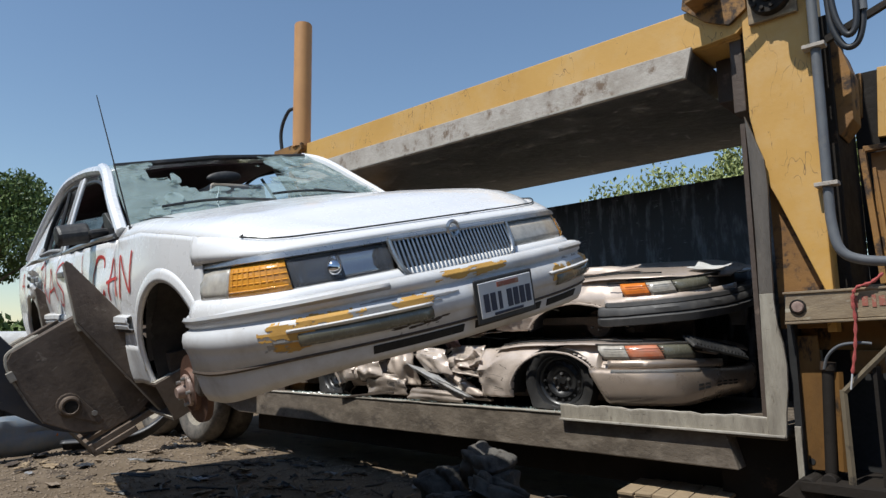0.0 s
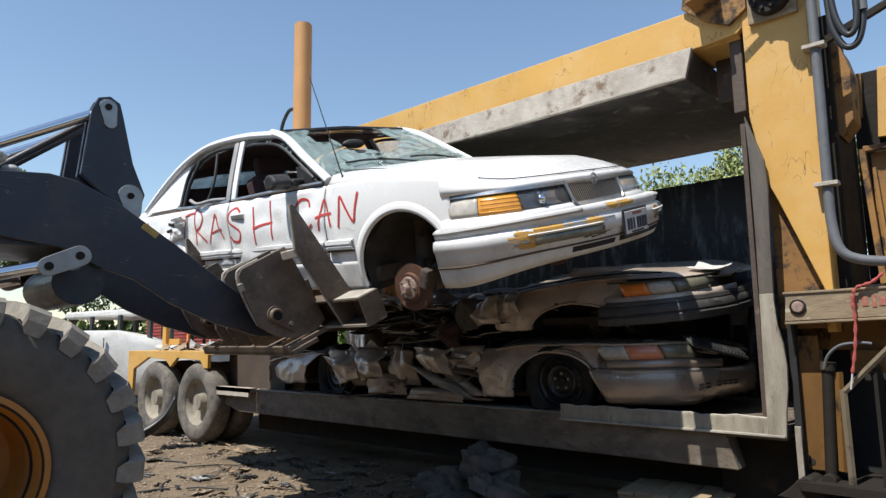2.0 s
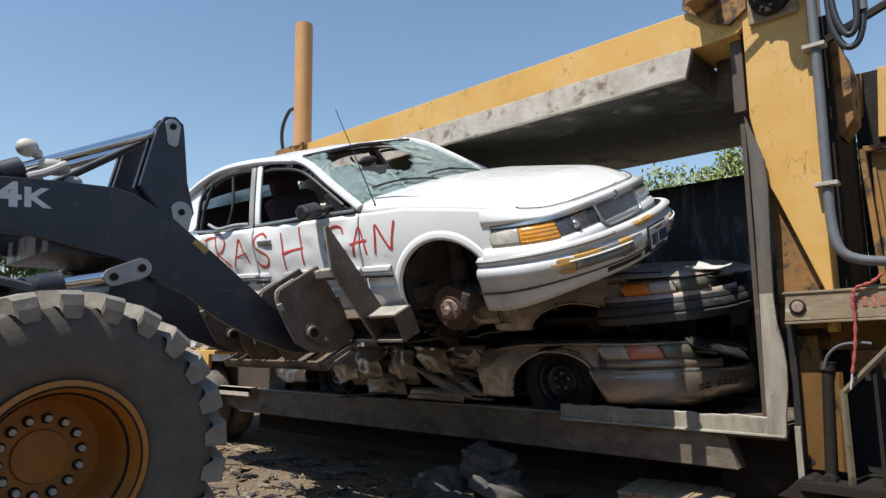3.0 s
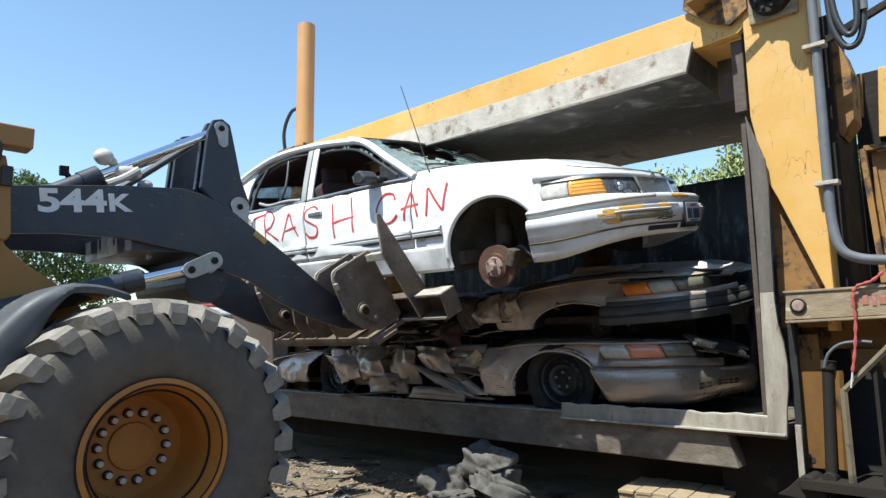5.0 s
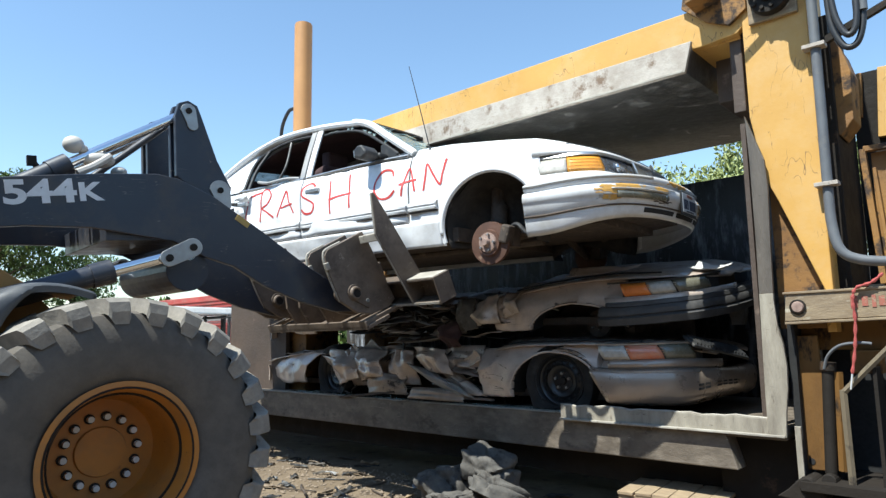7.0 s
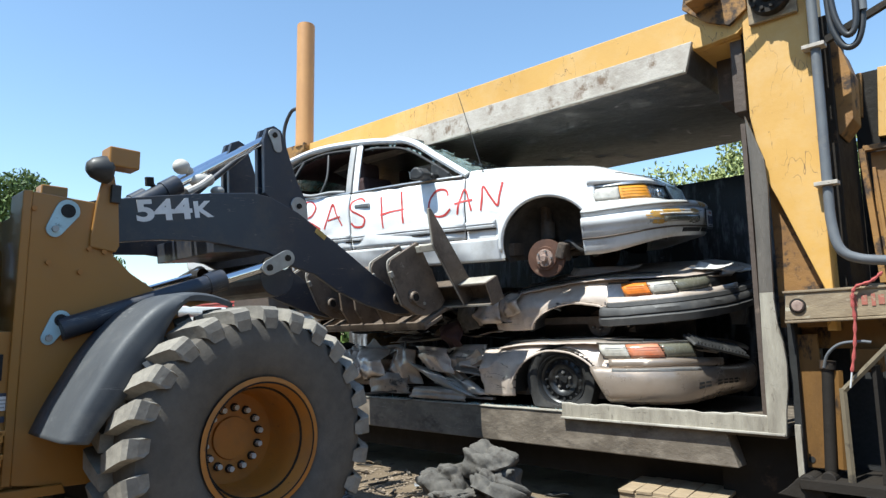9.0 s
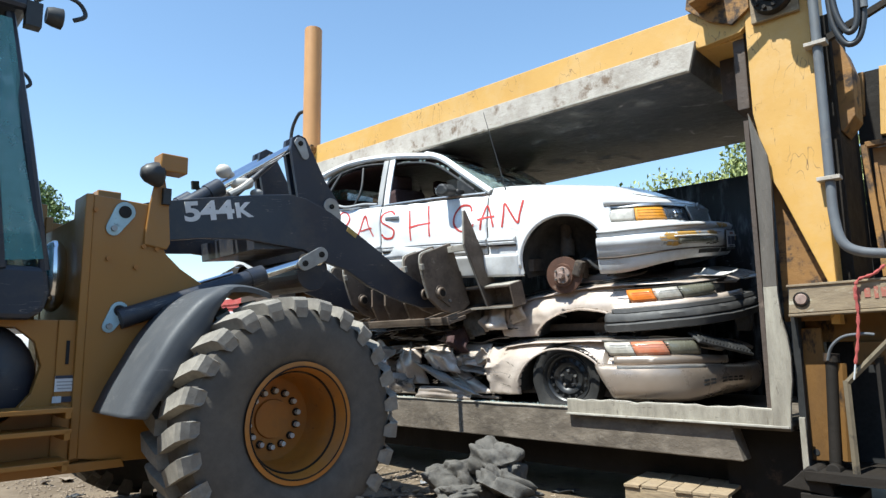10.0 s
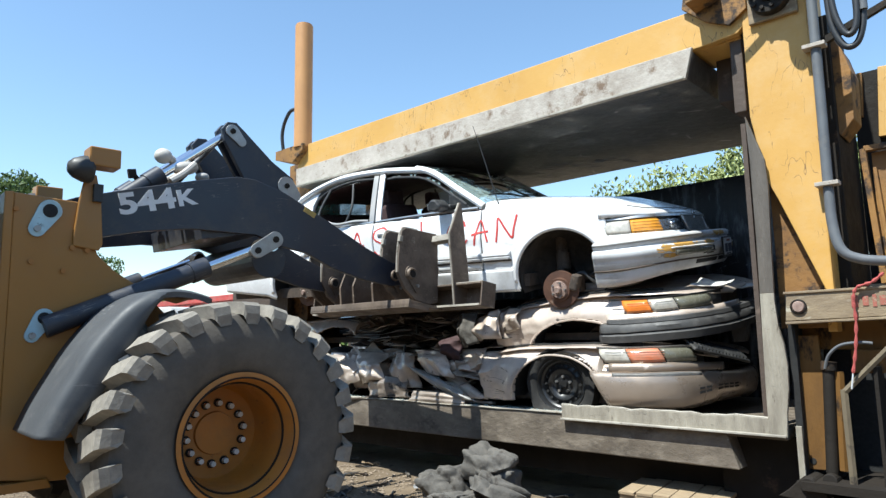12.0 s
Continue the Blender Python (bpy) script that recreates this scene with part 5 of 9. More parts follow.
    # cracks that run outwards from the hole, with crazed patches beside it
    for k in range(26):
        a = math.tau * k / 26 + rng.uniform(-0.1, 0.1)
        r0, r1 = 0.50, rng.uniform(1.0, 2.0)
        line = []
        for q in range(9):
            r = r0 + (r1 - r0) * q / 8
            w = a + 0.03 * noise.noise(Vector((k * 3.7, q * 0.8, 2)))
            u, v = -0.12 + r * math.cos(w), 0.78 + 0.80 * r * math.sin(w)
            if abs(u) < 0.97 and 0.03 < v < 0.97:
                line.append(screen(u, v) + Vector((0.004, 0, 0.012)))
        if len(line) > 4:
            part("glass_crack", Mesh().tube(line, rng.uniform(0.001, 0.0022), 4), CRACK_WHITE, car)
    for k, (u, v, w, h) in enumerate(((0.42, 0.74, 0.10, 0.16), (0.52, 0.52, 0.12, 0.12), (0.30, 0.45, 0.14, 0.08), (-0.66, 0.30, 0.10, 0.14), (-0.80, 0.14, 0.10, 0.10), (0.62, 0.80, 0.06, 0.12), (-0.30, 0.36, 0.12, 0.06), (-0.55, 0.62, 0.05, 0.14))):
        ring = [screen(u + w * math.cos(a) * (0.7 + 0.5 * noise.noise(Vector((k, a, 1)))), min(0.96, v + h * math.sin(a) * (0.7 + 0.5 * noise.noise(Vector((k, a, 4)))))) + Vector((0.003, 0, 0.014)) for a in [math.tau * i / 11 for i in range(11)]]
        part("crazed_patch", Mesh().add(ring, [tuple(range(11))]), BROKEN_GLASS, car, "crazed pale glass", thick=0.004)
    # wipers lying across the foot of the screen
    for u0, u1 in ((-0.78, -0.02), (0.02, 0.74)):
        blade = [screen(u0 + (u1 - u0) * q / 8, 0.17 + 0.05 * math.sin(math.pi * q / 8) - 0.10 * q / 8) + Vector((0.012, 0, 0.026)) for q in range(9)]
        wp = part("wiper", Mesh().tube(blade, 0.008, 6), BLACK_PLASTIC, car, "black wiper blade")
        part("wiper_arm", Mesh().tube([blade[4] + Vector((0, 0, 0.008)), screen((u0 + u1) / 2 + 0.35, 0.06) + Vector((0.012, 0, 0.03)), screen(u1 + 0.06, 0.02) + Vector((0.02, 0, 0.02))], 0.007, 6), BLACK_PLASTIC, wp)
    # broken glass left along the top of the door windows
    for k in range(8):
        v = k / 7 + rng.uniform(-0.05, 0.05)
        c = Vector((-0.98 - 0.70 * v, -0.775 + 0.075 * min(1, 2 * v), 1.17 + 0.20 * min(1.0, 1.7 * v)))
        part("glass_shard", Mesh().add([c, c + Vector((-0.05, 0.002, 0.012 if v < 0.6 else 0)), c + Vector((-0.02 + rng.uniform(-0.02, 0.02), -0.02, -rng.uniform(0.02, 0.06)))], [(0, 1, 2)]), BROKEN_GLASS, car, thick=0.004)
    hd = Mesh()
    hd.tube([(-1.33, -0.65, 1.40), (-1.35, 0, 1.425), (-1.33, 0.65, 1.40)], 0.018, 6)
    part("windscreen_header", hd, BLACK_PLASTIC, car)
    hl = Mesh()
    hl.sheet([[(-1.38 - 1.5 * i / 10, 0.64 * u, lerp_table(1.38 + 1.5 * i / 10, [(1.33, 1.375), (1.6, 1.415), (2.1, 1.42), (2.5, 1.39), (2.97, 1.22)]) - 0.04 * u * u) for u in (-1, -0.5, 0, 0.5, 1)] for i in range(11)])
    part("headliner", hl, INTERIOR, car, smooth=True, thick=0.01)
    rw = Mesh()
    rw.sheet([[(-2.95 - 0.46 * v, (0.66 + 0.10 * v) * u, 1.30 - 0.31 * v) for v in (0, 0.5, 1)] for u in (-1, -0.5, 0, 0.5, 1)])
    part("rear_window", rw, CAB_GLASS, car, smooth=True, thick=0.005)
    cw = Mesh()
    cw.box((-0.58, 0, 0.955), (0.14, 1.5, 0.03))
    part("cowl", cw, BLACK_PLASTIC, car, bevel=0.006)
    for y0, y1 in ((-0.55, -0.02), (0.10, 0.66)):
        wp = Mesh()
        wp.tube([(-0.60, y1, 0.985), (-0.66, (y0 + y1) / 2, 1.005), (-0.64, y0, 1.0)], 0.008, 6)
        wp.tube([(-0.69, y0 - 0.02, 1.012), (-0.66, y1 - 0.1, 1.005)], 0.012, 6)
        part("wiper", wp, BLACK_PLASTIC, car)
    dash = Mesh()
    dash.box((-0.85, 0, 0.88), (0.40, 1.5, 0.14))
    part("dashboard", dash, INTERIOR, car, bevel=0.03)
    mir = Mesh()
    mir.add(*ellipsoid((-1.28, 0.0, 1.28), (0.03, 0.12, 0.04)))
    part("rear_mirror", mir, BLACK_PLASTIC, car, smooth=True)
    for y in (-0.38, 0.38):
        se = Mesh()
        se.box((-1.55, y, 0.62), (0.55, 0.52, 0.18)).box((-1.88, y, 0.85), (0.18, 0.50, 0.55), pose(0, 0, 0, 0, -14, 0))
        st = part("front_seat", se, INTERIOR, car, "dark red front seat", bevel=0.05)
        hr = Mesh()
        hr.box((-1.98, y, 1.20), (0.10, 0.27, 0.16))
        part("headrest", hr, INTERIOR, st, bevel=0.03)
    rs = Mesh()
    rs.box((-2.55, 0, 0.60), (0.5, 1.4, 0.2)).box((-2.90, 0, 0.85), (0.2, 1.4, 0.55), pose(0, 0, 0, 0, -18, 0))
    part("rear_seat", rs, INTERIOR, car, bevel=0.05)
    rag = Mesh()
    rag.box((-1.45, 0.1, 1.12), (0.25, 0.42, 0.20)).bend(lambda p: crumple(p, 0.06, 5.0, 2.0))
    part("loose_headliner", rag, IVORY, car, "torn pale headliner piece", bevel=0.02)
    fl = Mesh()
    fl.box((-1.9, 0, 0.30), (3.3, 1.7, 0.10)).box((-3.6, 0, 0.5), (1.2, 1.4, 0.5)).box((-0.05, 0, 0.56), (1.5, 1.05, 0.5)).box((-0.62, 0, 0.6), (0.06, 1.6, 0.6))
    part("floor_pan", fl, UNDERBODY, car)
    # nose
    part("bumper", bumper_sheet(BUMPER_PROFILE), BUMPER_PAINT, car, "dented white bumper with peeling paint", smooth=True, thick=0.01, angle=55)
    for z in (0.428, 0.335):
        part("bumper_groove", bumper_sheet([(0.026 if z > 0.4 else 0.014, z + 0.006), (0.030 if z > 0.4 else 0.018, z), (0.024 if z > 0.4 else 0.012, z - 0.006)]), UNDERBODY, car, thick=0.006)
    for lo, hi, z0, z1 in ((0.0, 0.36, 0.558, 0.575), (0.64, 1.0, 0.558, 0.575)):
        part("bumper_strip", bumper_sheet([(0.014, z1), (0.022, (z0 + z1) / 2), (0.014, z0)], None, lo, hi), GREY_CLAD, car, smooth=True, thick=0.01)
    path = smooth_path(bumper_path(), 3)
    m = len(path) - 1
    prof_off = sorted((z, o) for o, z in BUMPER_PROFILE)

    def skin(f, z, lift):
        i = f * m
        k = min(int(i), m - 1)
        p = path[k].lerp(path[k + 1], i - k)
        t = (path[k + 1] - path[k]).normalized()
        nrm = Vector((-t.y, t.x, 0))
        if nrm.dot(p - Vector((-0.6, 0, 0))) < 0:
            nrm = -nrm
        return p + nrm * (lerp_table(z, prof_off) + 0.006 + lift) + Vector((0, 0, z))
    for k, (lo, hi, z0, z1, mt) in enumerate(((0.185, 0.275, 0.44, 0.52, PEELED), (0.24, 0.325, 0.475, 0.525, PEELED), (0.35, 0.41, 0.47, 0.52, PEELED), (0.41, 0.53, 0.535, 0.59, PEELED), (0.585, 0.66, 0.40, 0.52, PEELED), (0.70, 0.76, 0.47, 0.53, PEELED), (0.20, 0.26, 0.375, 0.43, PEELED),
                                            (0.28, 0.44, 0.485, 0.53, GREY_CLAD), (0.62, 0.73, 0.485, 0.53, GREY_CLAD), (0.19, 0.25, 0.38, 0.45, GREY_CLAD), (0.34, 0.44, 0.36, 0.42, UNDERBODY))):
        nu, nz = 48, 16
        pts = [[skin(lo + (hi - lo) * a / nu, z0 + (z1 - z0) * b / nz, 0.001 if mt is PEELED else 0.0) for b in range(nz + 1)] for a in range(nu + 1)]
        fs = []
        for a in range(nu):
            for b in range(nz):
                u, v = 2 * (a + 0.5) / nu - 1, 2 * (b + 0.5) / nz - 1
                if u * u + v * v * 0.8 + 1.1 * noise.noise(Vector((u * 2.6 + k * 7, v * 2.0, k))) + 0.3 * noise.noise(Vector((u * 9, v * 7, k))) < (0.62 if mt is not UNDERBODY else 0.25):
                    q = a * (nz + 1) + b
                    fs.append((q, q + 1, q + nz + 2, q + nz + 1))
        pm = Mesh()
        pm.add([p for r in pts for p in r], fs)
        part("paint_peel", pm, mt, car, "ochre patch where paint peeled off" if mt is PEELED else "grey scuffed patch", thick=0.002)
    for lo, hi in ((0.245, 0.40), (0.60, 0.745)):
        part("fog_lamp", bumper_sheet([(0.032, 0.475), (0.045, 0.455), (0.045, 0.42), (0.032, 0.40)], None, lo, hi), LENS_OLIVE, car, "clouded bumper lamp", smooth=True, thick=0.006)
        part("fog_frame", bumper_sheet([(0.030, 0.486), (0.048, 0.480), (0.044, 0.472)], None, lo - 0.008, hi + 0.008), BUMPER_PAINT, car, smooth=True, thick=0.005)
    front_end(car)
    em = Mesh()
    em.lathe([(0.03, 0.0), (0.04, 0.008), (0.03, 0.016), (0.022, 0.008)], 24, "x", (0.885, 0.0, 0.728), closed=True)
    part("grille_badge", em, GRILLE_CHROME, car, "round chrome badge", smooth=True)
    # licence plate, writing as bars
    pl = Mesh()
    pl.box((1.137, 0.0, 0.44), (0.012, 0.325, 0.17))
    plate = part("licence_plate", pl, BLACK_PLASTIC, car, "white plate in a black frame", bevel=0.006)
    pw = Mesh()
    pw.box((1.144, 0.0, 0.443), (0.006, 0.295, 0.135))
    part("plate_sheet", pw, PLATE_WHITE, plate, bevel=0.004)
    for y, w, z, h, mt in [(-0.115, 0.026, 0.432, 0.068, DARK_PRINT), (-0.078, 0.026, 0.432, 0.068, DARK_PRINT), (-0.041, 0.016, 0.432, 0.068, DARK_PRINT), (0.012, 0.026, 0.432, 0.068, DARK_PRINT), (0.048, 0.026, 0.432, 0.068, DARK_PRINT), (0.084, 0.026, 0.432, 0.068, DARK_PRINT), (0.12, 0.026, 0.432, 0.068, DARK_PRINT), (0.01, 0.12, 0.492, 0.018, RED_PRINT), (0.0, 0.16, 0.384, 0.01, DARK_PRINT)]:
        b = Mesh()
        b.box((1.149, y, z), (0.003, w, h))
        part("plate_bar", b, mt, plate)
    # aerial
    an = Mesh()
    an.tube(smooth_path([(-0.47, -0.86, 0.94), (-0.55, -0.86, 1.25), (-0.66, -0.86, 1.66)]), [0.005 - 0.0002 * i for i in range(13)], 6)
    an.cyl((-0.47, -0.86, 0.925), (-0.475, -0.86, 0.97), 0.014, 0.008, 10)
    part("aerial", an, BLACK_PLASTIC, car)
    # running gear
    for sign in (-1, 1):
        rows = []
        for i in range(23):
            a = math.radians(-22 + 224 * i / 22)
            rows.append([(FRONT_ARCH + r * math.cos(a), sign * (y + 0.012 * math.sin(5 * a)), max(0.20, 0.315 + r * math.sin(a))) for r, y in ((0.375, 0.90), (0.36, 0.70), (0.30, 0.62), (0.20, 0.58), (0.10, 0.57), (0.0, 0.565))])
        part("arch_liner", Mesh().sheet(rows).bend(lambda p: crumple(p, 0.03, 4.0, 3.0)), ARCH_LINER, car, "dusty black arch liner", smooth=True, thick=0.004)
        part("brake_hose", Mesh().tube(smooth_path([(0.10, sign * 0.74, 0.30), (0.20, sign * 0.78, 0.33), (0.28, sign * 0.78, 0.26), (0.36, sign * 0.74, 0.25), (0.40, sign * 0.66, 0.30)], 6), 0.016, 8), BLACK_PLASTIC, car, smooth=True)
        part("strut", Mesh().cyl((-0.02, sign * 0.66, 0.30), (-0.03, sign * 0.60, 0.66), 0.04, n=14).cyl((-0.022, sign * 0.655, 0.36), (-0.026, sign * 0.63, 0.50), 0.06, n=14), UNDERBODY, car, smooth=True)
        steel_wheel(car, 0.02, 0.86 * sign, 0.21, 0.3, sign, rubber=False)
        ax = Mesh()
        ax.tube([(0.02, 0.76 * sign, 0.20), (0.05, 0.3 * sign, 0.33)], 0.03, 8).tube([(-0.02, 0.70 * sign, 0.25), (-0.05, 0.62 * sign, 0.72)], 0.035, 10)
        ax.tube([(0.1, 0.70 * sign, 0.26), (0.30, 0.55 * sign, 0.33), (0.5, 0.4 * sign, 0.34)], 0.02, 8).box((0.13, 0.74 * sign, 0.25), (0.08, 0.10, 0.14))
        part("suspension", ax, UNDERBODY, car, "rusty suspension arms", smooth=True)
        if sign > 0:
            steel_wheel(car, -2.91, 0.82 * sign, 0.33, 0.32, sign)
        else:
            steel_wheel(car, -2.91, -0.80, 0.30, 0.3, sign, rubber=False)
    sk = Mesh()
    sk.box((0.62, 0, 0.38), (0.5, 1.2, 0.03), pose(0, 0, 0, 0, -8, 0)).tube([(0.2, -0.4, 0.25), (-2.8, -0.3, 0.22)], 0.03, 8)
    sk.bend(lambda p: crumple(p, 0.03, 4.0, 4.0))
    part("under_tray", sk, UNDERBODY, car)
    # sprayed words as strokes on the flank
    WORDS = (
        ("A", [[(-3.39, 0.74), (-3.33, 0.81), (-3.27, 0.86), (-3.255, 0.79), (-3.24, 0.705)], [(-3.36, 0.775), (-3.25, 0.765)]]),
        ("T", [[(-2.53, 0.865), (-2.43, 0.882), (-2.32, 0.886)], [(-2.56, 0.85), (-2.57, 0.72), (-2.56, 0.58)]]),
        ("R", [[(-2.345, 0.615), (-2.335, 0.75), (-2.33, 0.89), (-2.25, 0.90), (-2.19, 0.84), (-2.24, 0.765), (-2.32, 0.735), (-2.24, 0.69), (-2.14, 0.63)]]),
        ("A", [[(-2.085, 0.625), (-2.04, 0.73), (-1.985, 0.845), (-1.94, 0.75), (-1.885, 0.64)], [(-2.04, 0.70), (-1.97, 0.715), (-1.90, 0.725)]]),
        ("S", [[(-1.61, 0.835), (-1.665, 0.87), (-1.755, 0.845), (-1.765, 0.775), (-1.68, 0.725), (-1.615, 0.68), (-1.64, 0.615), (-1.73, 0.615), (-1.775, 0.655)]]),
        ("H", [[(-1.445, 0.86), (-1.43, 0.72), (-1.415, 0.575)], [(-1.235, 0.885), (-1.225, 0.75), (-1.21, 0.60)], [(-1.44, 0.695), (-1.33, 0.715), (-1.205, 0.725)]]),
        ("C", [[(-0.765, 0.795), (-0.79, 0.845), (-0.87, 0.85), (-0.935, 0.78), (-0.94, 0.69), (-0.88, 0.63), (-0.80, 0.63), (-0.74, 0.68)]]),
        ("A", [[(-0.68, 0.625), (-0.655, 0.73), (-0.61, 0.83), (-0.575, 0.75), (-0.545, 0.645)], [(-0.70, 0.715), (-0.62, 0.73), (-0.535, 0.735)]]),
        ("N", [[(-0.455, 0.635), (-0.44, 0.74), (-0.43, 0.835), (-0.37, 0.75), (-0.305, 0.665), (-0.285, 0.74), (-0.255, 0.85)]]))
    for ch, strokes in WORDS:
        lt = Mesh()
        for st in strokes:
            pts = smooth_path([(px - 0.02, 0, pz) for px, pz in st], 6)
            fine = []
            for a, b in zip(pts, pts[1:]):
                fine += [a.lerp(b, q / 3) for q in range(3)]
            fine.append(pts[-1])
            rows = []
            for i, p in enumerate(fine):
                t = (fine[min(i + 1, len(fine) - 1)] - fine[max(i - 1, 0)]).normalized()
                nrm = Vector((-t.z, 0, t.x)) * (0.0085 + 0.003 * noise.noise(p * 9))
                row = []
                for q in (p + nrm, p - nrm):
                    zb0, zt0 = lerp_table(q.x, BOT), min(lerp_table(q.x, TOP), 0.955) - 0.035
                    sp = dent(side_point(q.x, (q.z - zb0) / (zt0 - zb0)))
                    row.append((q.x, sp.y - 0.007, q.z))
                rows.append(row)
            lt.sheet(rows)
        part("sprayed_letter", lt, RED_SPRAY, car, "red spray-painted letter")
    # paint and skin torn round the rear door's handle
    for k, cs in enumerate((((-2.80, -0.962, 0.80), (-2.60, -0.965, 0.83), (-2.58, -0.972, 0.70), (-2.77, -0.975, 0.66)), ((-2.72, -0.955, 0.90), (-2.52, -0.95, 0.92), (-2.55, -0.965, 0.83), (-2.70, -0.965, 0.82)))):
        part("torn_skin", folded(cs, 90 + k, 0.05, 14, 10), WHITE_PAINT, car, "creased white door skin", smooth=True, angle=20, thick=0.003)
    part("torn_opening", Mesh().box((-2.715, -0.975, 0.815), (0.10, 0.012, 0.03), pose(0, 0, 0, 0, 8, 0)).box((-2.76, -0.977, 0.765), (0.11, 0.012, 0.026), pose(0, 0, 0, 0, -6, 0)), DARK_HOLE, car, "dark torn opening", bevel=0.006)
    # slots in the lower bumper
    for k in range(11):
        f = 0.33 + 0.032 * k
        part("bumper_slot", bumper_sheet([(0.005, 0.312), (-0.003, 0.285), (-0.010, 0.262)], None, f, f + 0.031), DARK_HOLE, car, thick=0.012)

    # the bonnet is drawn back over the nose; the bumper's lower edge sweeps up towards the front
    def lean(p):
        if p.x > 0.4 and p.z > 0.58:
            p.x -= (p.z - 0.58) * 0.95 * (p.x - 0.4) / 0.6

    def sweep(p):
        k = min(1.0, max(0.0, (p.x - 0.45) / 0.6))
        if p.z < 0.45:
            p.z += 0.10 * k * k * (3 - 2 * k) * min(1.0, (0.45 - p.z) / 0.23)
        if p.z > 0.45:
            p.z -= 0.032 * (1 - k) * min(1.0, (p.z - 0.45) / 0.08)
    for ob in bpy.data.objects:
        if ob.type == "MESH" and (ob.parent is car or (ob.parent is not None and ob.parent.parent is car)):
            kind = ob.name.split(".")[0]
            fn = lean if kind in ("bonnet", "front_wing") else sweep if kind in ("bumper", "bumper_groove", "bumper_strip", "paint_peel", "fog_lamp", "fog_frame", "bumper_slot") else None
            if fn:
                for v in ob.data.vertices:
                    fn(v.co)
    return car


NOSE = [(0.28, -0.93), (0.55, -0.915), (0.78, -0.86), (0.95, -0.73), (1.07, -0.50), (1.13, -0.25), (1.15, 0.0)]


def nose_way():
    half = smooth_path([(x, y, 0) for x, y in NOSE], 12)
    return half + [Vector((p.x, -p.y, 0)) for p in reversed(half[:-1])]


NOSE_WAY = nose_way()
NOSE_LEN = [0.0]
for _a, _b in zip(NOSE_WAY, NOSE_WAY[1:]):
    NOSE_LEN.append(NOSE_LEN[-1] + (_b - _a).length)


def nose_at(d):
    """Place and outward direction at the distance d along the nose, from one wheel arch round to the other."""
    d = min(max(d, 0.0), NOSE_LEN[-1] - 1e-4)
    k = max(i for i in range(len(NOSE_LEN) - 1) if NOSE_LEN[i] <= d)
    t = (NOSE_WAY[k + 1] - NOSE_WAY[k]).normalized()
    return NOSE_WAY[k].lerp(NOSE_WAY[k + 1], (d - NOSE_LEN[k]) / (NOSE_LEN[k + 1] - NOSE_LEN[k])), Vector((t.y, -t.x, 0))


def nose_sheet(profile, d0, d1, warp, slant=0.0, step=0.03):
    """A profile of (outward, height) carried along the nose; slant leans both ends the same way."""
    n = max(3, int((d1 - d0) / step))
    rows = []
    for i in range(n + 1):
        row = []
        for o, z in profile:
            p, nrm = nose_at(d0 + (d1 - d0) * i / n + slant * (z - profile[0][1]))
            row.append(p + nrm * o + Vector((0, 0, z)))
        rows.append(row)
    return Mesh().sheet(rows).bend(warp)


def stamped_wheel(car, x, y, z, seed, turn=8.0, r=0.285):
    """A black pressed steel wheel whose tyre has gone flat and slumped off the rim."""
    tilt = pose(x, y, z, 3, 0, turn) @ Matrix.Scale(1.10, 4)
    t = Mesh().lathe([(0.185, 0.0), (0.205, -0.022), (0.235, -0.03), (0.27, -0.025), (r - 0.008, 0.0), (r, 0.04), (r, 0.16), (r - 0.01, 0.19), (0.20, 0.20)], 56, "y")

    def slump(p):
        q = tilt @ p
        floor = z - 0.215
        if q.z < floor + 0.08:
            k = (floor + 0.08 - q.z) / 0.12
            q.y -= 0.035 * min(1, k) + 0.012 * noise.noise(Vector((q.x * 9, seed, 0)))
            q.x += 0.10 * (q.x - x) * min(1, k)
            q.z = max(q.z, floor + 0.01 * noise.noise(Vector((q.x * 7, q.y * 7, seed))))
        return q + noise.noise_vector(q * 6 + Vector((seed, 0, 0))) * 0.008
    wh = part("wheel", t.bend(slump), FLAT_RUBBER, car, "slumped flat tyre on a black steel wheel", smooth=True)
    put = lambda me: me.bend(lambda p: tilt @ p)
    part("rim", put(Mesh().lathe([(0.0, 0.035), (0.028, 0.035), (0.032, 0.05), (0.075, 0.052), (0.09, 0.035), (0.115, 0.03), (0.128, 0.045), (0.150, 0.05), (0.158, 0.03), (0.172, 0.022), (0.178, 0.0), (0.19, -0.014), (0.197, -0.006), (0.19, 0.02)], 48, "y")), RIM_BLACK, wh, "black stamped steel rim", smooth=True)
    for k in range(16):
        a = k * math.tau / 16
        c, s = math.cos(a), math.sin(a)
        part("vent_hole", put(Mesh().cyl((0.139 * c, 0.04, 0.139 * s), (0.139 * c, 0.034, 0.139 * s), 0.011, n=8)), DARK_HOLE, wh)
    for k in range(5):
        a = k * math.tau / 5 + 0.3
        c, s = math.cos(a), math.sin(a)
        part("wheel_nut", put(Mesh().cyl((0.057 * c, 0.055, 0.057 * s), (0.057 * c, 0.03, 0.057 * s), 0.011, n=6)), BARE_STEEL, wh)
    return wh


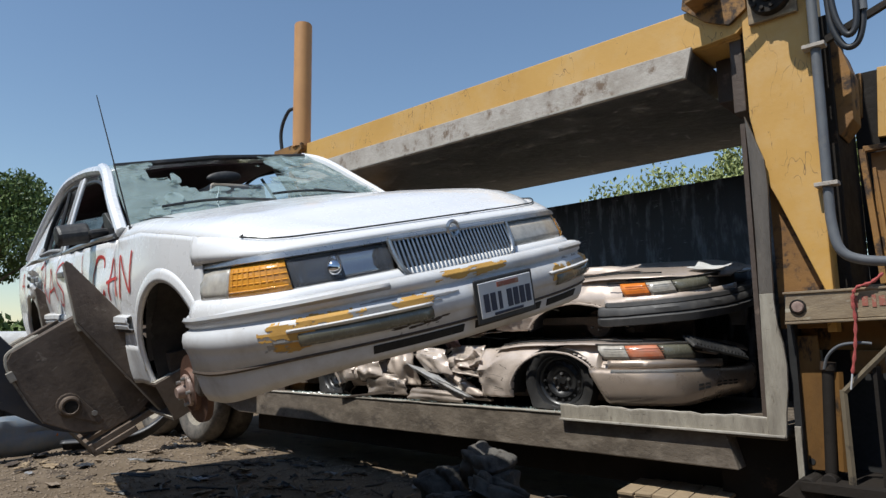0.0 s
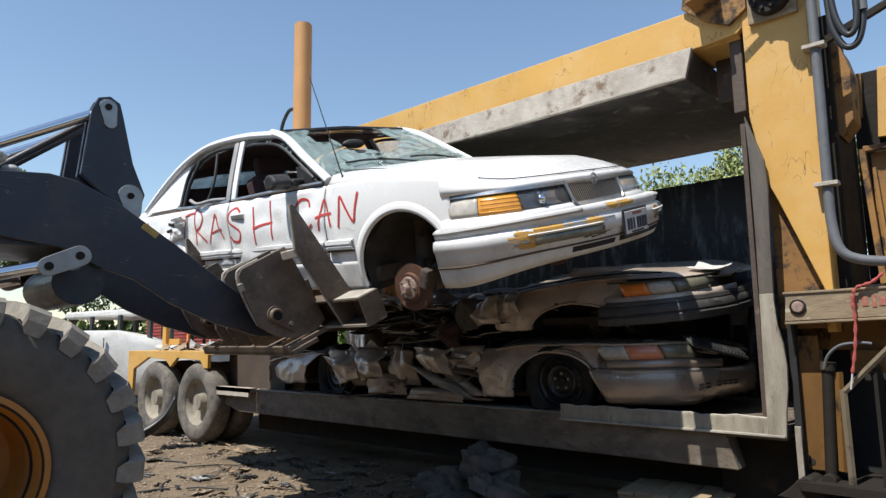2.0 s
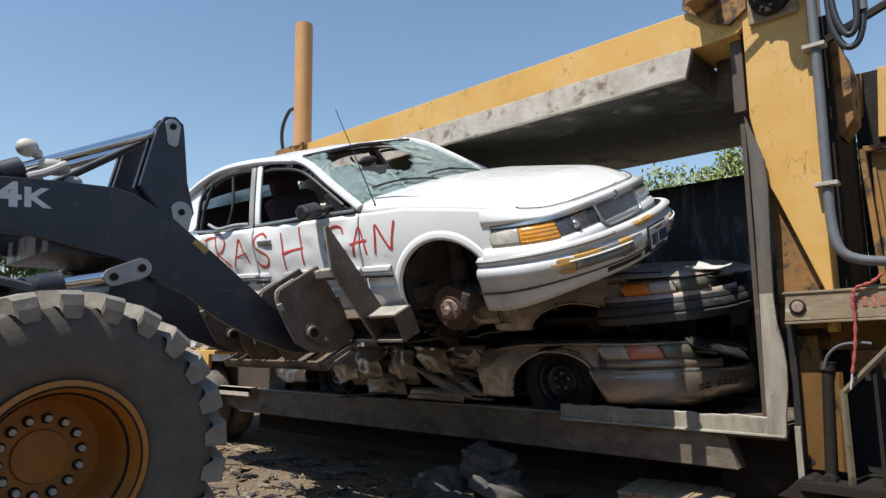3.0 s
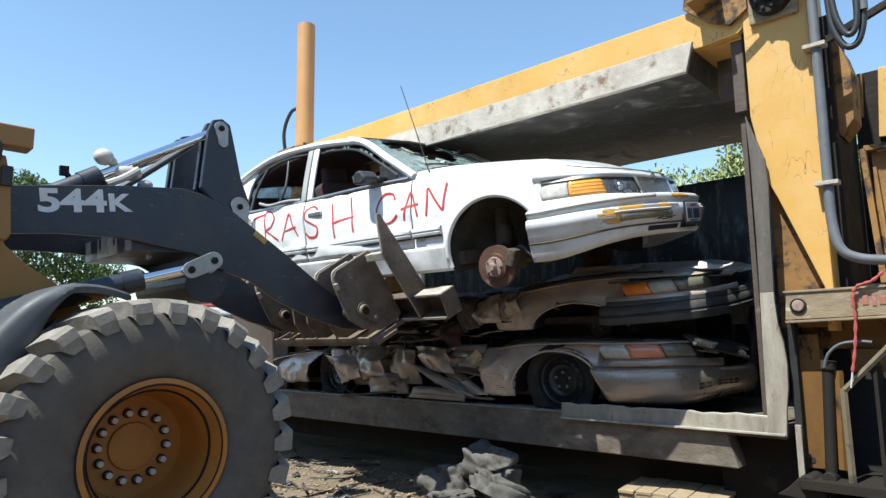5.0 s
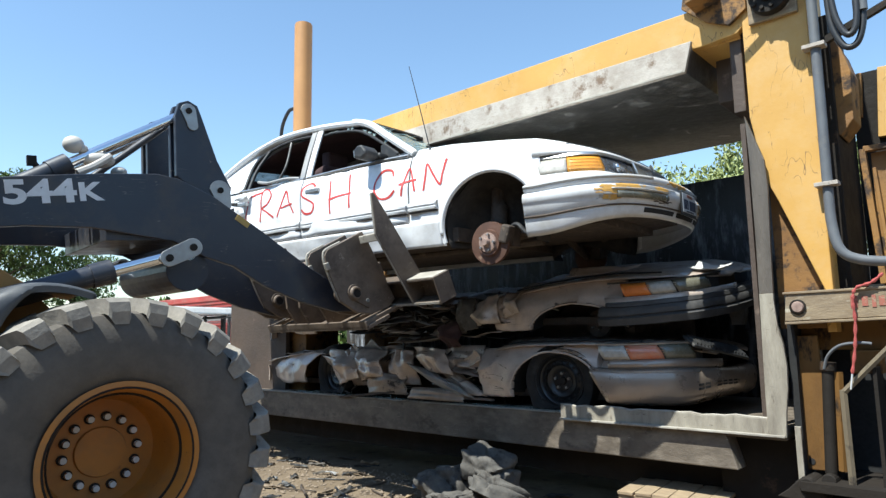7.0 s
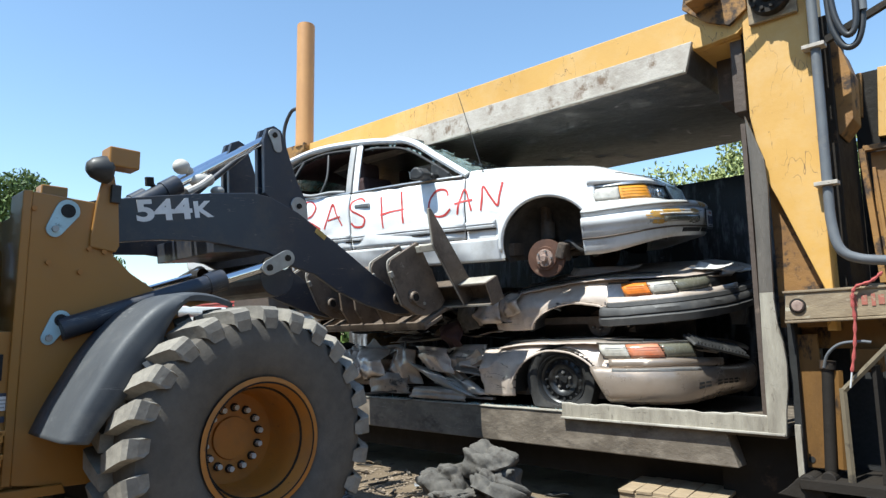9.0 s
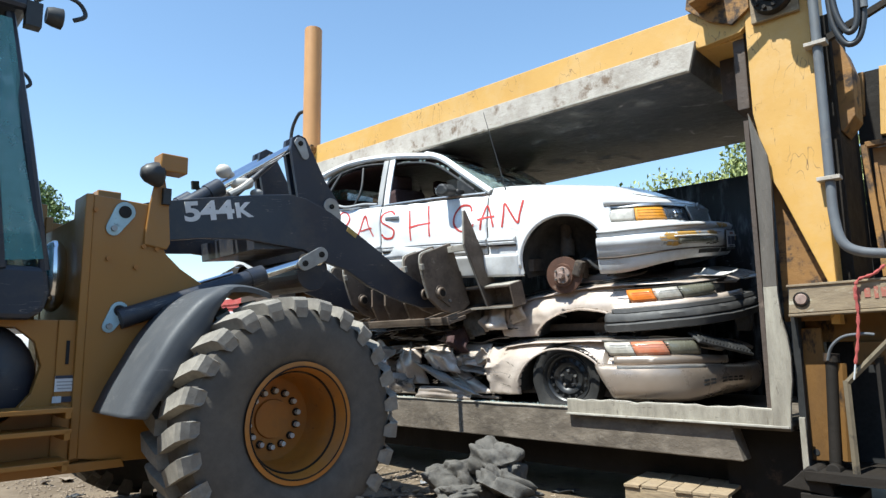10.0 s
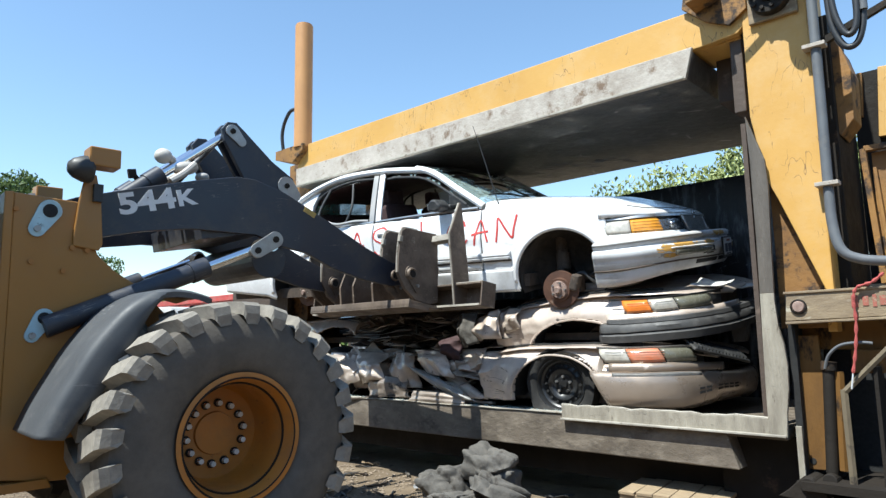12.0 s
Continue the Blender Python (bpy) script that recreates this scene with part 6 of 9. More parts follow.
def build_wreck(name, label, at, seed, paint, tops, arch, lenses, roll, low):
    """A flattened sedan: wing, lamps and bumper still read, doors and roof are torn away or pressed flat."""
    car = thing(name, label, "wrecked car", "stack of crushed cars", at=at)

    def warp(p):
        q = Vector(p)
        back = min(1.0, max(0.0, (-0.35 - q.x) / 0.5)) * (1.0 if q.x > -2.4 else 0.7)
        amt = 0.015 + 0.035 * back - 0.008 * min(1.0, max(0.0, (q.x - 0.3) / 0.3))
        h = noise.noise(q * 3.1 + Vector((seed, 0, seed)))
        h2 = noise.noise(q * 8.0 + Vector((0, seed, 0)))
        q.y += (abs(h) - 0.2) * amt * 2.0 + abs(h2) * amt * 0.8
        q.z += noise.noise(q * 2.4 + Vector((seed, 5, 0))) * amt * 1.2 + (abs(h2) - 0.2) * amt * 0.5
        q.x += h2 * amt * 0.6
        q.z += roll * (min(q.y, 0.3) + 0.9)
        return q

    ax, az, aw, ah = arch
    bot = 0.09 if low else 0.16

    def side(x0, x1, z_top, step=0.02, ns=26, hole=True, zlow=bot, wheel=ax):
        """Flank sheet with the wheel opening cut out and its rim drawn to the curve."""
        n = max(2, int((x1 - x0) / step))
        grid, faces, used = [], [], {}
        for i in range(n + 1):
            x = x0 + (x1 - x0) * i / n
            w = lerp_table(x, W_PLAN) - 0.02
            zt = z_top(x)
            for k in range(ns + 1):
                s = k / ns
                z = zlow + (zt - zlow) * s
                inward = 0.012 + 0.105 * max(0, (s - 0.55) / 0.45) ** 2.0 + 0.035 * max(0, (0.35 - s) / 0.35) ** 1.5
                grid.append(Vector((x, -(w - inward), z)))
        inside = lambda p: hole and ((p.x - wheel) / aw) ** 2 + (max(0, p.z - az) / ah) ** 2 < 1
        for i in range(n):
            for k in range(ns):
                q = (i * (ns + 1) + k, i * (ns + 1) + k + 1, (i + 1) * (ns + 1) + k + 1, (i + 1) * (ns + 1) + k)
                if sum(inside(grid[a]) for a in q) < 3:
                    faces.append(q)
        for a in {a for q in faces for a in q}:
            p = grid[a]
            if inside(p):
                u, v = (p.x - wheel) / aw, max(0.0, p.z - az) / ah
                d = math.hypot(u, v) or 1
                grid[a] = Vector((wheel + u / d * aw, p.y + 0.02, az + v / d * ah if p.z > az else p.z))
        for a in sorted({a for q in faces for a in q}):
            used[a] = len(used)
        return Mesh().add([grid[a] for a in used], [tuple(used[a] for a in q) for q in faces]).bend(warp)

    top = lambda x: lerp_table(x, tops)
    part("front_wing", side(-0.76, 0.53 if low else 0.47, lambda x: 0.428 if low and x > 0.40 else top(x) - 0.012), paint, car, "dented wing with a creased arch", smooth=True, thick=0.005, angle=24)
    part("front_wing", Mesh().sheet([[(-0.69 + 0.1 * i, 0.90, 0.1 + 0.1 * k) for k in range(5)] for i in range(11)]).bend(warp), paint, car, thick=0.005)
    lip = [(ax + aw * math.cos(a), -(lerp_table(ax + aw * math.cos(a), W_PLAN) - 0.02), az + ah * math.sin(a)) for a in [math.radians(14 + 152 * i / 24) for i in range(25)]]
    part("arch_lip", Mesh().tube([warp(p) for p in lip], 0.009, 7), paint, car, smooth=True)
    part("wheel_house", Mesh().sheet([[(ax + (aw + 0.02) * math.cos(math.pi * i / 14), yv, az + (ah + 0.01) * math.sin(math.pi * i / 14) + 0.02) for yv in (-0.88, -0.62, -0.35)] for i in range(15)]).bend(warp), BLACK_PLASTIC, car, "black inner wheel arch liner", smooth=True)
    part("inner_wing", Mesh().box((0.1, -0.36, 0.28), (1.4, 0.04, 0.42)).box((0.45, -0.5, 0.30), (0.05, 0.5, 0.36)), UNDERBODY, car)
    rows = []
    for i in range(34):
        x = -0.60 + 1.70 * i / 33
        half = -nose_at(0)[0].y - 0.05
        for (xa, ya), (xb, yb) in zip(NOSE, NOSE[1:]):
            if xa <= x <= xb:
                half = -(ya + (yb - ya) * (x - xa) / (xb - xa)) - 0.04
        rows.append([(x, half * u, top(x) - 0.02 * abs(u) ** 4 + 0.05 * (1 - u * u) * (1 - i / 40) - 0.05 * max(0, (i - 26) / 7) ** 2) for u in [-1 + k / 14 for k in range(29)]])
    part("bonnet", Mesh().sheet(rows).bend(warp), paint, car, "buckled bonnet", smooth=True, thick=0.007, angle=26)
    seam = [warp((x, -0.80 + 0.06 * max(0, x), top(x) + 0.012)) for x in [-0.58 + 0.1 * i for i in range(14)]]
    part("bonnet_gap", Mesh().tube(seam, 0.007, 5), DARK_HOLE, car)
    # bumper, panel under the lamps, lamps
    z_lens, h_lens, zb0, zb1 = lenses[0]
    prof = [(-0.02, zb1 + 0.012), (0.012, zb1), (0.026, zb1 - 0.03), (0.034, zb1 - 0.09), (0.03, zb0 + 0.09), (0.012, zb0 + 0.03), (-0.05, zb0)]
    if low:
        def sweep(p):
            """The lower edge rises towards the middle of the nose."""
            q = Vector(p)
            q.z += 0.08 * min(1.0, max(0.0, (q.x - 0.98) / 0.17)) ** 1.3 * max(0.0, (zb1 - q.z) / (zb1 - zb0))
            return warp(q)
        bp = part("bumper", nose_sheet(prof, 0.07, 2.75, sweep, slant=-0.6), CHAMPAGNE_BUMPER, car, "scuffed champagne bumper", smooth=True, thick=0.008, angle=50)
        part("bumper_trim", nose_sheet([(0.014, zb1 + 0.004), (0.026, zb1 - 0.006), (0.026, zb1 - 0.018), (0.02, zb1 - 0.024)], 0.26, 0.92, warp), BARE_STEEL, bp, "dull bright bumper strip", smooth=True, thick=0.004)
        for r in range(2):
            for d in (0.88, 0.945, 1.07, 1.14, 1.21, 1.28):
                part("bumper_slot", nose_sheet([(0.036, zb0 + 0.105 + 0.034 * r), (0.036, zb0 + 0.087 + 0.034 * r)], d, d + 0.05, sweep), DARK_HOLE, bp, thick=0.004)
    else:
        bp = part("bumper", nose_sheet([(-0.05, zb1), (0.03, zb1), (0.045, zb1 - 0.02), (0.045, zb1 - 0.05), (0.03, zb1 - 0.06), (0.05, zb0 + 0.055), (0.04, zb0 + 0.01), (0.0, zb0)], -0.03, 2.75, warp), BUMPER_RUBBER, car, "torn dark rubber bumper", smooth=True, thick=0.012, angle=35)
        part("bumper_step", nose_sheet([(-0.06, zb1 + 0.045), (0.03, zb1 + 0.035), (0.035, zb1 + 0.012), (-0.02, zb1 + 0.006)], 0.06, 2.0, warp), BUMPER_RUBBER, bp, smooth=True, thick=0.008, angle=35)
        part("bumper_flap", folded([warp(p) for p in ((1.10, -0.42, zb0 + 0.03), (1.17, -0.18, zb0 + 0.03), (1.16, -0.2, zb0 - 0.13), (1.10, -0.36, zb0 - 0.10))], 5, 0.05), BUMPER_RUBBER, bp, thick=0.01)
    part("lamp_panel", nose_sheet([(-0.01, zb1 + 0.006), (0.004, zb1 + 0.03), (0.0, z_lens - 0.004)], 0.23 if low else 0.04, 1.2, warp), CHAMPAGNE_BUMPER if low else paint, car, smooth=True, thick=0.006)
    part("lamp_housing", nose_sheet([(-0.025, z_lens - 0.01), (-0.03, z_lens + h_lens + 0.008)], lenses[1][0] - 0.03, 1.0, warp), BLACK_PLASTIC, car, thick=0.006)
    for d0, d1, mt, nm, lb in lenses[1:]:
        lens = part(nm, nose_sheet([(0.0, z_lens), (0.012, z_lens + h_lens * 0.3), (0.010, z_lens + h_lens * 0.7), (-0.014, z_lens + h_lens)], d0, d1, warp, slant=-0.5), mt, car, lb, smooth=True, thick=0.006)
        if nm != "headlamp":
            for k in range(4):
                z = z_lens + h_lens * (0.2 + 0.18 * k)
                part("lens_rib", nose_sheet([(0.0145, z), (0.0145, z + 0.003)], d0 + 0.01, d1 - 0.01, warp, slant=-0.5), mt, lens, thick=0.003)
    part("lamp_frame", nose_sheet([(-0.01, z_lens + h_lens), (-0.004, z_lens + h_lens + 0.012)], 0.13 if low else 0.06, 1.0, warp), BARE_STEEL if low else BLACK_PLASTIC, car, thick=0.006)
    part("floor_pan", Mesh().box((-1.75, 0.05, bot + 0.03), (5.1, 1.45, 0.06)).box((0.2, 0, bot + 0.16), (1.4, 0.8, 0.24)).bend(lambda p: p + Vector((0, 0, roll * (min(p.y, 0.3) + 0.9)))), UNDERBODY, car)
    # pressed roof and rear end
    rows = [[(-0.62 - 3.6 * i / 44, -0.80 + 1.6 * k / 20, min(top(-0.65), 0.46) - (0.0 if low else 0.04) + 0.05 * noise.noise(Vector((i * 0.35, k * 0.45, seed))) - 0.10 * math.exp(-((k - 1) / 2.0) ** 2) * abs(noise.noise(Vector((i * 0.3, 2, seed))))) for k in range(21)] for i in range(45)]
    part("crushed_roof", Mesh().sheet(rows).bend(warp), GRIMY_SHEET, car, "flattened crumpled roof", thick=0.006)
    part("rear_quarter", side(-4.25, -2.66, lambda x: lerp_table(x, [(-4.3, 0.34), (-4.0, 0.42), (-3.2, 0.46), (-2.6, 0.40)]), wheel=-2.98), paint, car, "creased rear quarter panel", smooth=True, thick=0.005, angle=24)
    part("rear_quarter", Mesh().sheet([[(-4.25 + 0.15 * i, 0.88, 0.1 + 0.09 * k) for k in range(4)] for i in range(24)]).bend(warp), paint, car, thick=0.005)
    part("boot_lid", Mesh().sheet([[(-4.25 + 0.1 * i, -0.84 + 0.14 * k, lerp_table(-4.25 + 0.1 * i, [(-4.3, 0.34), (-4.0, 0.42), (-3.2, 0.46)]) - 0.01) for k in range(13)] for i in range(13)]).bend(warp), paint, car, "crushed boot lid", smooth=True, thick=0.006, angle=24)
    part("rear_bumper", Mesh().sheet([[(-4.30 + 0.05 * abs(u) ** 3, 0.86 * u, 0.12 + 0.06 * k) for k in range(4)] for u in [-1 + i / 8 for i in range(17)]]).bend(warp), paint, car, thick=0.01)
    rng = random.Random(int(seed * 10))
    for k in range(30):
        c = Vector((rng.uniform(-2.6, -0.75), rng.uniform(-0.80, -0.35), rng.uniform(bot + 0.06, bot + 0.34)))
        w, h = rng.uniform(0.12, 0.42), rng.uniform(0.04, 0.13)
        m = pose(0, 0, 0, rng.uniform(-40, 40), rng.uniform(-30, 30), rng.uniform(-35, 35)).to_3x3()
        cs = [c + m @ Vector((sx * w / 2, 0, sz * h / 2)) for sx, sz in ((-1, -0.6), (1, -1), (0.8, 1), (-1, 0.7))]
        part("torn_sheet", folded(cs, k + int(seed), rng.uniform(0.05, 0.12), 10, 6), rng.choice((GRIMY_SHEET, GRIMY_SHEET, UNDERBODY, UNDERBODY, BLACK_PLASTIC, INTERIOR)), car, thick=0.004)
    for k in range(26):
        a = Vector((rng.uniform(-2.7, -0.6), rng.uniform(-0.86, -0.5), rng.uniform(bot, bot + 0.36)))
        pts = [a + Vector((rng.uniform(-0.5, 0.5) * q, rng.uniform(-0.06, 0.06) * q, rng.uniform(-0.16, 0.10) * q)) for q in (0, 0.4, 0.7, 1)]
        part("bent_bar", Mesh().tube(smooth_path(pts, 4), rng.uniform(0.005, 0.014), 6), rng.choice((UNDERBODY, UNDERBODY, BARE_STEEL, BLACK_PLASTIC)), car)
    return car


white_car = build_white_car()
white_car.scale = (1.025, 1.025, 1.025)
low_car = build_wreck("crushed_champagne_sedan", "crushed champagne sedan with flat tyres on the bed", pose(-2.94, 5.47, 0.70, 0, 0, -1.0), 3.0, CHAMPAGNE,
                      [(-4.3, 0.40), (-0.69, 0.52), (-0.3, 0.545), (0.1, 0.555), (0.4, 0.55), (0.8, 0.545), (1.1, 0.52)], (0.02, 0.10, 0.44, 0.382),
                      [(0.425, 0.105, 0.085, 0.345), (0.20, 0.405, LENS_CLEAR, "corner_lens", "cracked clear corner lens"), (0.41, 0.645, FADED_LENS, "turn_lens", "faded orange turn lens"), (0.655, 0.90, LENS_OLIVE, "headlamp", "dusty headlamp")], 0.0, True)
mid_car = build_wreck("crushed_tan_sedan", "crushed tan sedan lying on another wreck", pose(-2.86, 5.60, 1.20, 0, 0, 1.0), 8.0, CHAMPAGNE_DARK,
                      [(-4.3, 0.36), (-0.69, 0.47), (-0.4, 0.50), (0.0, 0.55), (0.4, 0.55), (0.8, 0.54), (1.1, 0.52)], (0.02, 0.12, 0.42, 0.245),
                      [(0.40, 0.095, 0.185, 0.32), (0.215, 0.415, ORANGE_LENS, "turn_lens", "orange turn lens"), (0.42, 0.60, LENS_CLEAR, "corner_lens", "clear lens"), (0.61, 0.88, LENS_OLIVE, "headlamp", "dusty olive headlamp")], 0.16, False)


def wreck_details():
    # torn skins that hang out of the lower wreck's open side
    for k, (cs, mt, dp) in enumerate((
            (((-0.88, -0.70, 0.50), (-1.02, -0.60, 0.46), (-1.12, -0.62, 0.44), (-0.98, -0.62, 0.52)), CHAMPAGNE, 0.05),
            (((-1.75, -0.62, 0.44), (-1.3, -0.72, 0.36), (-0.72, -0.87, 0.09), (-0.99, -0.87, 0.08)), CHAMPAGNE, 0.10), (((-1.49, -0.67, 0.51), (-0.82, -0.82, 0.55), (-0.73, -0.87, 0.32), (-1.19, -0.82, 0.31)), CHAMPAGNE, 0.16), (((-2.35, -0.72, 0.51), (-1.95, -0.72, 0.54), (-2.03, -0.72, 0.16), (-2.2, -0.72, 0.24)), GRIMY_SHEET, 0.14), (((-3.12, -0.82, 0.42), (-1.9, -0.82, 0.37), (-1.95, -0.82, 0.18), (-2.69, -0.82, 0.08)), CHAMPAGNE_DARK, 0.18))):
        part("torn_door_skin", folded(cs, 40 + k, dp, 20, 14), mt, low_car, "torn and folded door skin", smooth=True, angle=18, thick=0.004)
    rng = random.Random(77)
    for k in range(10):
        c = Vector((rng.uniform(-2.55, -0.8), rng.uniform(-0.90, -0.74), rng.uniform(0.08, 0.46)))
        w, h = rng.uniform(0.20, 0.46), rng.uniform(0.10, 0.22)
        m = pose(0, 0, 0, rng.uniform(-50, 20), rng.uniform(-35, 35), rng.uniform(-30, 30)).to_3x3()
        cs = [c + m @ Vector((sx * w / 2, 0, sz * h / 2)) for sx, sz in ((-1, -0.4), (1, -1), (0.7, 1), (-1, 0.9))]
        part("torn_sheet", folded(cs, 300 + k, rng.uniform(0.06, 0.14), 12, 8), rng.choice((CHAMPAGNE, CHAMPAGNE_DARK, GRIMY_SHEET, GRIMY_SHEET, IVORY)), low_car, smooth=True, angle=18, thick=0.003)
    # pale crushed skins further back, and a wide creased sheet along the sill
    for k, (cs, mt, dp) in enumerate((
            (((-2.95, -0.90, 0.50), (-2.45, -0.92, 0.47), (-2.38, -0.95, 0.20), (-2.80, -0.95, 0.10)), CHAMPAGNE, 0.20),
            (((-2.55, -0.88, 0.52), (-2.10, -0.86, 0.50), (-2.0, -0.93, 0.22), (-2.40, -0.95, 0.18)), CHAMPAGNE, 0.22),
            (((-2.30, -0.90, 0.26), (-1.75, -0.88, 0.24), (-1.70, -0.92, 0.06), (-2.25, -0.94, 0.05)), GRIMY_SHEET, 0.10),
            (((-2.05, -0.84, 0.50), (-1.70, -0.82, 0.48), (-1.62, -0.88, 0.16), (-1.95, -0.90, 0.14)), CHAMPAGNE_DARK, 0.18),
            (((-1.66, -0.86, 0.52), (-1.22, -0.88, 0.50), (-1.10, -0.90, 0.26), (-1.45, -0.92, 0.30)), CHAMPAGNE, 0.14),
            (((-1.72, -0.88, 0.36), (-1.40, -0.90, 0.30), (-0.80, -0.94, 0.07), (-1.15, -0.95, 0.10)), GREY_CLAD, 0.10),
            (((-1.60, -0.93, 0.13), (-0.95, -0.94, 0.12), (-0.95, -0.95, 0.03), (-1.65, -0.95, 0.03)), GRIMY_SHEET, 0.05))):
        part("torn_door_skin", folded(cs, 140 + k, dp, 26, 18), mt, low_car, "torn and folded door skin", smooth=True, angle=16, thick=0.004)
    for k in range(26):
        # layered strips of the pressed cabin above
        x, z = rng.uniform(-2.7, -0.75), rng.uniform(0.06, 0.42)
        L, h = rng.uniform(0.35, 0.95), rng.uniform(0.05, 0.13)
        a = rng.uniform(-0.16, 0.16)
        y = -0.80 + rng.uniform(-0.12, 0.08) + 0.25 * max(0.0, z - 0.3)
        cs = [Vector((x - L / 2, y, z - a * L / 2)), Vector((x + L / 2, y - 0.05, z + a * L / 2)), Vector((x + L / 2, y + 0.22, z + a * L / 2 + h)), Vector((x - L / 2, y + 0.2, z - a * L / 2 + h))]
        part("crushed_layer", folded(cs, 500 + k, rng.uniform(0.05, 0.12), 18, 7), rng.choice((GRIMY_SHEET, UNDERBODY, UNDERBODY, CHAMPAGNE_DARK, BLACK_PLASTIC, GREY_CLAD)), mid_car, smooth=True, angle=18, thick=0.004)
    for k, cs in enumerate((((-1.22, -0.93, 0.44), (-0.98, -0.95, 0.46), (-0.94, -0.97, 0.18), (-1.12, -0.96, 0.14)), ((-1.42, -0.94, 0.20), (-1.18, -0.97, 0.26), (-1.14, -0.97, 0.02), (-1.34, -0.96, 0.0)), ((-1.02, -0.95, 0.40), (-0.72, -0.97, 0.48), (-0.66, -0.97, 0.22), (-0.96, -0.97, 0.20)))):
        part("hanging_trim", folded(cs, 620 + k, 0.14, 16, 14), (SEAT_CLOTH, INTERIOR, CHAMPAGNE_DARK)[k], mid_car, "crumpled trim hanging from the cabin", smooth=True, angle=30, thick=0.006)
    part("seat_belt", Mesh().tube(smooth_path([(-1.8, -0.84, 0.56), (-1.79, -0.86, 0.45), (-1.81, -0.86, 0.30), (-1.86, -0.86, 0.16), (-1.95, -0.88, 0.04)], 6), 0.012, 6), BLACK_PLASTIC, low_car, "black hanging belt", smooth=True)
    for z in (0.05, 0.11):
        part("sill_rail", Mesh().box((-1.45, -0.84 + z * 0.6, z), (1.5, 0.05, 0.022)).bend(lambda p: crumple(p, 0.02, 3.0, z * 50)), GRIMY_SHEET, low_car, bevel=0.004)
    part("loose_strip", Mesh().box((-2.25, -0.93, 0.035), (0.75, 0.06, 0.02), pose(0, 0, 0, 0, -6, 8)), UNDERBODY, low_car, bevel=0.004)
    stamped_wheel(low_car, 0.0, -0.80, 0.232, 2.0)
    stamped_wheel(low_car, -2.98, -0.80, 0.232, 7.0, turn=-6)
    # black slatted grille hanging down over the lower bumper
    g = part("grille", Mesh().box((0, 0, 0), (0.50, 0.16, 0.02)).bend(lambda p: GRILLE_AT @ p), BLACK_PLASTIC, low_car, "broken black slatted grille", bevel=0.006)
    for i in range(15):
        part("grille_bar", Mesh().box((-0.22 + 0.031 * i, 0, 0.018), (0.008, 0.14, 0.02)).bend(lambda p: GRILLE_AT @ p), BLACK_PLASTIC, g)
    # hub and crumpled edge of the upper wreck
    hub = part("brake_hub", Mesh().lathe([(0.0, -0.03), (0.035, -0.03), (0.04, 0.0), (0.11, 0.0), (0.12, 0.02), (0.12, 0.05)], 30, "y", (0.10, -0.62, 0.20)), UNDERBODY, mid_car, "dark hub in the empty arch", smooth=True)
    for k in range(5):
        a = k * math.tau / 5
        part("wheel_stud", Mesh().cyl((0.10 + 0.055 * math.cos(a), -0.66, 0.20 + 0.055 * math.sin(a)), (0.10 + 0.055 * math.cos(a), -0.62, 0.20 + 0.055 * math.sin(a)), 0.007, n=6), BARE_STEEL, hub)
    for k, cs in enumerate((((-0.72, -0.90, 0.46), (-0.50, -0.93, 0.50), (-0.46, -0.95, 0.30), (-0.70, -0.95, 0.24)), ((-1.10, -0.85, 0.40), (-0.72, -0.88, 0.44), (-0.78, -0.88, 0.26), (-1.05, -0.82, 0.20)), ((-2.0, -0.70, 0.30), (-1.2, -0.74, 0.34), (-1.15, -0.74, 0.20), (-1.9, -0.70, 0.18)))):
        part("torn_wing_edge", folded(cs, 60 + k, 0.12, 16, 10), (CHAMPAGNE_DARK, GRIMY_SHEET, UNDERBODY)[k], mid_car, "torn folded sheet metal", smooth=True, angle=18, thick=0.004)
    part("torn_bonnet_strip", folded(((-0.1, -0.78, 0.60), (0.5, -0.72, 0.62), (0.5, -0.62, 0.66), (-0.1, -0.66, 0.65)), 71, 0.05, 18, 6), CHAMPAGNE, mid_car, "peeled bonnet edge", smooth=True, angle=18, thick=0.004)
    for k, (x, y) in enumerate(((1.02, -0.45), (0.88, -0.25), (1.08, -0.10))):
        part("torn_bonnet_patch", folded(((x - 0.16, y - 0.14, 0.585), (x + 0.12, y - 0.10, 0.58), (x + 0.10, y + 0.12, 0.63), (x - 0.14, y + 0.10, 0.64)), 80 + k, 0.05, 12, 8), (WHITE_METAL, CHAMPAGNE, WHITE_METAL)[k], mid_car, "torn pale bonnet piece", smooth=True, angle=18, thick=0.004)


GRILLE_AT = pose(1.13, -0.42, 0.50, 28, 12, 62)
wreck_details()


# ---------------------------------------------------------------- wheel loader
PIVOT = Vector((-0.82, 0.0, 1.97))       # boom hinge
FORK_PIN = Vector((1.737, 0.0, 1.36))     # carriage hinge when the boom is at rest
LEVER_PIN = Vector((0.965, 0.0, 2.195))
LIFT_LOW, LIFT_TOP = Vector((-0.80, 0.0, 1.40)), Vector((0.575, 0.0, 1.735))
TILT_BASE = Vector((-0.74, 0.0, 1.92))
WHEEL_R = 0.765


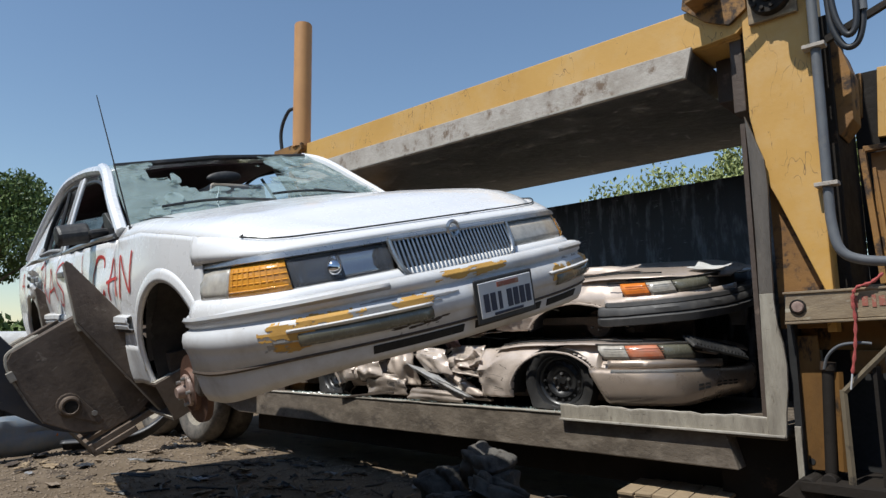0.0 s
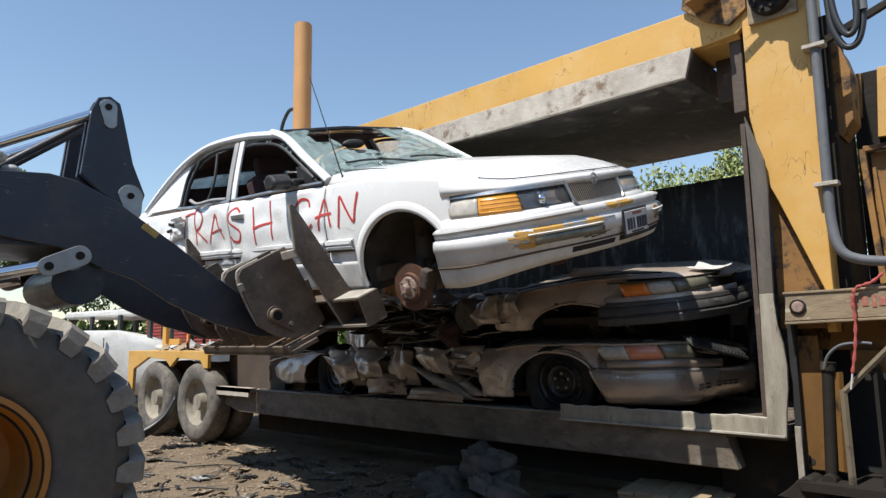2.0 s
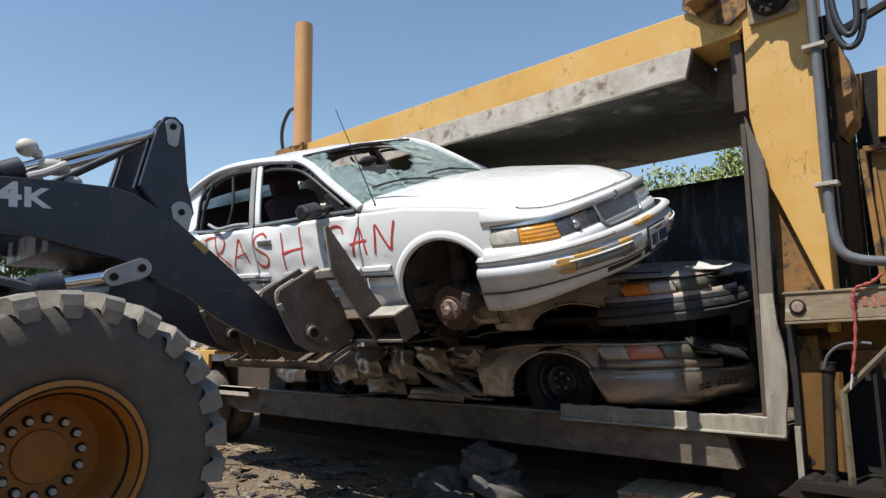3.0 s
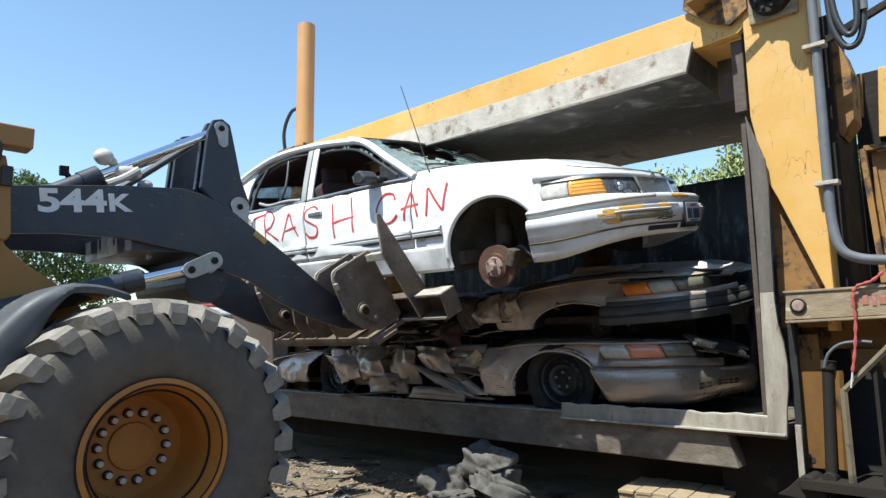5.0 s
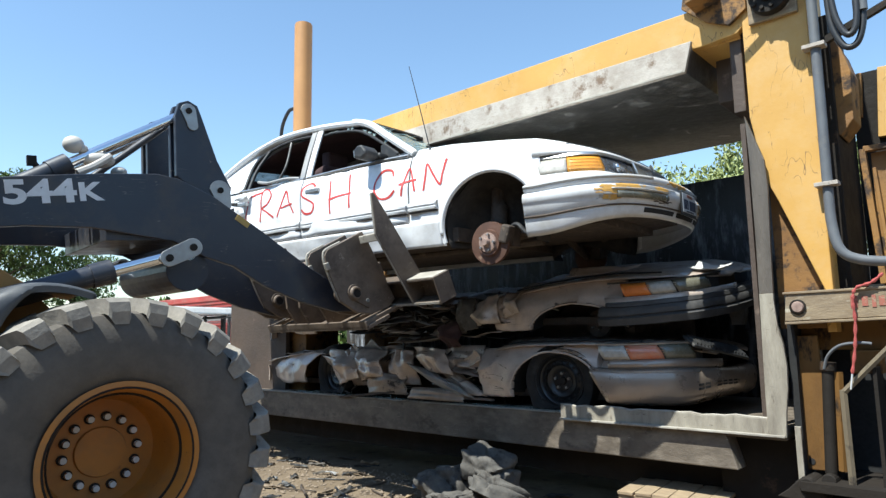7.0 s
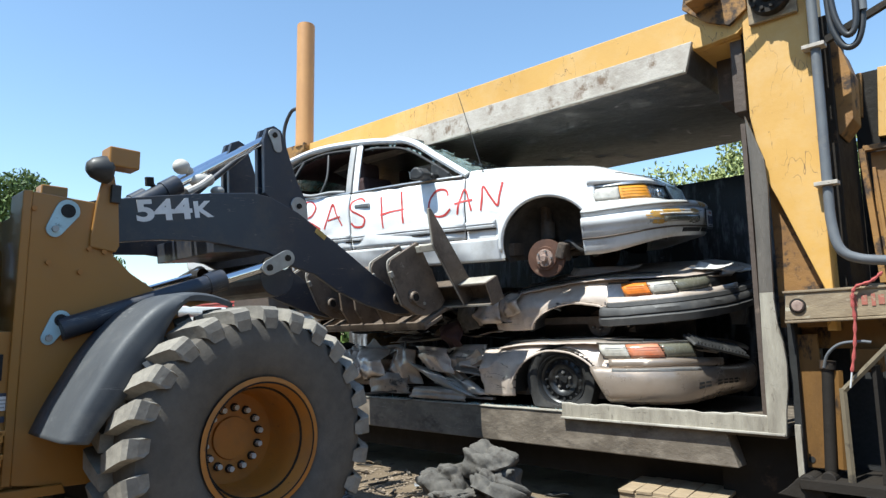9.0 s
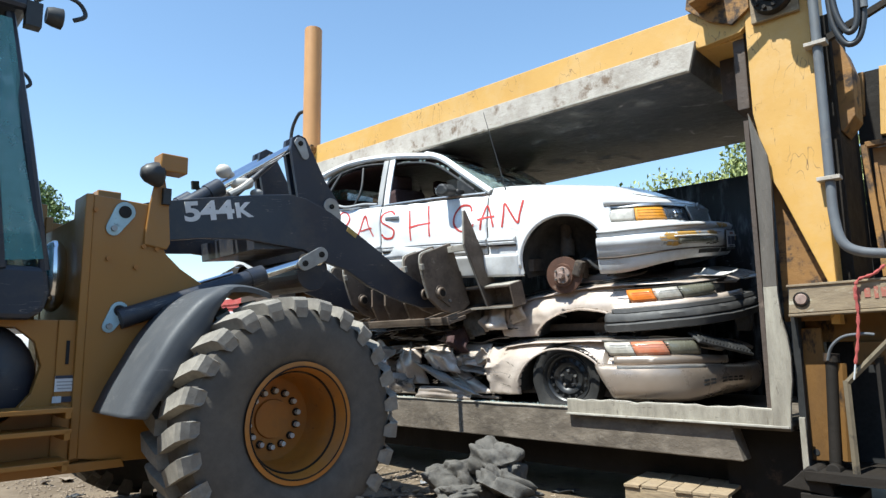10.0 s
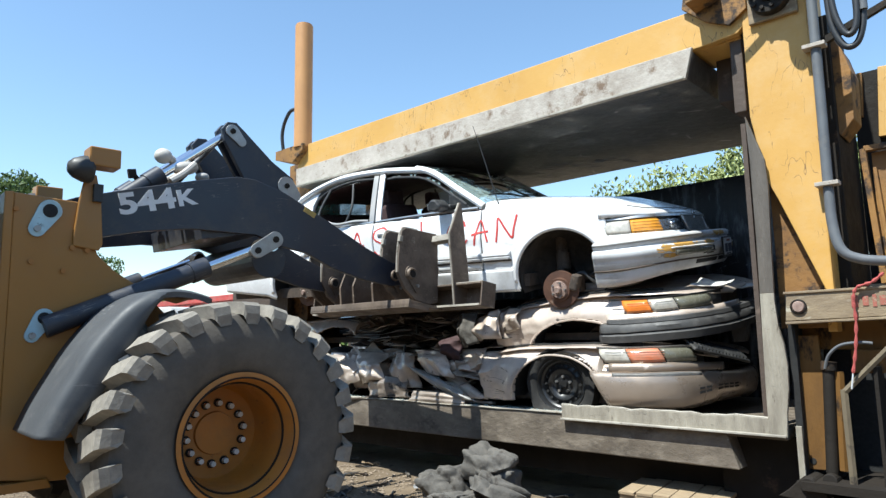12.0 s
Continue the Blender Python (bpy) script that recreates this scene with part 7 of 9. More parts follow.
def build_wheel(name, parent, x, y, side):
    o = -1 if side < 0 else 1
    t = Mesh()
    prof = [(0.34, 0.20), (0.37, 0.235), (0.43, 0.262), (0.55, 0.272), (0.63, 0.262), (0.685, 0.235), (0.70, 0.20), (0.70, -0.20), (0.685, -0.235), (0.63, -0.262), (0.55, -0.272), (0.43, -0.262), (0.37, -0.235), (0.34, -0.20)]
    t.lathe([(r, d * o) for r, d in prof], 64, "y")
    tyre = part(name, t, RUBBER, parent, "dusty black loader tyre with deep lugs", smooth=True)
    n = 25
    for half in (-1, 1):
        for k in range(n):
            a0 = math.tau * (k + (0.5 if half > 0 else 0)) / n
            lug = Mesh()
            # each lug runs slanting from the shoulder to the middle of the tread
            st = [(0.268, -0.015, 0.635, 0.645, 0.050), (0.278, -0.005, 0.66, 0.695, 0.066), (0.272, 0.0, 0.68, 0.742, 0.074), (0.250, 0.01, 0.69, 0.762, 0.076), (0.15, 0.06, 0.695, 0.768, 0.074), (0.02, 0.13, 0.695, 0.768, 0.068)]
            rows = []
            for d, sh, r0, r1, hw in st:
                a = a0 + sh
                ring = []
                for da, rr in ((-hw, r0), (-hw * 0.86, r1), (hw * 0.86, r1), (hw, r0)):
                    ring.append((rr * math.cos(a + da), d * half, rr * math.sin(a + da)))
                rows.append(ring)
            lug.sheet(rows)
            lug.add([rows[0][i] for i in range(4)], [(0, 1, 2, 3)])
            lug.add([rows[-1][i] for i in range(4)], [(3, 2, 1, 0)])
            part("lug", lug, TREAD, tyre)
    r = Mesh()
    r.lathe([(dr, d * o) for dr, d in [(0.355, 0.235), (0.365, 0.25), (0.34, 0.255), (0.325, 0.235), (0.32, 0.19), (0.305, 0.17), (0.295, 0.02), (0.275, -0.07), (0.26, -0.10), (0.0, -0.10)]], 56, "y")
    rim = part("rim", r, RIM_YELLOW, tyre, "yellow dished steel rim", smooth=True)
    part("rim_groove", Mesh().lathe([(0.338, 0.2535 * o), (0.333, 0.2565 * o), (0.328, 0.2535 * o)], 56, "y"), DARK_STEEL, rim, smooth=True)
    part("rim_ring", Mesh().lathe([(0.312, 0.172 * o), (0.300, 0.176 * o), (0.296, 0.166 * o)], 56, "y"), DARK_STEEL, rim, smooth=True)
    hb = Mesh()
    hb.lathe([(dr, d * o) for dr, d in [(0.125, -0.10), (0.12, -0.085), (0.0, -0.082)]], 32, "y")
    part("hub_plate", hb, RIM_YELLOW, tyre, smooth=True)
    for k in range(14):
        a = k * math.tau / 14
        c = (0.175 * math.cos(a), 0.175 * math.sin(a))
        boss = part("nut_boss", Mesh().cyl((c[0], -0.10 * o, c[1]), (c[0], -0.088 * o, c[1]), 0.025, n=12), DARK_STEEL, rim)
        part("wheel_nut", Mesh().cyl((c[0], -0.09 * o, c[1]), (c[0], -0.06 * o, c[1]), 0.016, n=8), WHITE_METAL, rim, "pale wheel nut")
    tyre.matrix_basis = pose(x, y, WHEEL_R)
    return tyre


def chassis_part(name, me, *rest, **more):
    return part(name, me.bend(lambda p: Vector((1.03 * p.x + 0.005, p.y, 1.06 * p.z - 0.07))), *rest, **more)


def boom_part(name, me, *rest, **more):
    return part(name, me.bend(lambda p: Vector((1.092 * p.x, p.y, 1.06 * p.z))), *rest, **more)


def crank_part(name, me, *rest, **more):
    return part(name, me.bend(lambda p: Vector((1.092 * p.x, p.y, 1.06 * p.z))), *rest, **more)


def fork_part(name, me, *rest, **more):
    return part(name, me.bend(lambda p: p * 1.07), *rest, **more)


def build_loader():
    ld = thing("wheel_loader", "yellow wheel loader with dark boom and fork carriage", "wheel loader", at=pose(-4.4, 1.5, 0, 0, 0, 84))
    P = {"root": ld}
    P["wheels"] = [build_wheel("front_wheel", ld, 0.03, -1.14, -1), build_wheel("front_wheel", ld, 0.03, 1.14, 1), build_wheel("rear_wheel", ld, -3.03, -1.14, -1), build_wheel("rear_wheel", ld, -3.03, 1.14, 1)]
    # front frame: two tower plates
    prof = [(-0.955, 2.11), (-0.56, 2.09), (-0.555, 1.90), (-0.52, 1.80), (-0.42, 1.71), (-0.27, 1.62), (-0.10, 1.45), (0.30, 1.15), (0.42, 0.85), (0.30, 0.55), (-0.70, 0.58), (-0.955, 0.62)]
    for s in (-1, 1):
        me = Mesh()
        me.prism(prof, s * 0.56, s * 0.60)
        chassis_part("tower_plate", me, LOADER_YELLOW, ld, "yellow boom tower plate", bevel=0.006)
        me = Mesh()
        me.prism([(-1.0, 2.11), (-0.955, 2.115), (-0.955, 0.62), (-1.0, 0.62)], s * 0.36, s * 0.605)
        chassis_part("tower_edge", me, LOADER_YELLOW, ld, bevel=0.006)
        for c, sc in (((-0.80, 2.005), 1.0), ((-0.80, 1.418), 0.85)):
            pl = Mesh()
            rad = 0.062 * sc
            a, b = (c[0] + 0.02, c[1] + 0.02), (c[0] - 0.04 * sc, c[1] - 0.085 * sc)
            pts = [(a[0] + rad * math.cos(t), a[1] + rad * math.sin(t)) for t in [math.radians(-20 + 20 * i) for i in range(10)]] + [(b[0] + rad * 0.7 * math.cos(t), b[1] + rad * 0.7 * math.sin(t)) for t in [math.radians(160 + 20 * i) for i in range(9)]]
            pl.prism(pts, s * 0.602, s * 0.614)
            pp = chassis_part("pin_keeper", pl, PALE_PIN, ld, "pale blue-grey pin keeper plate", bevel=0.003)
            q = Mesh()
            q.cyl((a[0], s * 0.612, a[1]), (a[0], s * 0.617, a[1]), 0.038 * sc, n=16)
            chassis_part("pin_end", q, DARK_HOLE, pp)
            q = Mesh()
            q.cyl((b[0], s * 0.612, b[1]), (b[0], s * 0.63, b[1]), 0.018, n=8)
            chassis_part("keeper_bolt", q, BARE_STEEL, pp)
        for x, z in ((-0.86, 1.74), (-0.70, 1.70), (-0.66, 1.83), (-0.58, 1.82), (-0.63, 1.96), (-0.945, 2.02)):
            q = Mesh()
            q.cyl((x, s * 0.605, z), (x, s * 0.618, z), 0.014, n=8)
            chassis_part("frame_bolt", q, RIM_YELLOW, ld)
        lb = Mesh()
        lb.prism([(-0.66, 1.84), (-0.52, 1.82), (-0.50, 1.86), (-0.52, 2.12), (-0.55, 2.26), (-0.61, 2.26), (-0.64, 2.10), (-0.66, 1.9)], s * 0.604, s * 0.622)
        lb.box((-0.535, s * 0.66, 2.345), (0.17, 0.14, 0.11))
        chassis_part("lamp_bracket", lb, LOADER_YELLOW, ld, "yellow work lamp bracket", bevel=0.008)
        lm = Mesh()
        lm.lathe([(0.0, -0.09), (0.03, -0.085), (0.055, -0.06), (0.075, -0.01), (0.078, 0.03), (0.066, 0.045), (0.0, 0.045)], 24, "x", (-0.63, s * 0.66, 2.275))
        lm.box((-0.545, s * 0.63, 2.15), (0.05, 0.05, 0.10))
        chassis_part("work_lamp", lm, BLACK_PLASTIC, ld, "black work lamp", smooth=True)
        # curved mudguard
        outer = [(-0.06, 1.545), (-0.21, 1.575), (-0.37, 1.565), (-0.505, 1.495), (-0.61, 1.39), (-0.70, 1.27), (-0.78, 1.13), (-0.85, 1.0), (-0.905, 0.87)]
        path = smooth_path([(a, 0, b) for a, b in outer], 5)
        fw = Mesh()
        rows = []
        for i, p in enumerate(path):
            u = i / (len(path) - 1)
            y1 = 1.165 - 0.06 * max(0.0, 1 - u * 4)
            inward = (Vector((0.03, 0, 0.76)) - p).normalized()
            deep = 0.03 + 0.13 * min(1.0, max(0.0, (u - 0.22) / 0.25)) - 0.05 * max(0.0, (u - 0.75) / 0.25)
            rows.append([tuple(p + inward * d + Vector((0, s * y, 0))) for d, y in ((0.012, 0.62), (0.0, 0.80), (0.0, y1 - 0.05), (0.004, y1), (0.016, y1 + 0.03), (0.04, y1 + 0.042), (deep * 0.7, y1 + 0.046), (deep, y1 + 0.04))])
        fw.sheet(rows)
        fe = chassis_part("mudguard", fw, FENDER_GREY, ld, "grey plastic mudguard", smooth=True, thick=0.012, angle=60)
        fl = Mesh()
        fl.sheet([[(-0.57 + 0.045 * i, s * 1.215, 1.215 + 0.026 * i), (-0.55 + 0.045 * i, s * 1.235, 1.185 + 0.028 * i), (-0.575 + 0.047 * i, s * 1.20, 1.15 + 0.034 * i)] for i in range(5)])
        chassis_part("mudguard_flap", fl, FENDER_GREY, fe, thick=0.01)
    box = Mesh()
    box.box((-0.2, 0, 0.85), (1.2, 1.05, 0.5)).box((-0.97, 0, 1.3), (0.05, 0.9, 1.4)).cyl((-0.78, -0.56, 1.92), (-0.78, 0.56, 1.92), 0.06)
    chassis_part("front_frame", box, LOADER_YELLOW, ld, bevel=0.01)
    axle = Mesh()
    axle.cyl((0.02, -1.0, 0.76), (0.02, 1.0, 0.76), 0.16, n=20).box((0.02, 0, 0.70), (0.5, 0.6, 0.5)).cyl((-3.03, -1.0, 0.76), (-3.03, 1.0, 0.76), 0.16, n=20)
    chassis_part("axles", axle, DARK_STEEL, ld, smooth=True)
    # hinge area and rear frame
    rf = Mesh()
    rf.prism([(-0.93, 1.38), (-1.9, 1.38), (-1.9, 1.34), (-1.30, 1.34), (-1.20, 1.26), (-1.16, 1.13), (-1.20, 0.98), (-1.30, 0.86), (-1.45, 0.76), (-1.6, 0.74), (-1.6, 0.60), (-0.93, 0.60)], -0.56, -0.50)
    rf.box((-1.03, -0.35, 0.99), (0.12, 0.45, 0.78)).box((-1.5, 0.3, 1.36), (1.2, 1.4, 0.05))
    chassis_part("hinge_frame", rf, LOADER_YELLOW, ld, "yellow articulation frame", bevel=0.006)
    blk = Mesh()
    blk.add(*ellipsoid((-1.45, -0.42, 1.05), (0.30, 0.14, 0.32)))
    chassis_part("hydraulic_tank", blk, NAVY, ld, "glossy dark rounded tank", smooth=True)
    slot = Mesh()
    slot.box((-1.035, -0.578, 1.20), (0.018, 0.004, 0.13))
    chassis_part("frame_slot", slot, DARK_HOLE, ld)
    dec = Mesh()
    dec.box((-1.04, -0.579, 1.03), (0.10, 0.004, 0.085))
    d = chassis_part("warning_decal", dec, WHITE_DECAL, ld, "small white warning decal")
    for k, (z, w, mt) in enumerate(((1.066, 0.10, DARK_PRINT), (1.04, 0.08, GREY_CLAD), (1.022, 0.08, GREY_CLAD), (1.004, 0.07, GREY_CLAD))):
        b = Mesh()
        b.box((-1.04, -0.582, z), (w, 0.002, 0.016 if k == 0 else 0.006))
        chassis_part("decal_bar", b, mt, d)
    dec = Mesh()
    dec.box((-1.075, -0.579, 0.945), (0.045, 0.004, 0.035))
    chassis_part("warning_decal", dec, WHITE_DECAL, ld)
    dec = Mesh()
    dec.box((-1.01, -0.579, 0.945), (0.08, 0.004, 0.03))
    chassis_part("warning_decal", dec, DARK_PRINT, ld)
    for z in (0.90, 0.79, 0.63):
        stp = Mesh()
        stp.box((-1.35, -0.66, z), (0.62, 0.26, 0.025)).box((-1.06, -0.66, z - 0.02), (0.03, 0.26, 0.05))
        chassis_part("step", stp, LOADER_YELLOW, ld, bevel=0.004)
    bar = Mesh()
    bar.prism([(-1.9, 0.60), (-0.72, 0.60), (-0.70, 0.55), (-1.9, 0.55)], -0.62, -0.45)
    chassis_part("frame_rail", bar, LOADER_YELLOW, ld, bevel=0.006)
    bk = Mesh()
    bk.box((-1.10, 0.35, 1.75), (0.05, 0.5, 0.7)).box((-1.05, 0.45, 2.12), (0.12, 0.14, 0.16))
    chassis_part("valve_cover", bk, LOADER_YELLOW, ld, bevel=0.01)
    bt = Mesh()
    bt.add(*ellipsoid((-1.05, -0.18, 1.66), (0.09, 0.10, 0.22)))
    chassis_part("accumulator", bt, CHROME, ld, "shiny round accumulator", smooth=True)
    # rear body
    rb = Mesh()
    rb.prism([(-2.3, 1.3), (-4.3, 1.3), (-4.45, 1.5), (-4.4, 2.2), (-4.1, 2.35), (-2.5, 2.35), (-2.3, 2.0)], -0.62, 0.62)
    chassis_part("engine_hood", rb, LOADER_YELLOW, ld, "yellow engine hood", bevel=0.05)
    ch = Mesh()
    ch.box((-2.9, 0, 1.0), (2.6, 0.9, 0.6)).box((-4.3, 0, 1.0), (0.5, 1.9, 0.8))
    chassis_part("rear_frame", ch, LOADER_YELLOW, ld, bevel=0.02)
    # cab
    cb = Mesh()
    cb.prism([(-1.19, 1.66), (-1.165, 1.52), (-1.19, 1.42), (-1.26, 1.375), (-2.5, 1.375), (-2.5, 1.66)], -0.68, 0.68)
    cab = chassis_part("cab", cb, NAVY, ld, "dark blue-black operator cab", bevel=0.03)
    for s in (-1, 1):
        for p0, p1, r in (((-1.20, 1.64), (-1.465, 3.05), 0.028), ((-1.42, 1.64), (-1.62, 3.05), 0.045), ((-2.45, 1.64), (-2.42, 3.05), 0.07)):
            pl = Mesh()
            pl.tube([(p0[0], s * 0.655, p0[1]), ((p0[0] + p1[0]) / 2 - 0.005, s * 0.69, (p0[1] + p1[1]) / 2), (p1[0], s * 0.63, p1[1])], r, 8)
            chassis_part("cab_pillar", pl, NAVY, cab, smooth=True)
        gl = Mesh()
        gl.prism([(-1.215, 1.70), (-1.40, 1.68), (-1.60, 3.0), (-1.46, 3.0)], s * 0.69, s * 0.682)
        g1 = chassis_part("front_quarter_glass", gl, CAB_GLASS, cab, "greenish tinted cab glass")
        g1.visible_shadow = False
        gl = Mesh()
        gl.prism([(-1.50, 1.55), (-2.40, 1.55), (-2.38, 3.0), (-1.66, 3.0)], s * 0.70, s * 0.71)
        chassis_part("door_glass", gl, CAB_GLASS, cab)
    gl = Mesh()
    gl.sheet([[(-1.20 - 0.265 * v, y, 1.66 + 1.38 * v) for v in (0, 0.5, 1)] for y in (-0.64, 0, 0.64)])
    chassis_part("windscreen", gl, CAB_GLASS, cab, thick=0.006)
    rfm = Mesh()
    rfm.prism([(-1.38, 3.06), (-2.6, 3.06), (-2.65, 3.2), (-1.55, 3.28), (-1.38, 3.15)], -0.72, 0.72)
    chassis_part("cab_roof", rfm, NAVY, cab, bevel=0.03)
    seat = Mesh()
    seat.box((-2.0, 0, 1.75), (0.5, 0.5, 0.2)).box((-2.22, 0, 2.15), (0.15, 0.5, 0.7))
    chassis_part("cab_seat", seat, BLACK_PLASTIC, cab, bevel=0.04)
    for s in (-1, 1):
        lp = Mesh()
        lp.lathe([(0.0, 0.0), (0.045, 0.0), (0.055, 0.03), (0.06, 0.08), (0.05, 0.085)], 24, "x", (-1.30, s * 0.70, 3.07))
        lm = chassis_part("roof_lamp", lp, BLACK_PLASTIC, cab, smooth=True)
        fc = Mesh()
        fc.lathe([(0.0, 0.082), (0.055, 0.082)], 24, "x", (-1.30, s * 0.70, 3.07))
        chassis_part("lamp_glass", fc, LENS_CLEAR, lm)
        bh = Mesh()
        bh.tube(smooth_path([(-1.36, s * 0.70, 3.13), (-1.27, s * 0.71, 3.20), (-1.15, s * 0.71, 3.20), (-1.10, s * 0.71, 3.13), (-1.16, s * 0.71, 3.08)]), 0.013, 8)
        bh.box((-1.36, s * 0.68, 3.05), (0.08, 0.08, 0.14))
        chassis_part("lamp_guard", bh, BLACK_PLASTIC, cab, smooth=True)

    # boom
    bo = Mesh()
    top = [(-0.92, 2.02), (-0.6, 2.10), (-0.27, 2.14), (0.10, 2.175), (0.39, 2.19), (0.52, 2.165), (0.73, 2.06), (1.05, 1.83), (1.37, 1.585), (1.60, 1.44), (1.72, 1.425), (1.80, 1.37)]
    bot = [(1.79, 1.28), (1.70, 1.245), (1.56, 1.255), (1.29, 1.345), (1.03, 1.47), (0.83, 1.61), (0.64, 1.68), (0.46, 1.78), (0.03, 1.86), (-0.28, 1.87), (-0.6, 1.85), (-0.90, 1.84)]
    outl = [(a + 0.80, b - 1.92) for a, b in top + bot]
    for s in (-1, 1):
        bo.prism(outl, s * 0.46, s * 0.50)
    bo.cyl((0.55 + 0.80, -0.46, 1.60 - 1.92), (0.55 + 0.80, 0.46, 1.60 - 1.92), 0.13, n=24)
    bo.box((0.35 + 0.80, 0, 1.86 - 1.92), (0.5, 0.92, 0.14))
    boom = boom_part("boom", bo, NAVY, ld, "dark blue-black loader boom", bevel=0.005)
    boom.matrix_basis = Matrix.Translation(PIVOT)
    P["boom"] = boom
    digits = text_mesh("544", 0.186, WHITE_DECAL, "boom_decal", boom, Matrix.Translation((0.455, -0.5025, 0.068)) @ pose(0, 0, 0, 90, -4.0, 0), "white model number 544", 0.0015, 1.34)
    wide = max(v.co.x for v in digits.data.vertices) + 0.006
    text_mesh("K", 0.150, WHITE_DECAL, "boom_decal", boom, Matrix.Translation((0.455, -0.5025, 0.068)) @ pose(0, 0, 0, 90, -4.0, 0) @ Matrix.Translation((wide, 0.004, 0)), "white letter K", 0.0015, 1.30)
    tg = Mesh()
    tg.box((0.905 + 0.80, -0.503, 1.905 - 1.92), (0.10, 0.004, 0.04), pose(0, 0, 0, 0, 37, 0))
    boom_part("reflector_tag", tg, GOLD_TAG, boom, "tarnished gold reflector tag")
    for s in (-1, 1):
        lug = Mesh()
        c0, c1 = (0.37 + 0.80, 1.662 - 1.92), (0.51 + 0.80, 1.722 - 1.92)
        pts = [(c1[0] + 0.055 * math.cos(t), c1[1] + 0.055 * math.sin(t)) for t in [math.radians(-70 + 20 * i) for i in range(10)]] + [(c0[0] + 0.05 * math.cos(t), c0[1] + 0.05 * math.sin(t)) for t in [math.radians(110 + 20 * i) for i in range(10)]]
        lug.prism(pts, s * 0.66, s * 0.675)
        lk = boom_part("cylinder_pin_plate", lug, BARE_STEEL, boom, "worn steel pin plate", bevel=0.003)
        for c in (c0, c1):
            q = Mesh()
            q.cyl((c[0] - 0.0, s * 0.675, c[1]), (c[0], s * 0.685, c[1]), 0.022, n=10)
            boom_part("pin_bolt", q, DARK_STEEL, lk)
        q = Mesh()
        q.cyl((0.46 + 0.80, s * 0.5, 1.695 - 1.92), (0.46 + 0.80, s * 0.67, 1.695 - 1.92), 0.05, n=16)
        boom_part("cylinder_pin", q, DARK_STEEL, boom, smooth=True)
    # bell cranks
    P["cranks"] = []
    for s in (-1, 1):
        c = Mesh()
        pr = [(-0.30, 0.46), (-0.28, 0.545), (-0.22, 0.575), (-0.16, 0.55), (-0.13, 0.48), (-0.02, 0.20), (0.08, 0.03), (0.07, -0.05), (0.0, -0.09), (-0.16, -0.02), (-0.28, 0.06)]
        c.prism(pr, s * 0.30, s * 0.34).prism(pr, s * 0.20, s * 0.24)
        ck = crank_part("bell_crank", c, NAVY, ld, "dark bell crank lever", bevel=0.005)
        for a, b, rr in ((-0.22, 0.50, 0.05), (0.0, 0.0, 0.07)):
            pl = Mesh()
            pl.prism([(a + rr * math.cos(t) - 0.0, b + rr * math.sin(t)) for t in [math.radians(20 * i) for i in range(10)]] + [(a + 0.03 + rr * 0.7 * math.cos(t), b - 0.09 + rr * 0.7 * math.sin(t)) for t in [math.radians(180 + 20 * i) for i in range(10)]], s * 0.342, s * 0.352)
            kp = crank_part("crank_pin_plate", pl, BARE_STEEL, ck, bevel=0.003)
            q = Mesh()
            q.cyl((a, s * 0.35, b), (a, s * 0.362, b), 0.02, n=10)
            crank_part("pin_bolt", q, DARK_STEEL, kp)
        ck.matrix_basis = Matrix.Translation(LEVER_PIN)
        P["cranks"].append(ck)

    def cylinder(name, length, r, y, rod_len, rod_r, lab):
        b = Mesh()
        b.cyl((0, 0, 0), (length, 0, 0), r, n=20).cyl((length - 0.10, 0, 0), (length + 0.02, 0, 0), r * 1.15, n=20)
        barrel = part(name + "_barrel", b, NAVY, ld, lab, smooth=True)
        q = Mesh()
        q.cyl((-rod_len, 0, 0), (0, 0, 0), rod_r, n=18).cyl((0, -rod_r * 1.5, 0), (0, rod_r * 1.5, 0), rod_r * 1.7, n=16)
        rod = part(name + "_rod", q, CHROME, ld, "shiny chromed rod", smooth=True)
        return barrel, rod, y
    P["lift"] = [cylinder("lift_cylinder", 1.0, 0.062, s * 0.62, 0.8, 0.034, "dark lift cylinder") for s in (-1, 1)]
    P["tilt"] = [cylinder("tilt_cylinder", 0.86, 0.06, s * 0.27, 0.95, 0.032, "dark tilt cylinder") for s in (-1, 1)]
    P["links"] = []
    for s in (-1, 1):
        q = Mesh()
        q.cyl((0, 0, 0), (1, 0, 0), 0.022, n=10)
        P["links"].append((part("tie_rod", q, NAVY, ld, smooth=True), s * 0.14))

    # fork carriage, from its hinge: two pairs of brackets, a cross channel, and a pointed post near each end
    side = [(-0.065, 0.0), (-0.075, 0.12), (-0.078, 0.27), (-0.065, 0.335), (-0.03, 0.365), (0.30, 0.392), (0.325, 0.30), (0.385, -0.16), (0.30, -0.195), (0.15, -0.185), (0.03, -0.12)]
    fc = Mesh()
    fc.box((0.43, 0, -0.035), (0.15, 2.34, 0.016)).box((0.43, 0, -0.205), (0.15, 2.34, 0.016)).box((0.497, 0, -0.12), (0.016, 2.34, 0.155))
    fork = fork_part("fork_carriage", fc, FORK_STEEL, ld, "worn brown steel fork carriage", bevel=0.004)
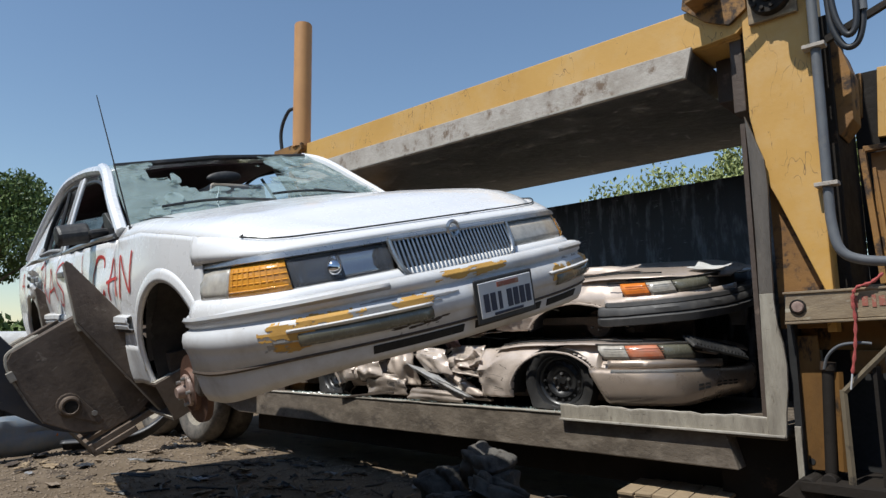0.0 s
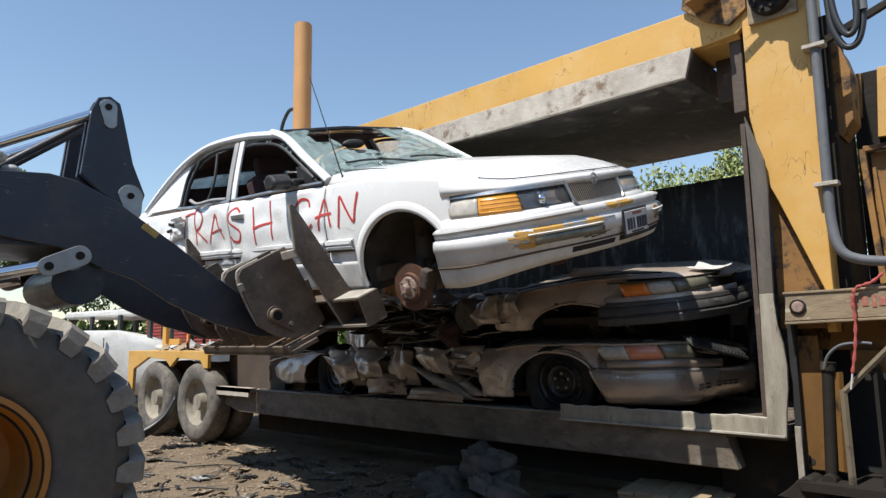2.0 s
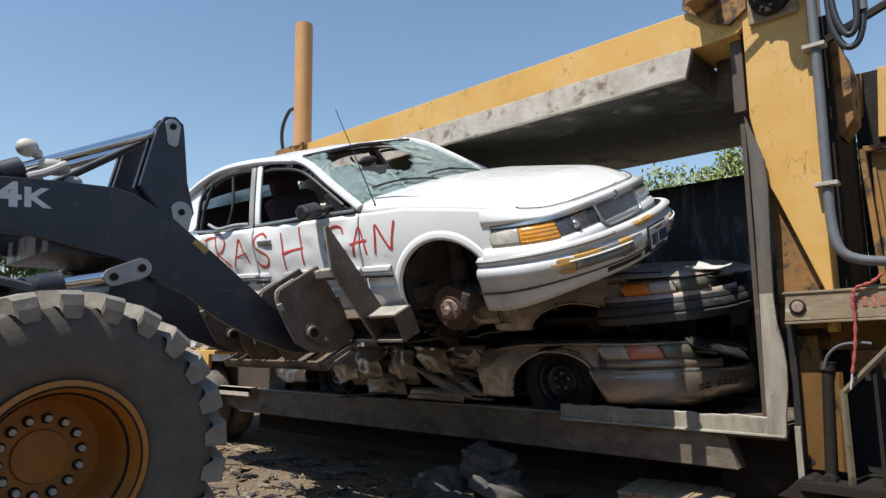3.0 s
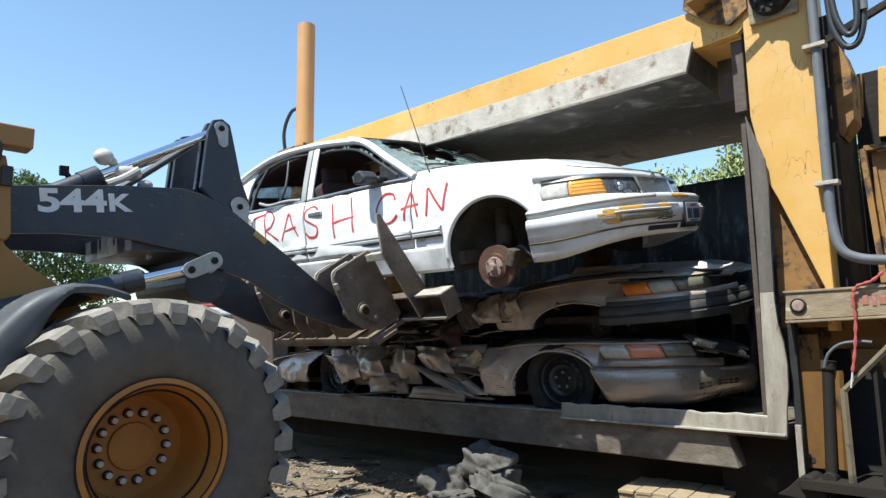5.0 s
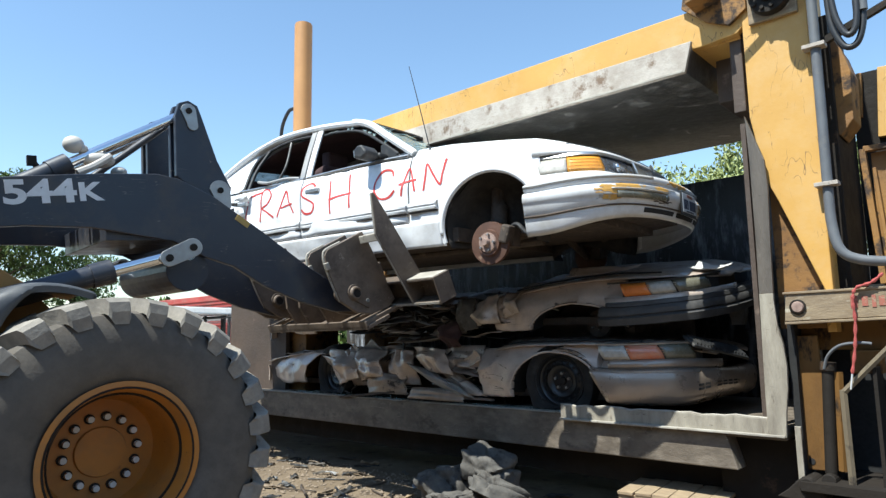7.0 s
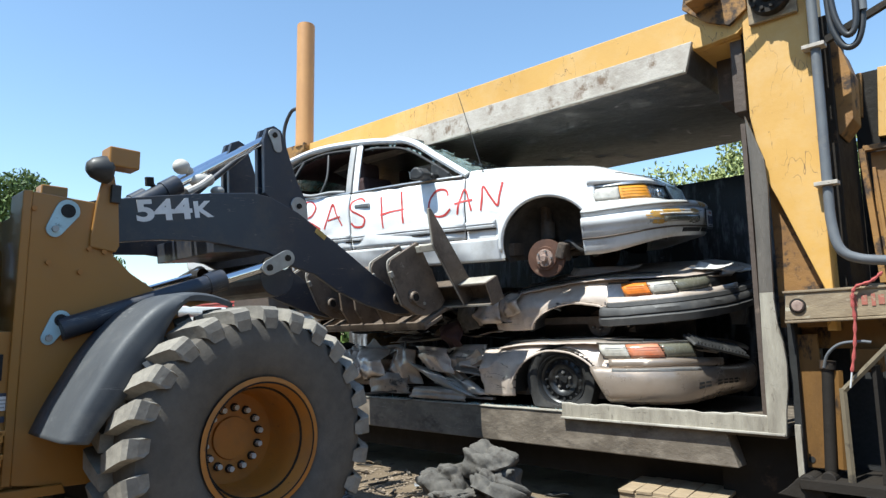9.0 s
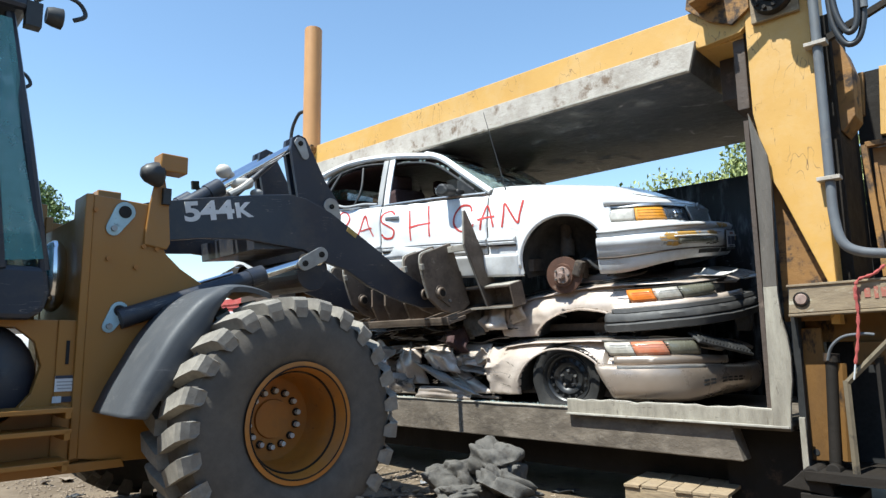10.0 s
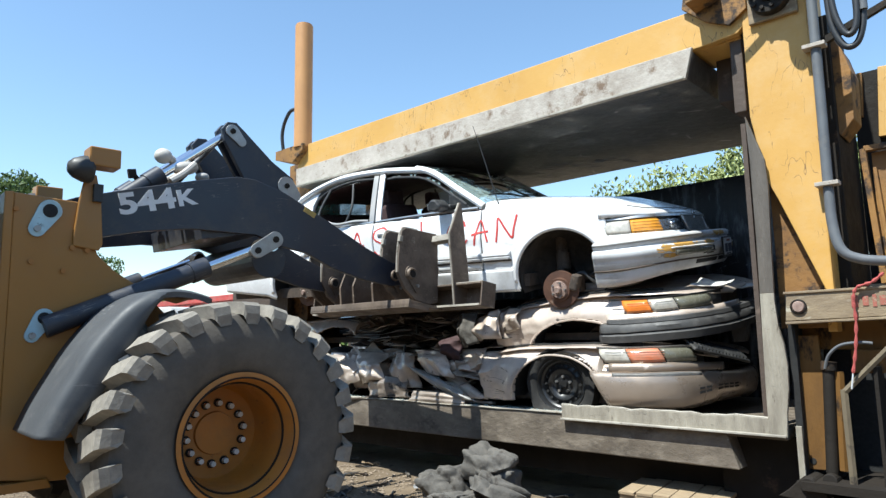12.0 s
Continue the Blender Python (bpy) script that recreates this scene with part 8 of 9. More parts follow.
    for y in (-0.64, -0.43, 0.43, 0.64):
        fork_part("carriage_bracket", Mesh().prism(side, y - 0.018, y + 0.018), FORK_STEEL, fork, bevel=0.005)
        # pale tube that paints the bracket's lit edge
        rim = smooth_path([(-0.06, y, 0.0), (-0.076, y, 0.12), (-0.079, y, 0.27), (-0.065, y, 0.338), (-0.03, y, 0.368), (0.10, y, 0.379)], 4)
        fork_part("bracket_rim", Mesh().tube(rim, 0.009, 6), PALE_EDGE, fork, "bright rubbed bracket edge", smooth=True)
        fork_part("bracket_lug", Mesh().box((-0.08, y - 0.022, 0.262), (0.03, 0.03, 0.05)), PALE_EDGE, fork, bevel=0.004)
        fork_part("keeper_plate", Mesh().prism([(0.06 + 0.055 * math.cos(t), 0.02 + 0.055 * math.sin(t)) for t in [math.radians(10 + 22 * i) for i in range(10)]] + [(0.13, -0.13), (0.155, -0.12)], y - 0.032, y - 0.018), FORK_STEEL, fork, "teardrop keeper plate", bevel=0.003)
        fork_part("hinge_pin", Mesh().lathe([(0.0, -0.052), (0.026, -0.052), (0.03, -0.048), (0.03, -0.03)], 20, "y", (0.065, y, 0.005)), DARK_STEEL, fork, smooth=True)
        fork_part("pivot_boss", Mesh().lathe([(0.026, -0.046), (0.036, -0.054), (0.043, -0.051), (0.048, -0.032), (0.056, -0.02), (0.056, 0.02)], 28, "y", (0.062, y, 0.012)), FORK_STEEL, fork, "worn pivot boss", smooth=True)
        fork_part("pin_bolt", Mesh().cyl((0.135, y - 0.044, -0.075), (0.135, y - 0.03, -0.075), 0.014, n=6), BARE_STEEL, fork)
        fork_part("bracket_foot", Mesh().box((0.235, y, -0.215), (0.36, 0.09, 0.03)), FORK_STEEL, fork, bevel=0.004)
    fork_part("cross_tube", Mesh().cyl((0.27, -0.64, 0.20), (0.27, 0.64, 0.20), 0.05, n=20), FORK_STEEL, fork, smooth=True)
    fork_part("back_sheet", Mesh().box((0.385, 0, -0.02), (0.02, 1.24, 0.30)), FORK_STEEL, fork, "brown steel back sheet", bevel=0.004)
    fork_part("lower_beam", Mesh().box((0.15, 0, -0.245), (0.22, 1.40, 0.03)).box((0.05, 0, -0.225), (0.02, 1.40, 0.06)), FORK_STEEL, fork, "scraped lower beam", bevel=0.005)
    for y in (-0.22, 0.05, 0.24):
        fork_part("stiffener", Mesh().prism([(0.06, -0.23), (0.02, -0.05), (0.06, 0.10), (0.37, 0.14), (0.37, -0.23)], y - 0.012, y + 0.012), FORK_STEEL, fork, bevel=0.003)
    for s in (-1, 1):
        y = s * 0.865
        sp = Mesh()
        sp.prism([(0.318, 0.632), (0.332, 0.64), (0.345, 0.62), (0.40, 0.42), (0.514, -0.028), (0.51, -0.16), (0.375, -0.22), (0.36, -0.17), (0.243, 0.365)], y - 0.014, y + 0.014)
        post = fork_part("back_plate", sp, FORK_STEEL, fork, "pointed dark steel post", bevel=0.004)
        # pale tube that paints sunlight on the post's narrow edge
        fork_part("rubbed_edge", Mesh().tube([(0.375, y, -0.21), (0.362, y, -0.16), (0.244, y, 0.365), (0.32, y, 0.632)], 0.010, 6), PALE_EDGE, post, "bright rubbed edge")
        fork_part("tie_bar", Mesh().box((0.29, s * 0.755, 0.335), (0.075, 0.22, 0.055), pose(0, 0, 0, 0, 6, 0)), PALE_EDGE, fork, "rubbed pale tie bar", bevel=0.006)
        fork_part("channel_end", Mesh().box((0.43, s * 1.165, -0.12), (0.155, 0.014, 0.19)).box((0.43, s * 1.155, -0.035), (0.15, 0.02, 0.02)), FORK_STEEL, fork, bevel=0.003)
        # pale strips that paint the channel's lit top and front edge
        fork_part("rubbed_edge", Mesh().box((0.43, s * 1.02, -0.024), (0.145, 0.28, 0.006)).box((0.354, s * 0.90, -0.205), (0.006, 0.50, 0.016)), PALE_EDGE, fork, "pale scraped channel flange")
    P["fork"] = fork
    return P


loader = build_loader()
loader["root"].scale = (0.98, 0.98, 0.98)


def build_doll():
    """A small figure tied on the boom, one plain mesh."""
    me = Mesh()
    me.add(*ellipsoid((0, 0, 0.19), (0.062, 0.05, 0.055)))
    me.add(*ellipsoid((0.05, 0, 0.165), (0.034, 0.034, 0.03)))
    me.add(*ellipsoid((0.14, 0, 0.10), (0.10, 0.06, 0.05)))
    me.tube(smooth_path([(0.20, 0.05, 0.13), (0.10, 0.06, 0.06), (-0.02, 0.06, 0.01), (-0.14, 0.05, -0.03)], 4), 0.022, 8)
    me.tube(smooth_path([(0.20, -0.05, 0.12), (0.10, -0.06, 0.05), (0.0, -0.06, 0.0)], 4), 0.024, 8)
    me.add(*ellipsoid((0.26, 0, 0.03), (0.05, 0.05, 0.035)))
    ob = part("doll", me, IVORY, loader["boom"], "pale plastic doll figure tied to the boom", smooth=True)
    ob.matrix_basis = pose(0.06 - PIVOT.x, -0.27, 2.27 - PIVOT.z)
    g = Mesh()
    g.tube([(-0.16, 0, 0.0), (-0.20, 0, 0.06), (-0.22, 0, 0.09)], 0.018, 8).box((-0.23, 0, 0.10), (0.05, 0.03, 0.06))
    gr = part("grease_fitting", g, DARK_STEEL, loader["boom"], smooth=True)
    gr.matrix_basis = pose(0.06 - PIVOT.x, -0.27, 2.24 - PIVOT.z)


build_doll()


# ---------------------------------------------------------------- scrap on the ground
def build_clutter():
    rng = random.Random(11)
    # torn seat covers beside the bed
    def cover(sx, sy, sz, seed):
        """A stuffed cloth cover, sagging and creased, with a flat underside."""
        vs, fs = ellipsoid((0, 0, 0), (1, 1, 1), 56, 36)
        out = []
        for p in vs:
            v = Vector(p)
            q = Vector([math.copysign(abs(c) ** 0.72, c) for c in v])
            crease = sum(w * math.exp(-((v.dot(d) - o) / 0.09) ** 2) for d, o, w in lines[seed % 3])
            r = 1 + 0.40 * noise.noise(v * 1.4 + Vector((seed * 3.1, 0, 0))) + 0.16 * noise.noise(v * 3.4 + Vector((0, seed * 2.0, 0))) - 1.5 * crease
            q = Vector((q.x * sx, q.y * sy, q.z * sz)) * r
            out.append(Vector((q.x, q.y, max(q.z, -0.35 * sz))))
        return Mesh().add(out, fs)
    lines = [[(Vector((0.9, 0.2, 0.4)).normalized(), 0.1, 0.16), (Vector((-0.3, 0.6, 0.7)).normalized(), 0.35, 0.14), (Vector((0.5, -0.8, 0.3)).normalized(), 0.3, 0.12)],
             [(Vector((0.7, 0.0, -0.7)).normalized(), 0.05, 0.18), (Vector((0.2, -0.9, 0.5)).normalized(), 0.45, 0.14), (Vector((1, 0.3, 0)).normalized(), -0.4, 0.12)],
             [(Vector((-0.6, -0.5, 0.6)).normalized(), 0.2, 0.17), (Vector((0.9, -0.4, 0.2)).normalized(), -0.1, 0.12), (Vector((0, 0.2, 1)).normalized(), 0.4, 0.13)]]
    for k, (x, y, z, sx, sy, sz, rx, ry, rz) in enumerate(((-3.74, 4.16, 0.10, 0.22, 0.17, 0.16, 0, -10, 25), (-3.38, 4.26, 0.22, 0.26, 0.18, 0.18, 10, 18, -15), (-3.16, 4.14, 0.08, 0.27, 0.18, 0.12, -15, 25, 35), (-3.48, 3.98, 0.04, 0.24, 0.15, 0.08, 0, 0, 70))):
        ob = part("torn_seat_cover", cover(sx, sy, sz, k), SEAT_CLOTH, None, smooth=True, angle=60, at=pose(x, y, z, rx, ry, rz))
        tagged(ob, "crumpled grey cloth seat cover on the dirt", "seat cover", "scrap on the ground")
    # flat scrap
    for k in range(260):
        x, y = rng.uniform(-9.5, -1.5), rng.uniform(2.0, 4.9)
        w, l = rng.uniform(0.04, 0.30), rng.uniform(0.02, 0.10)
        rows = [[Vector(((i / 5 - 0.5) * w, (j / 3 - 0.5) * l, 0.012)) + noise.noise_vector(Vector((i * 0.6 + k, j * 0.7, k))) * 0.03 for j in range(4)] for i in range(6)]
        ob = part("scrap_piece", Mesh().sheet(rows), rng.choice((BLACK_PLASTIC, UNDERBODY, BLACK_PLASTIC, UNDERBODY, RUBBER, GREY_CLAD, WOOD, WOOD, BLACK_PLASTIC, STONE)), None, thick=0.004, at=pose(x, y, ground_height(x, y) + 0.012, rng.uniform(-12, 12), rng.uniform(-12, 12), rng.uniform(0, 360)))
        tagged(ob, "bent scrap fragment lying on dirt", "scrap", "scrap on the ground")
    for k in range(40):
        x, y = rng.uniform(-7.5, -2.6), rng.uniform(2.8, 4.5)
        a = rng.uniform(0, math.tau)
        L = rng.uniform(0.15, 0.5)
        pts = [(x + math.cos(a) * L * q + rng.uniform(-0.03, 0.03), y + math.sin(a) * L * q, ground_height(x, y) + 0.012 + 0.02 * q * (1 - q)) for q in (0, 0.35, 0.7, 1)]
        ob = part("scrap_rod", Mesh().tube(smooth_path(pts, 3), rng.uniform(0.006, 0.014), 6), rng.choice((BLACK_PLASTIC, UNDERBODY)), None)
        tagged(ob, "thin bent rod on the dirt", "scrap", "scrap on the ground")
    me = Mesh()
    for k in range(9000):
        x, y = rng.uniform(-10.5, -1.0), rng.uniform(1.8, 4.7)
        r = rng.uniform(0.006, 0.022) * (1.6 if rng.random() < 0.06 else 1)
        z = ground_height(x, y)
        d = [Vector((rng.uniform(0.6, 1.2) * sx, rng.uniform(0.6, 1.2) * sy, rng.uniform(0.4, 0.8) * sz)) * r for sx, sy, sz in ((1, 0, 0), (-1, 0, 0), (0, 1, 0), (0, -1, 0), (0, 0, 1), (0, 0, -0.4))]
        o = Vector((x, y, z + r * 0.2))
        me.add([o + q for q in d], [(0, 2, 4), (2, 1, 4), (1, 3, 4), (3, 0, 4), (2, 0, 5), (1, 2, 5), (3, 1, 5), (0, 3, 5)])
    tagged(part("gravel", me, STONE), "loose pale gravel and clods", "gravel", kind="stuff")
    # broken glass crumbs on the bed edge
    me = Mesh()
    for k in range(900):
        x, y = rng.uniform(-6.6, -2.2), FRONT + 0.02 + abs(rng.gauss(0, 0.10))
        r = rng.uniform(0.004, 0.014)
        o = Vector((x, y, 0.704))
        me.add([o + Vector((r, 0, 0)), o + Vector((-r * 0.6, r, 0)), o + Vector((-r * 0.5, -r, 0)), o + Vector((0, 0, r * rng.uniform(0.5, 1.4)))], [(0, 1, 3), (1, 2, 3), (2, 0, 3), (0, 2, 1)])
    tagged(part("glass_crumbs", me, BROKEN_GLASS), "crumbs of broken green glass on the bed", "broken glass", kind="stuff")
    # pallet end under the bed
    pal = thing("wooden_pallet", "weathered wooden pallet half under the crusher", "pallet", at=pose(-2.02, 4.68, 0.045, 3, 0, 4))
    for i in range(6):
        part("slat", Mesh().box((-0.30 + 0.12 * i, 0.01 * (i % 3), 0.155 + 0.003 * (i % 2)), (0.114, 0.42, 0.022), pose(0, 0, 0, 0, 0, (-1.2, 0.8, -0.4, 1.4, 0.2, -0.9)[i])), WOOD, pal, bevel=0.003)
    for i in range(2):
        part("bearer", Mesh().box((0, -0.16 + 0.32 * i, 0.09), (0.72, 0.07, 0.11)), WOOD, pal, bevel=0.003)
    # torn blue-grey bumper, black strip and twisted scrap near the trailer wheels
    tb = thing("torn_bumper", "torn blue-grey car bumper lying on the dirt", "car bumper", "scrap on the ground", at=pose(-9.1, 2.6, 0.0))
    way = smooth_path([(0.25, -1.3, 0), (0.28, -0.6, 0), (0.20, 0.1, 0), (-0.02, 0.60, 0), (-0.22, 0.86, 0)], 7)
    rows = []
    for i, q in enumerate(way):
        t = (way[min(i + 1, len(way) - 1)] - way[max(i - 1, 0)]).normalized()
        nr = Vector((t.y, -t.x, 0))
        grow = 1 - 0.35 * (i / (len(way) - 1)) ** 2
        rows.append([q + nr * o + Vector((0, 0, z * grow + 0.02)) for o, z in ((-0.22, 0.44), (-0.05, 0.47), (0.03, 0.42), (0.05, 0.33), (0.03, 0.28), (0.055, 0.24), (0.04, 0.10), (-0.02, 0.02), (-0.08, 0.0))])
    part("shell", Mesh().sheet(rows).bend(lambda p: crumple(p, 0.03, 3.0, 6.0)), BLUE_GREY, tb, smooth=True, thick=0.01, angle=45)
    part("reflector", Mesh().box((0.22, 0.15, 0.22), (0.02, 0.34, 0.035), pose(0, 0, 0, 0, 0, 14)), ORANGE_LENS, tb, "orange reflector strip", bevel=0.006)
    part("fog_lamp", Mesh().box((0.33, -0.55, 0.24), (0.03, 0.26, 0.10)), LENS_OLIVE, tb, bevel=0.015)
    ob = part("round_lamp", Mesh().lathe([(0.0, -0.02), (0.05, -0.02), (0.06, 0.0), (0.14, 0.02), (0.16, 0.06), (0.14, 0.2), (0.0, 0.22)], 28, "x"), BLACK_PLASTIC, None, smooth=True, at=pose(-9.45, 3.75, 0.30, 0, 10, 155))
    tagged(ob, "black round lamp housing on scrap", "lamp housing", "scrap on the ground")
    way = smooth_path([(-8.85, 2.95, 0.03), (-8.62, 3.35, 0.04), (-8.45, 3.70, 0.10), (-8.36, 3.95, 0.28), (-8.34, 4.08, 0.50)], 6)
    ob = part("rubber_strip", Mesh().sheet([[q + Vector((-0.03, 0.02, 0.0)), q + Vector((0.0, 0.0, 0.07)), q + Vector((0.09, -0.05, 0.13)), q + Vector((0.17, -0.09, 0.10))] for q in way]), BLACK_HOSE, None, smooth=True, thick=0.015)
    tagged(ob, "curved black rubber strip on the dirt", "rubber strip", "scrap on the ground")
    for k in range(9):
        c = Vector((-10.6 + 0.25 * rng.uniform(-2, 2), 3.0 + 0.2 * rng.uniform(-2, 2), 0.30 + 0.1 * rng.uniform(-1, 2.5)))
        m = pose(0, 0, 0, rng.uniform(-60, 60), rng.uniform(-50, 50), rng.uniform(0, 180)).to_3x3()
        cs = [c + m @ Vector(v) for v in ((-0.3, 0, -0.16), (0.3, 0, -0.20), (0.25, 0, 0.2), (-0.26, 0, 0.14))]
        cs = [Vector((v.x, v.y, max(0.0, v.z))) for v in cs]
        ob = part("twisted_sheet", folded(cs, 200 + k, 0.22), rng.choice((BLACK_PLASTIC, WHITE_METAL, UNDERBODY, GREY_CLAD)), None, thick=0.006)
        tagged(ob, "twisted sheet of scrap metal in a pile", "scrap", "scrap on the ground")
    # long pale van body behind the trailer
    gb = thing("van_body", "dusty white van body on the dirt behind the trailer", "van", at=pose(-14.6, 4.6, 0.0, 0, 0, 62))
    rows = []
    for i in range(19):
        x = -2.6 + 5.2 * i / 18
        w = 0.92 * (1 - 0.10 * abs(x / 2.6) ** 6)
        h = lerp_table(x, [(-2.6, 1.40), (-2.3, 1.52), (1.2, 1.52), (2.0, 1.35), (2.6, 0.9)])
        rows.append([(x, -w * 0.97, 0.30), (x, -w, 0.55), (x, -w, 0.80), (x, -w * 0.985, 0.84), (x, -w * 0.97, h - 0.16), (x, -w * 0.86, h - 0.02), (x, 0, h + 0.03), (x, w * 0.86, h - 0.02), (x, w * 0.97, h - 0.16), (x, w, 0.80), (x, w * 0.97, 0.30)])
    body = part("body", Mesh().sheet(rows), WHITE_METAL, gb, smooth=True, thick=0.01, angle=50)
    for x in (-1.5, -0.2, 1.0):
        part("panel_seam", Mesh().box((x, -0.925, 0.9), (0.015, 0.02, 1.0)), BLACK_PLASTIC, body)
    for x in (-1.7, 1.7):
        for y in (-0.86, 0.68):
            part("wheel", Mesh().lathe([(0.0, 0.04), (0.18, 0.0), (0.27, 0.0), (0.32, 0.05), (0.32, 0.18), (0.1, 0.2)], 28, "y", (x, y, 0.32)), RUBBER, gb, smooth=True)


build_clutter()


# ---------------------------------------------------------------- distance
def build_tree(name, x, y, h, r, seed, leafmat, label, z0=0.0, n=2600):
    rng = random.Random(seed)
    tr = thing(name, label, "tree", at=pose(x, y, z0))
    tk = Mesh()
    limbs = []
    tk.tube(smooth_path([(0, 0, -0.2), (0.1, 0.05, h * 0.2), (0.0, 0.1, h * 0.45), (0.15, 0.0, h * 0.7)], 4), [0.26 - 0.016 * i for i in range(13)], 10)
    for k in range(11):
        a = rng.uniform(0, math.tau)
        z = h * rng.uniform(0.3, 0.62)
        e = Vector((math.cos(a) * r * rng.uniform(0.5, 0.85), math.sin(a) * r * rng.uniform(0.5, 0.85), z + h * rng.uniform(0.08, 0.3)))
        tk.tube(smooth_path([(0.05, 0.05, z), e * 0.5 + Vector((0, 0, z * 0.55)), e], 3), [0.10, 0.085, 0.07, 0.055, 0.045, 0.035, 0.02], 6)
        limbs.append(e)
    part("trunk", tk, BARK, tr, smooth=True)
    me = Mesh()
    blobs = [(e, rng.uniform(0.28, 0.45) * r) for e in limbs] + [(Vector((rng.uniform(-0.5, 0.5) * r, rng.uniform(-0.5, 0.5) * r, h * rng.uniform(0.6, 0.93))), rng.uniform(0.28, 0.42) * r) for _ in range(9)]
    for k in range(n):
        c, br = rng.choice(blobs)
        d = Vector((rng.gauss(0, 1), rng.gauss(0, 1), rng.gauss(0, 1))).normalized() * br * rng.uniform(0.55, 1.08)
        d.z *= 0.8
        p = c + d
        s = rng.uniform(0.05, 0.11) * (r / 3.0) ** 0.5 * (1.5 if abs(x) > 30 else 1.0)
        q = Euler((rng.uniform(0, 6.28), rng.uniform(0, 6.28), rng.uniform(0, 6.28))).to_matrix()
        me.add([p + q @ Vector((s, 0, 0)), p + q @ Vector((0, s * 0.5, 0.03)), p + q @ Vector((-s, 0, 0)), p + q @ Vector((0, -s * 0.5, 0.03))], [(0, 1, 2, 3)])
    part("crown", me, leafmat, tr)
    return tr


def build_distance():
    build_tree("tree", -44.8, 10.4, 11.9, 3.7, 1, LEAF, "dense dark green tree beyond the yard", n=15000)
    build_tree("tree", -47.5, 6.2, 12.6, 4.4, 9, LEAF, "dark green tree beyond the yard", n=12000)
    build_tree("tree", -46.5, 15.6, 7.4, 2.6, 2, LEAF, "dark green tree beyond the yard", n=6000)
    build_tree("tree", -5.3, 16.2, 5.9, 2.3, 6, LEAF_LIGHT, "sunlit light green tree behind the crusher", n=14000)
    build_tree("tree", -7.4, 16.4, 5.95, 2.5, 7, LEAF_LIGHT, "sunlit light green tree behind the crusher", n=11000)
    build_tree("tree", -2.6, 15.4, 6.0, 2.4, 8, LEAF_LIGHT, "sunlit light green tree behind the crusher", n=11000)
    hd = Mesh()
    rng = random.Random(21)
    for k in range(15000):
        u = rng.random()
        p = Vector((-72 + 64 * u, -14 + 56 * u ** 0.6 + rng.uniform(-1.5, 1.5), rng.uniform(0, 3.2 + 0.8 * math.sin(u * 31) + 0.5 * math.sin(u * 77))))
        s = rng.uniform(0.2, 0.4)
        q = Euler((rng.uniform(0, 6.28), rng.uniform(0, 6.28), rng.uniform(0, 6.28))).to_matrix()
        hd.add([p + q @ Vector((s, 0, 0)), p + q @ Vector((0, s * 0.55, 0)), p + q @ Vector((-s, 0, 0)), p + q @ Vector((0, -s * 0.55, 0))], [(0, 1, 2, 3)])
    tagged(part("far_bushes", hd, LEAF), "far dark green bushes along the yard edge", "bushes", kind="stuff")
    # parked white van beyond the trailer
    van = thing("parked_van", "grimy white van parked beyond the trailer", "van", at=pose(-14.2, 6.6, 0, 0, 0, 8))
    b = Mesh()
    b.prism([(-2.6, 0.45), (2.4, 0.45), (2.4, 1.25), (-2.6, 1.25)], -0.9, 0.9)
    part("body", b, WHITE_METAL, van, bevel=0.05)
    b = Mesh()
    b.prism([(-2.6, 1.85), (1.5, 1.85), (1.4, 2.0), (-2.5, 2.0)], -0.85, 0.85)
    part("roof", b, WHITE_METAL, van, bevel=0.04)
    for x in (-2.5, -1.3, -0.2, 0.9, 1.6):
        [part("window_pillar", Mesh().box((x, yp, 1.55), (0.10, 0.06, 0.64)), BLACK_PLASTIC, van) for yp in (-0.86, 0.86)]
    for x in (-1.6, 1.5):
        wm = Mesh()
        wm.lathe([(0.18, 0.0), (0.30, 0.0), (0.34, 0.05), (0.34, 0.2), (0.18, 0.2)], 28, "y", (x, -0.95, 0.34))
        part("wheel", wm, OLD_RUBBER, van, smooth=True)
    red = thing("red_container", "faded red corrugated container in the distance", "container", at=pose(-17.5, 10.0, 0))
    part("box", Mesh().box((0, 0, 1.3), (5.0, 2.4, 2.4)), RED_METAL, red, bevel=0.02)
    for i in range(24):
        part("corrugation", Mesh().box((0, -1.22, 0.25 + 0.092 * i), (5.0, 0.04, 0.04)), RED_METAL, red)
    wt = thing("white_tank", "white rounded tank behind the yard", "tank", at=pose(-15.5, 9.0, 0))
    part("shell", Mesh().cyl((-2.2, 0, 1.95), (2.4, 0, 1.95), 0.28, n=24).add(*ellipsoid((-2.2, 0, 1.95), (0.2, 0.28, 0.28))).add(*ellipsoid((2.4, 0, 1.95), (0.2, 0.28, 0.28))), WHITE_METAL, wt, smooth=True)
    for x in (-1.5, 1.7):
        part("stand", Mesh().box((x, 0, 0.85), (0.12, 0.4, 1.7)), DARK_STEEL, wt)
    rack = thing("pipe_rack", "black tube rack with scrap parts", "rack", at=pose(-12.2, 7.3, 0))
    for x in (-1.5, -0.5, 0.5, 1.5):
        part("upright", Mesh().tube([(x, 0, 0), (x, 0, 1.85)], 0.035, 8), BLACK_PLASTIC, rack)
    for z in (0.6, 1.2, 1.8):
        part("crossbar", Mesh().tube([(-1.6, 0, z), (1.6, 0, z)], 0.03, 8), BLACK_PLASTIC, rack)


build_distance()

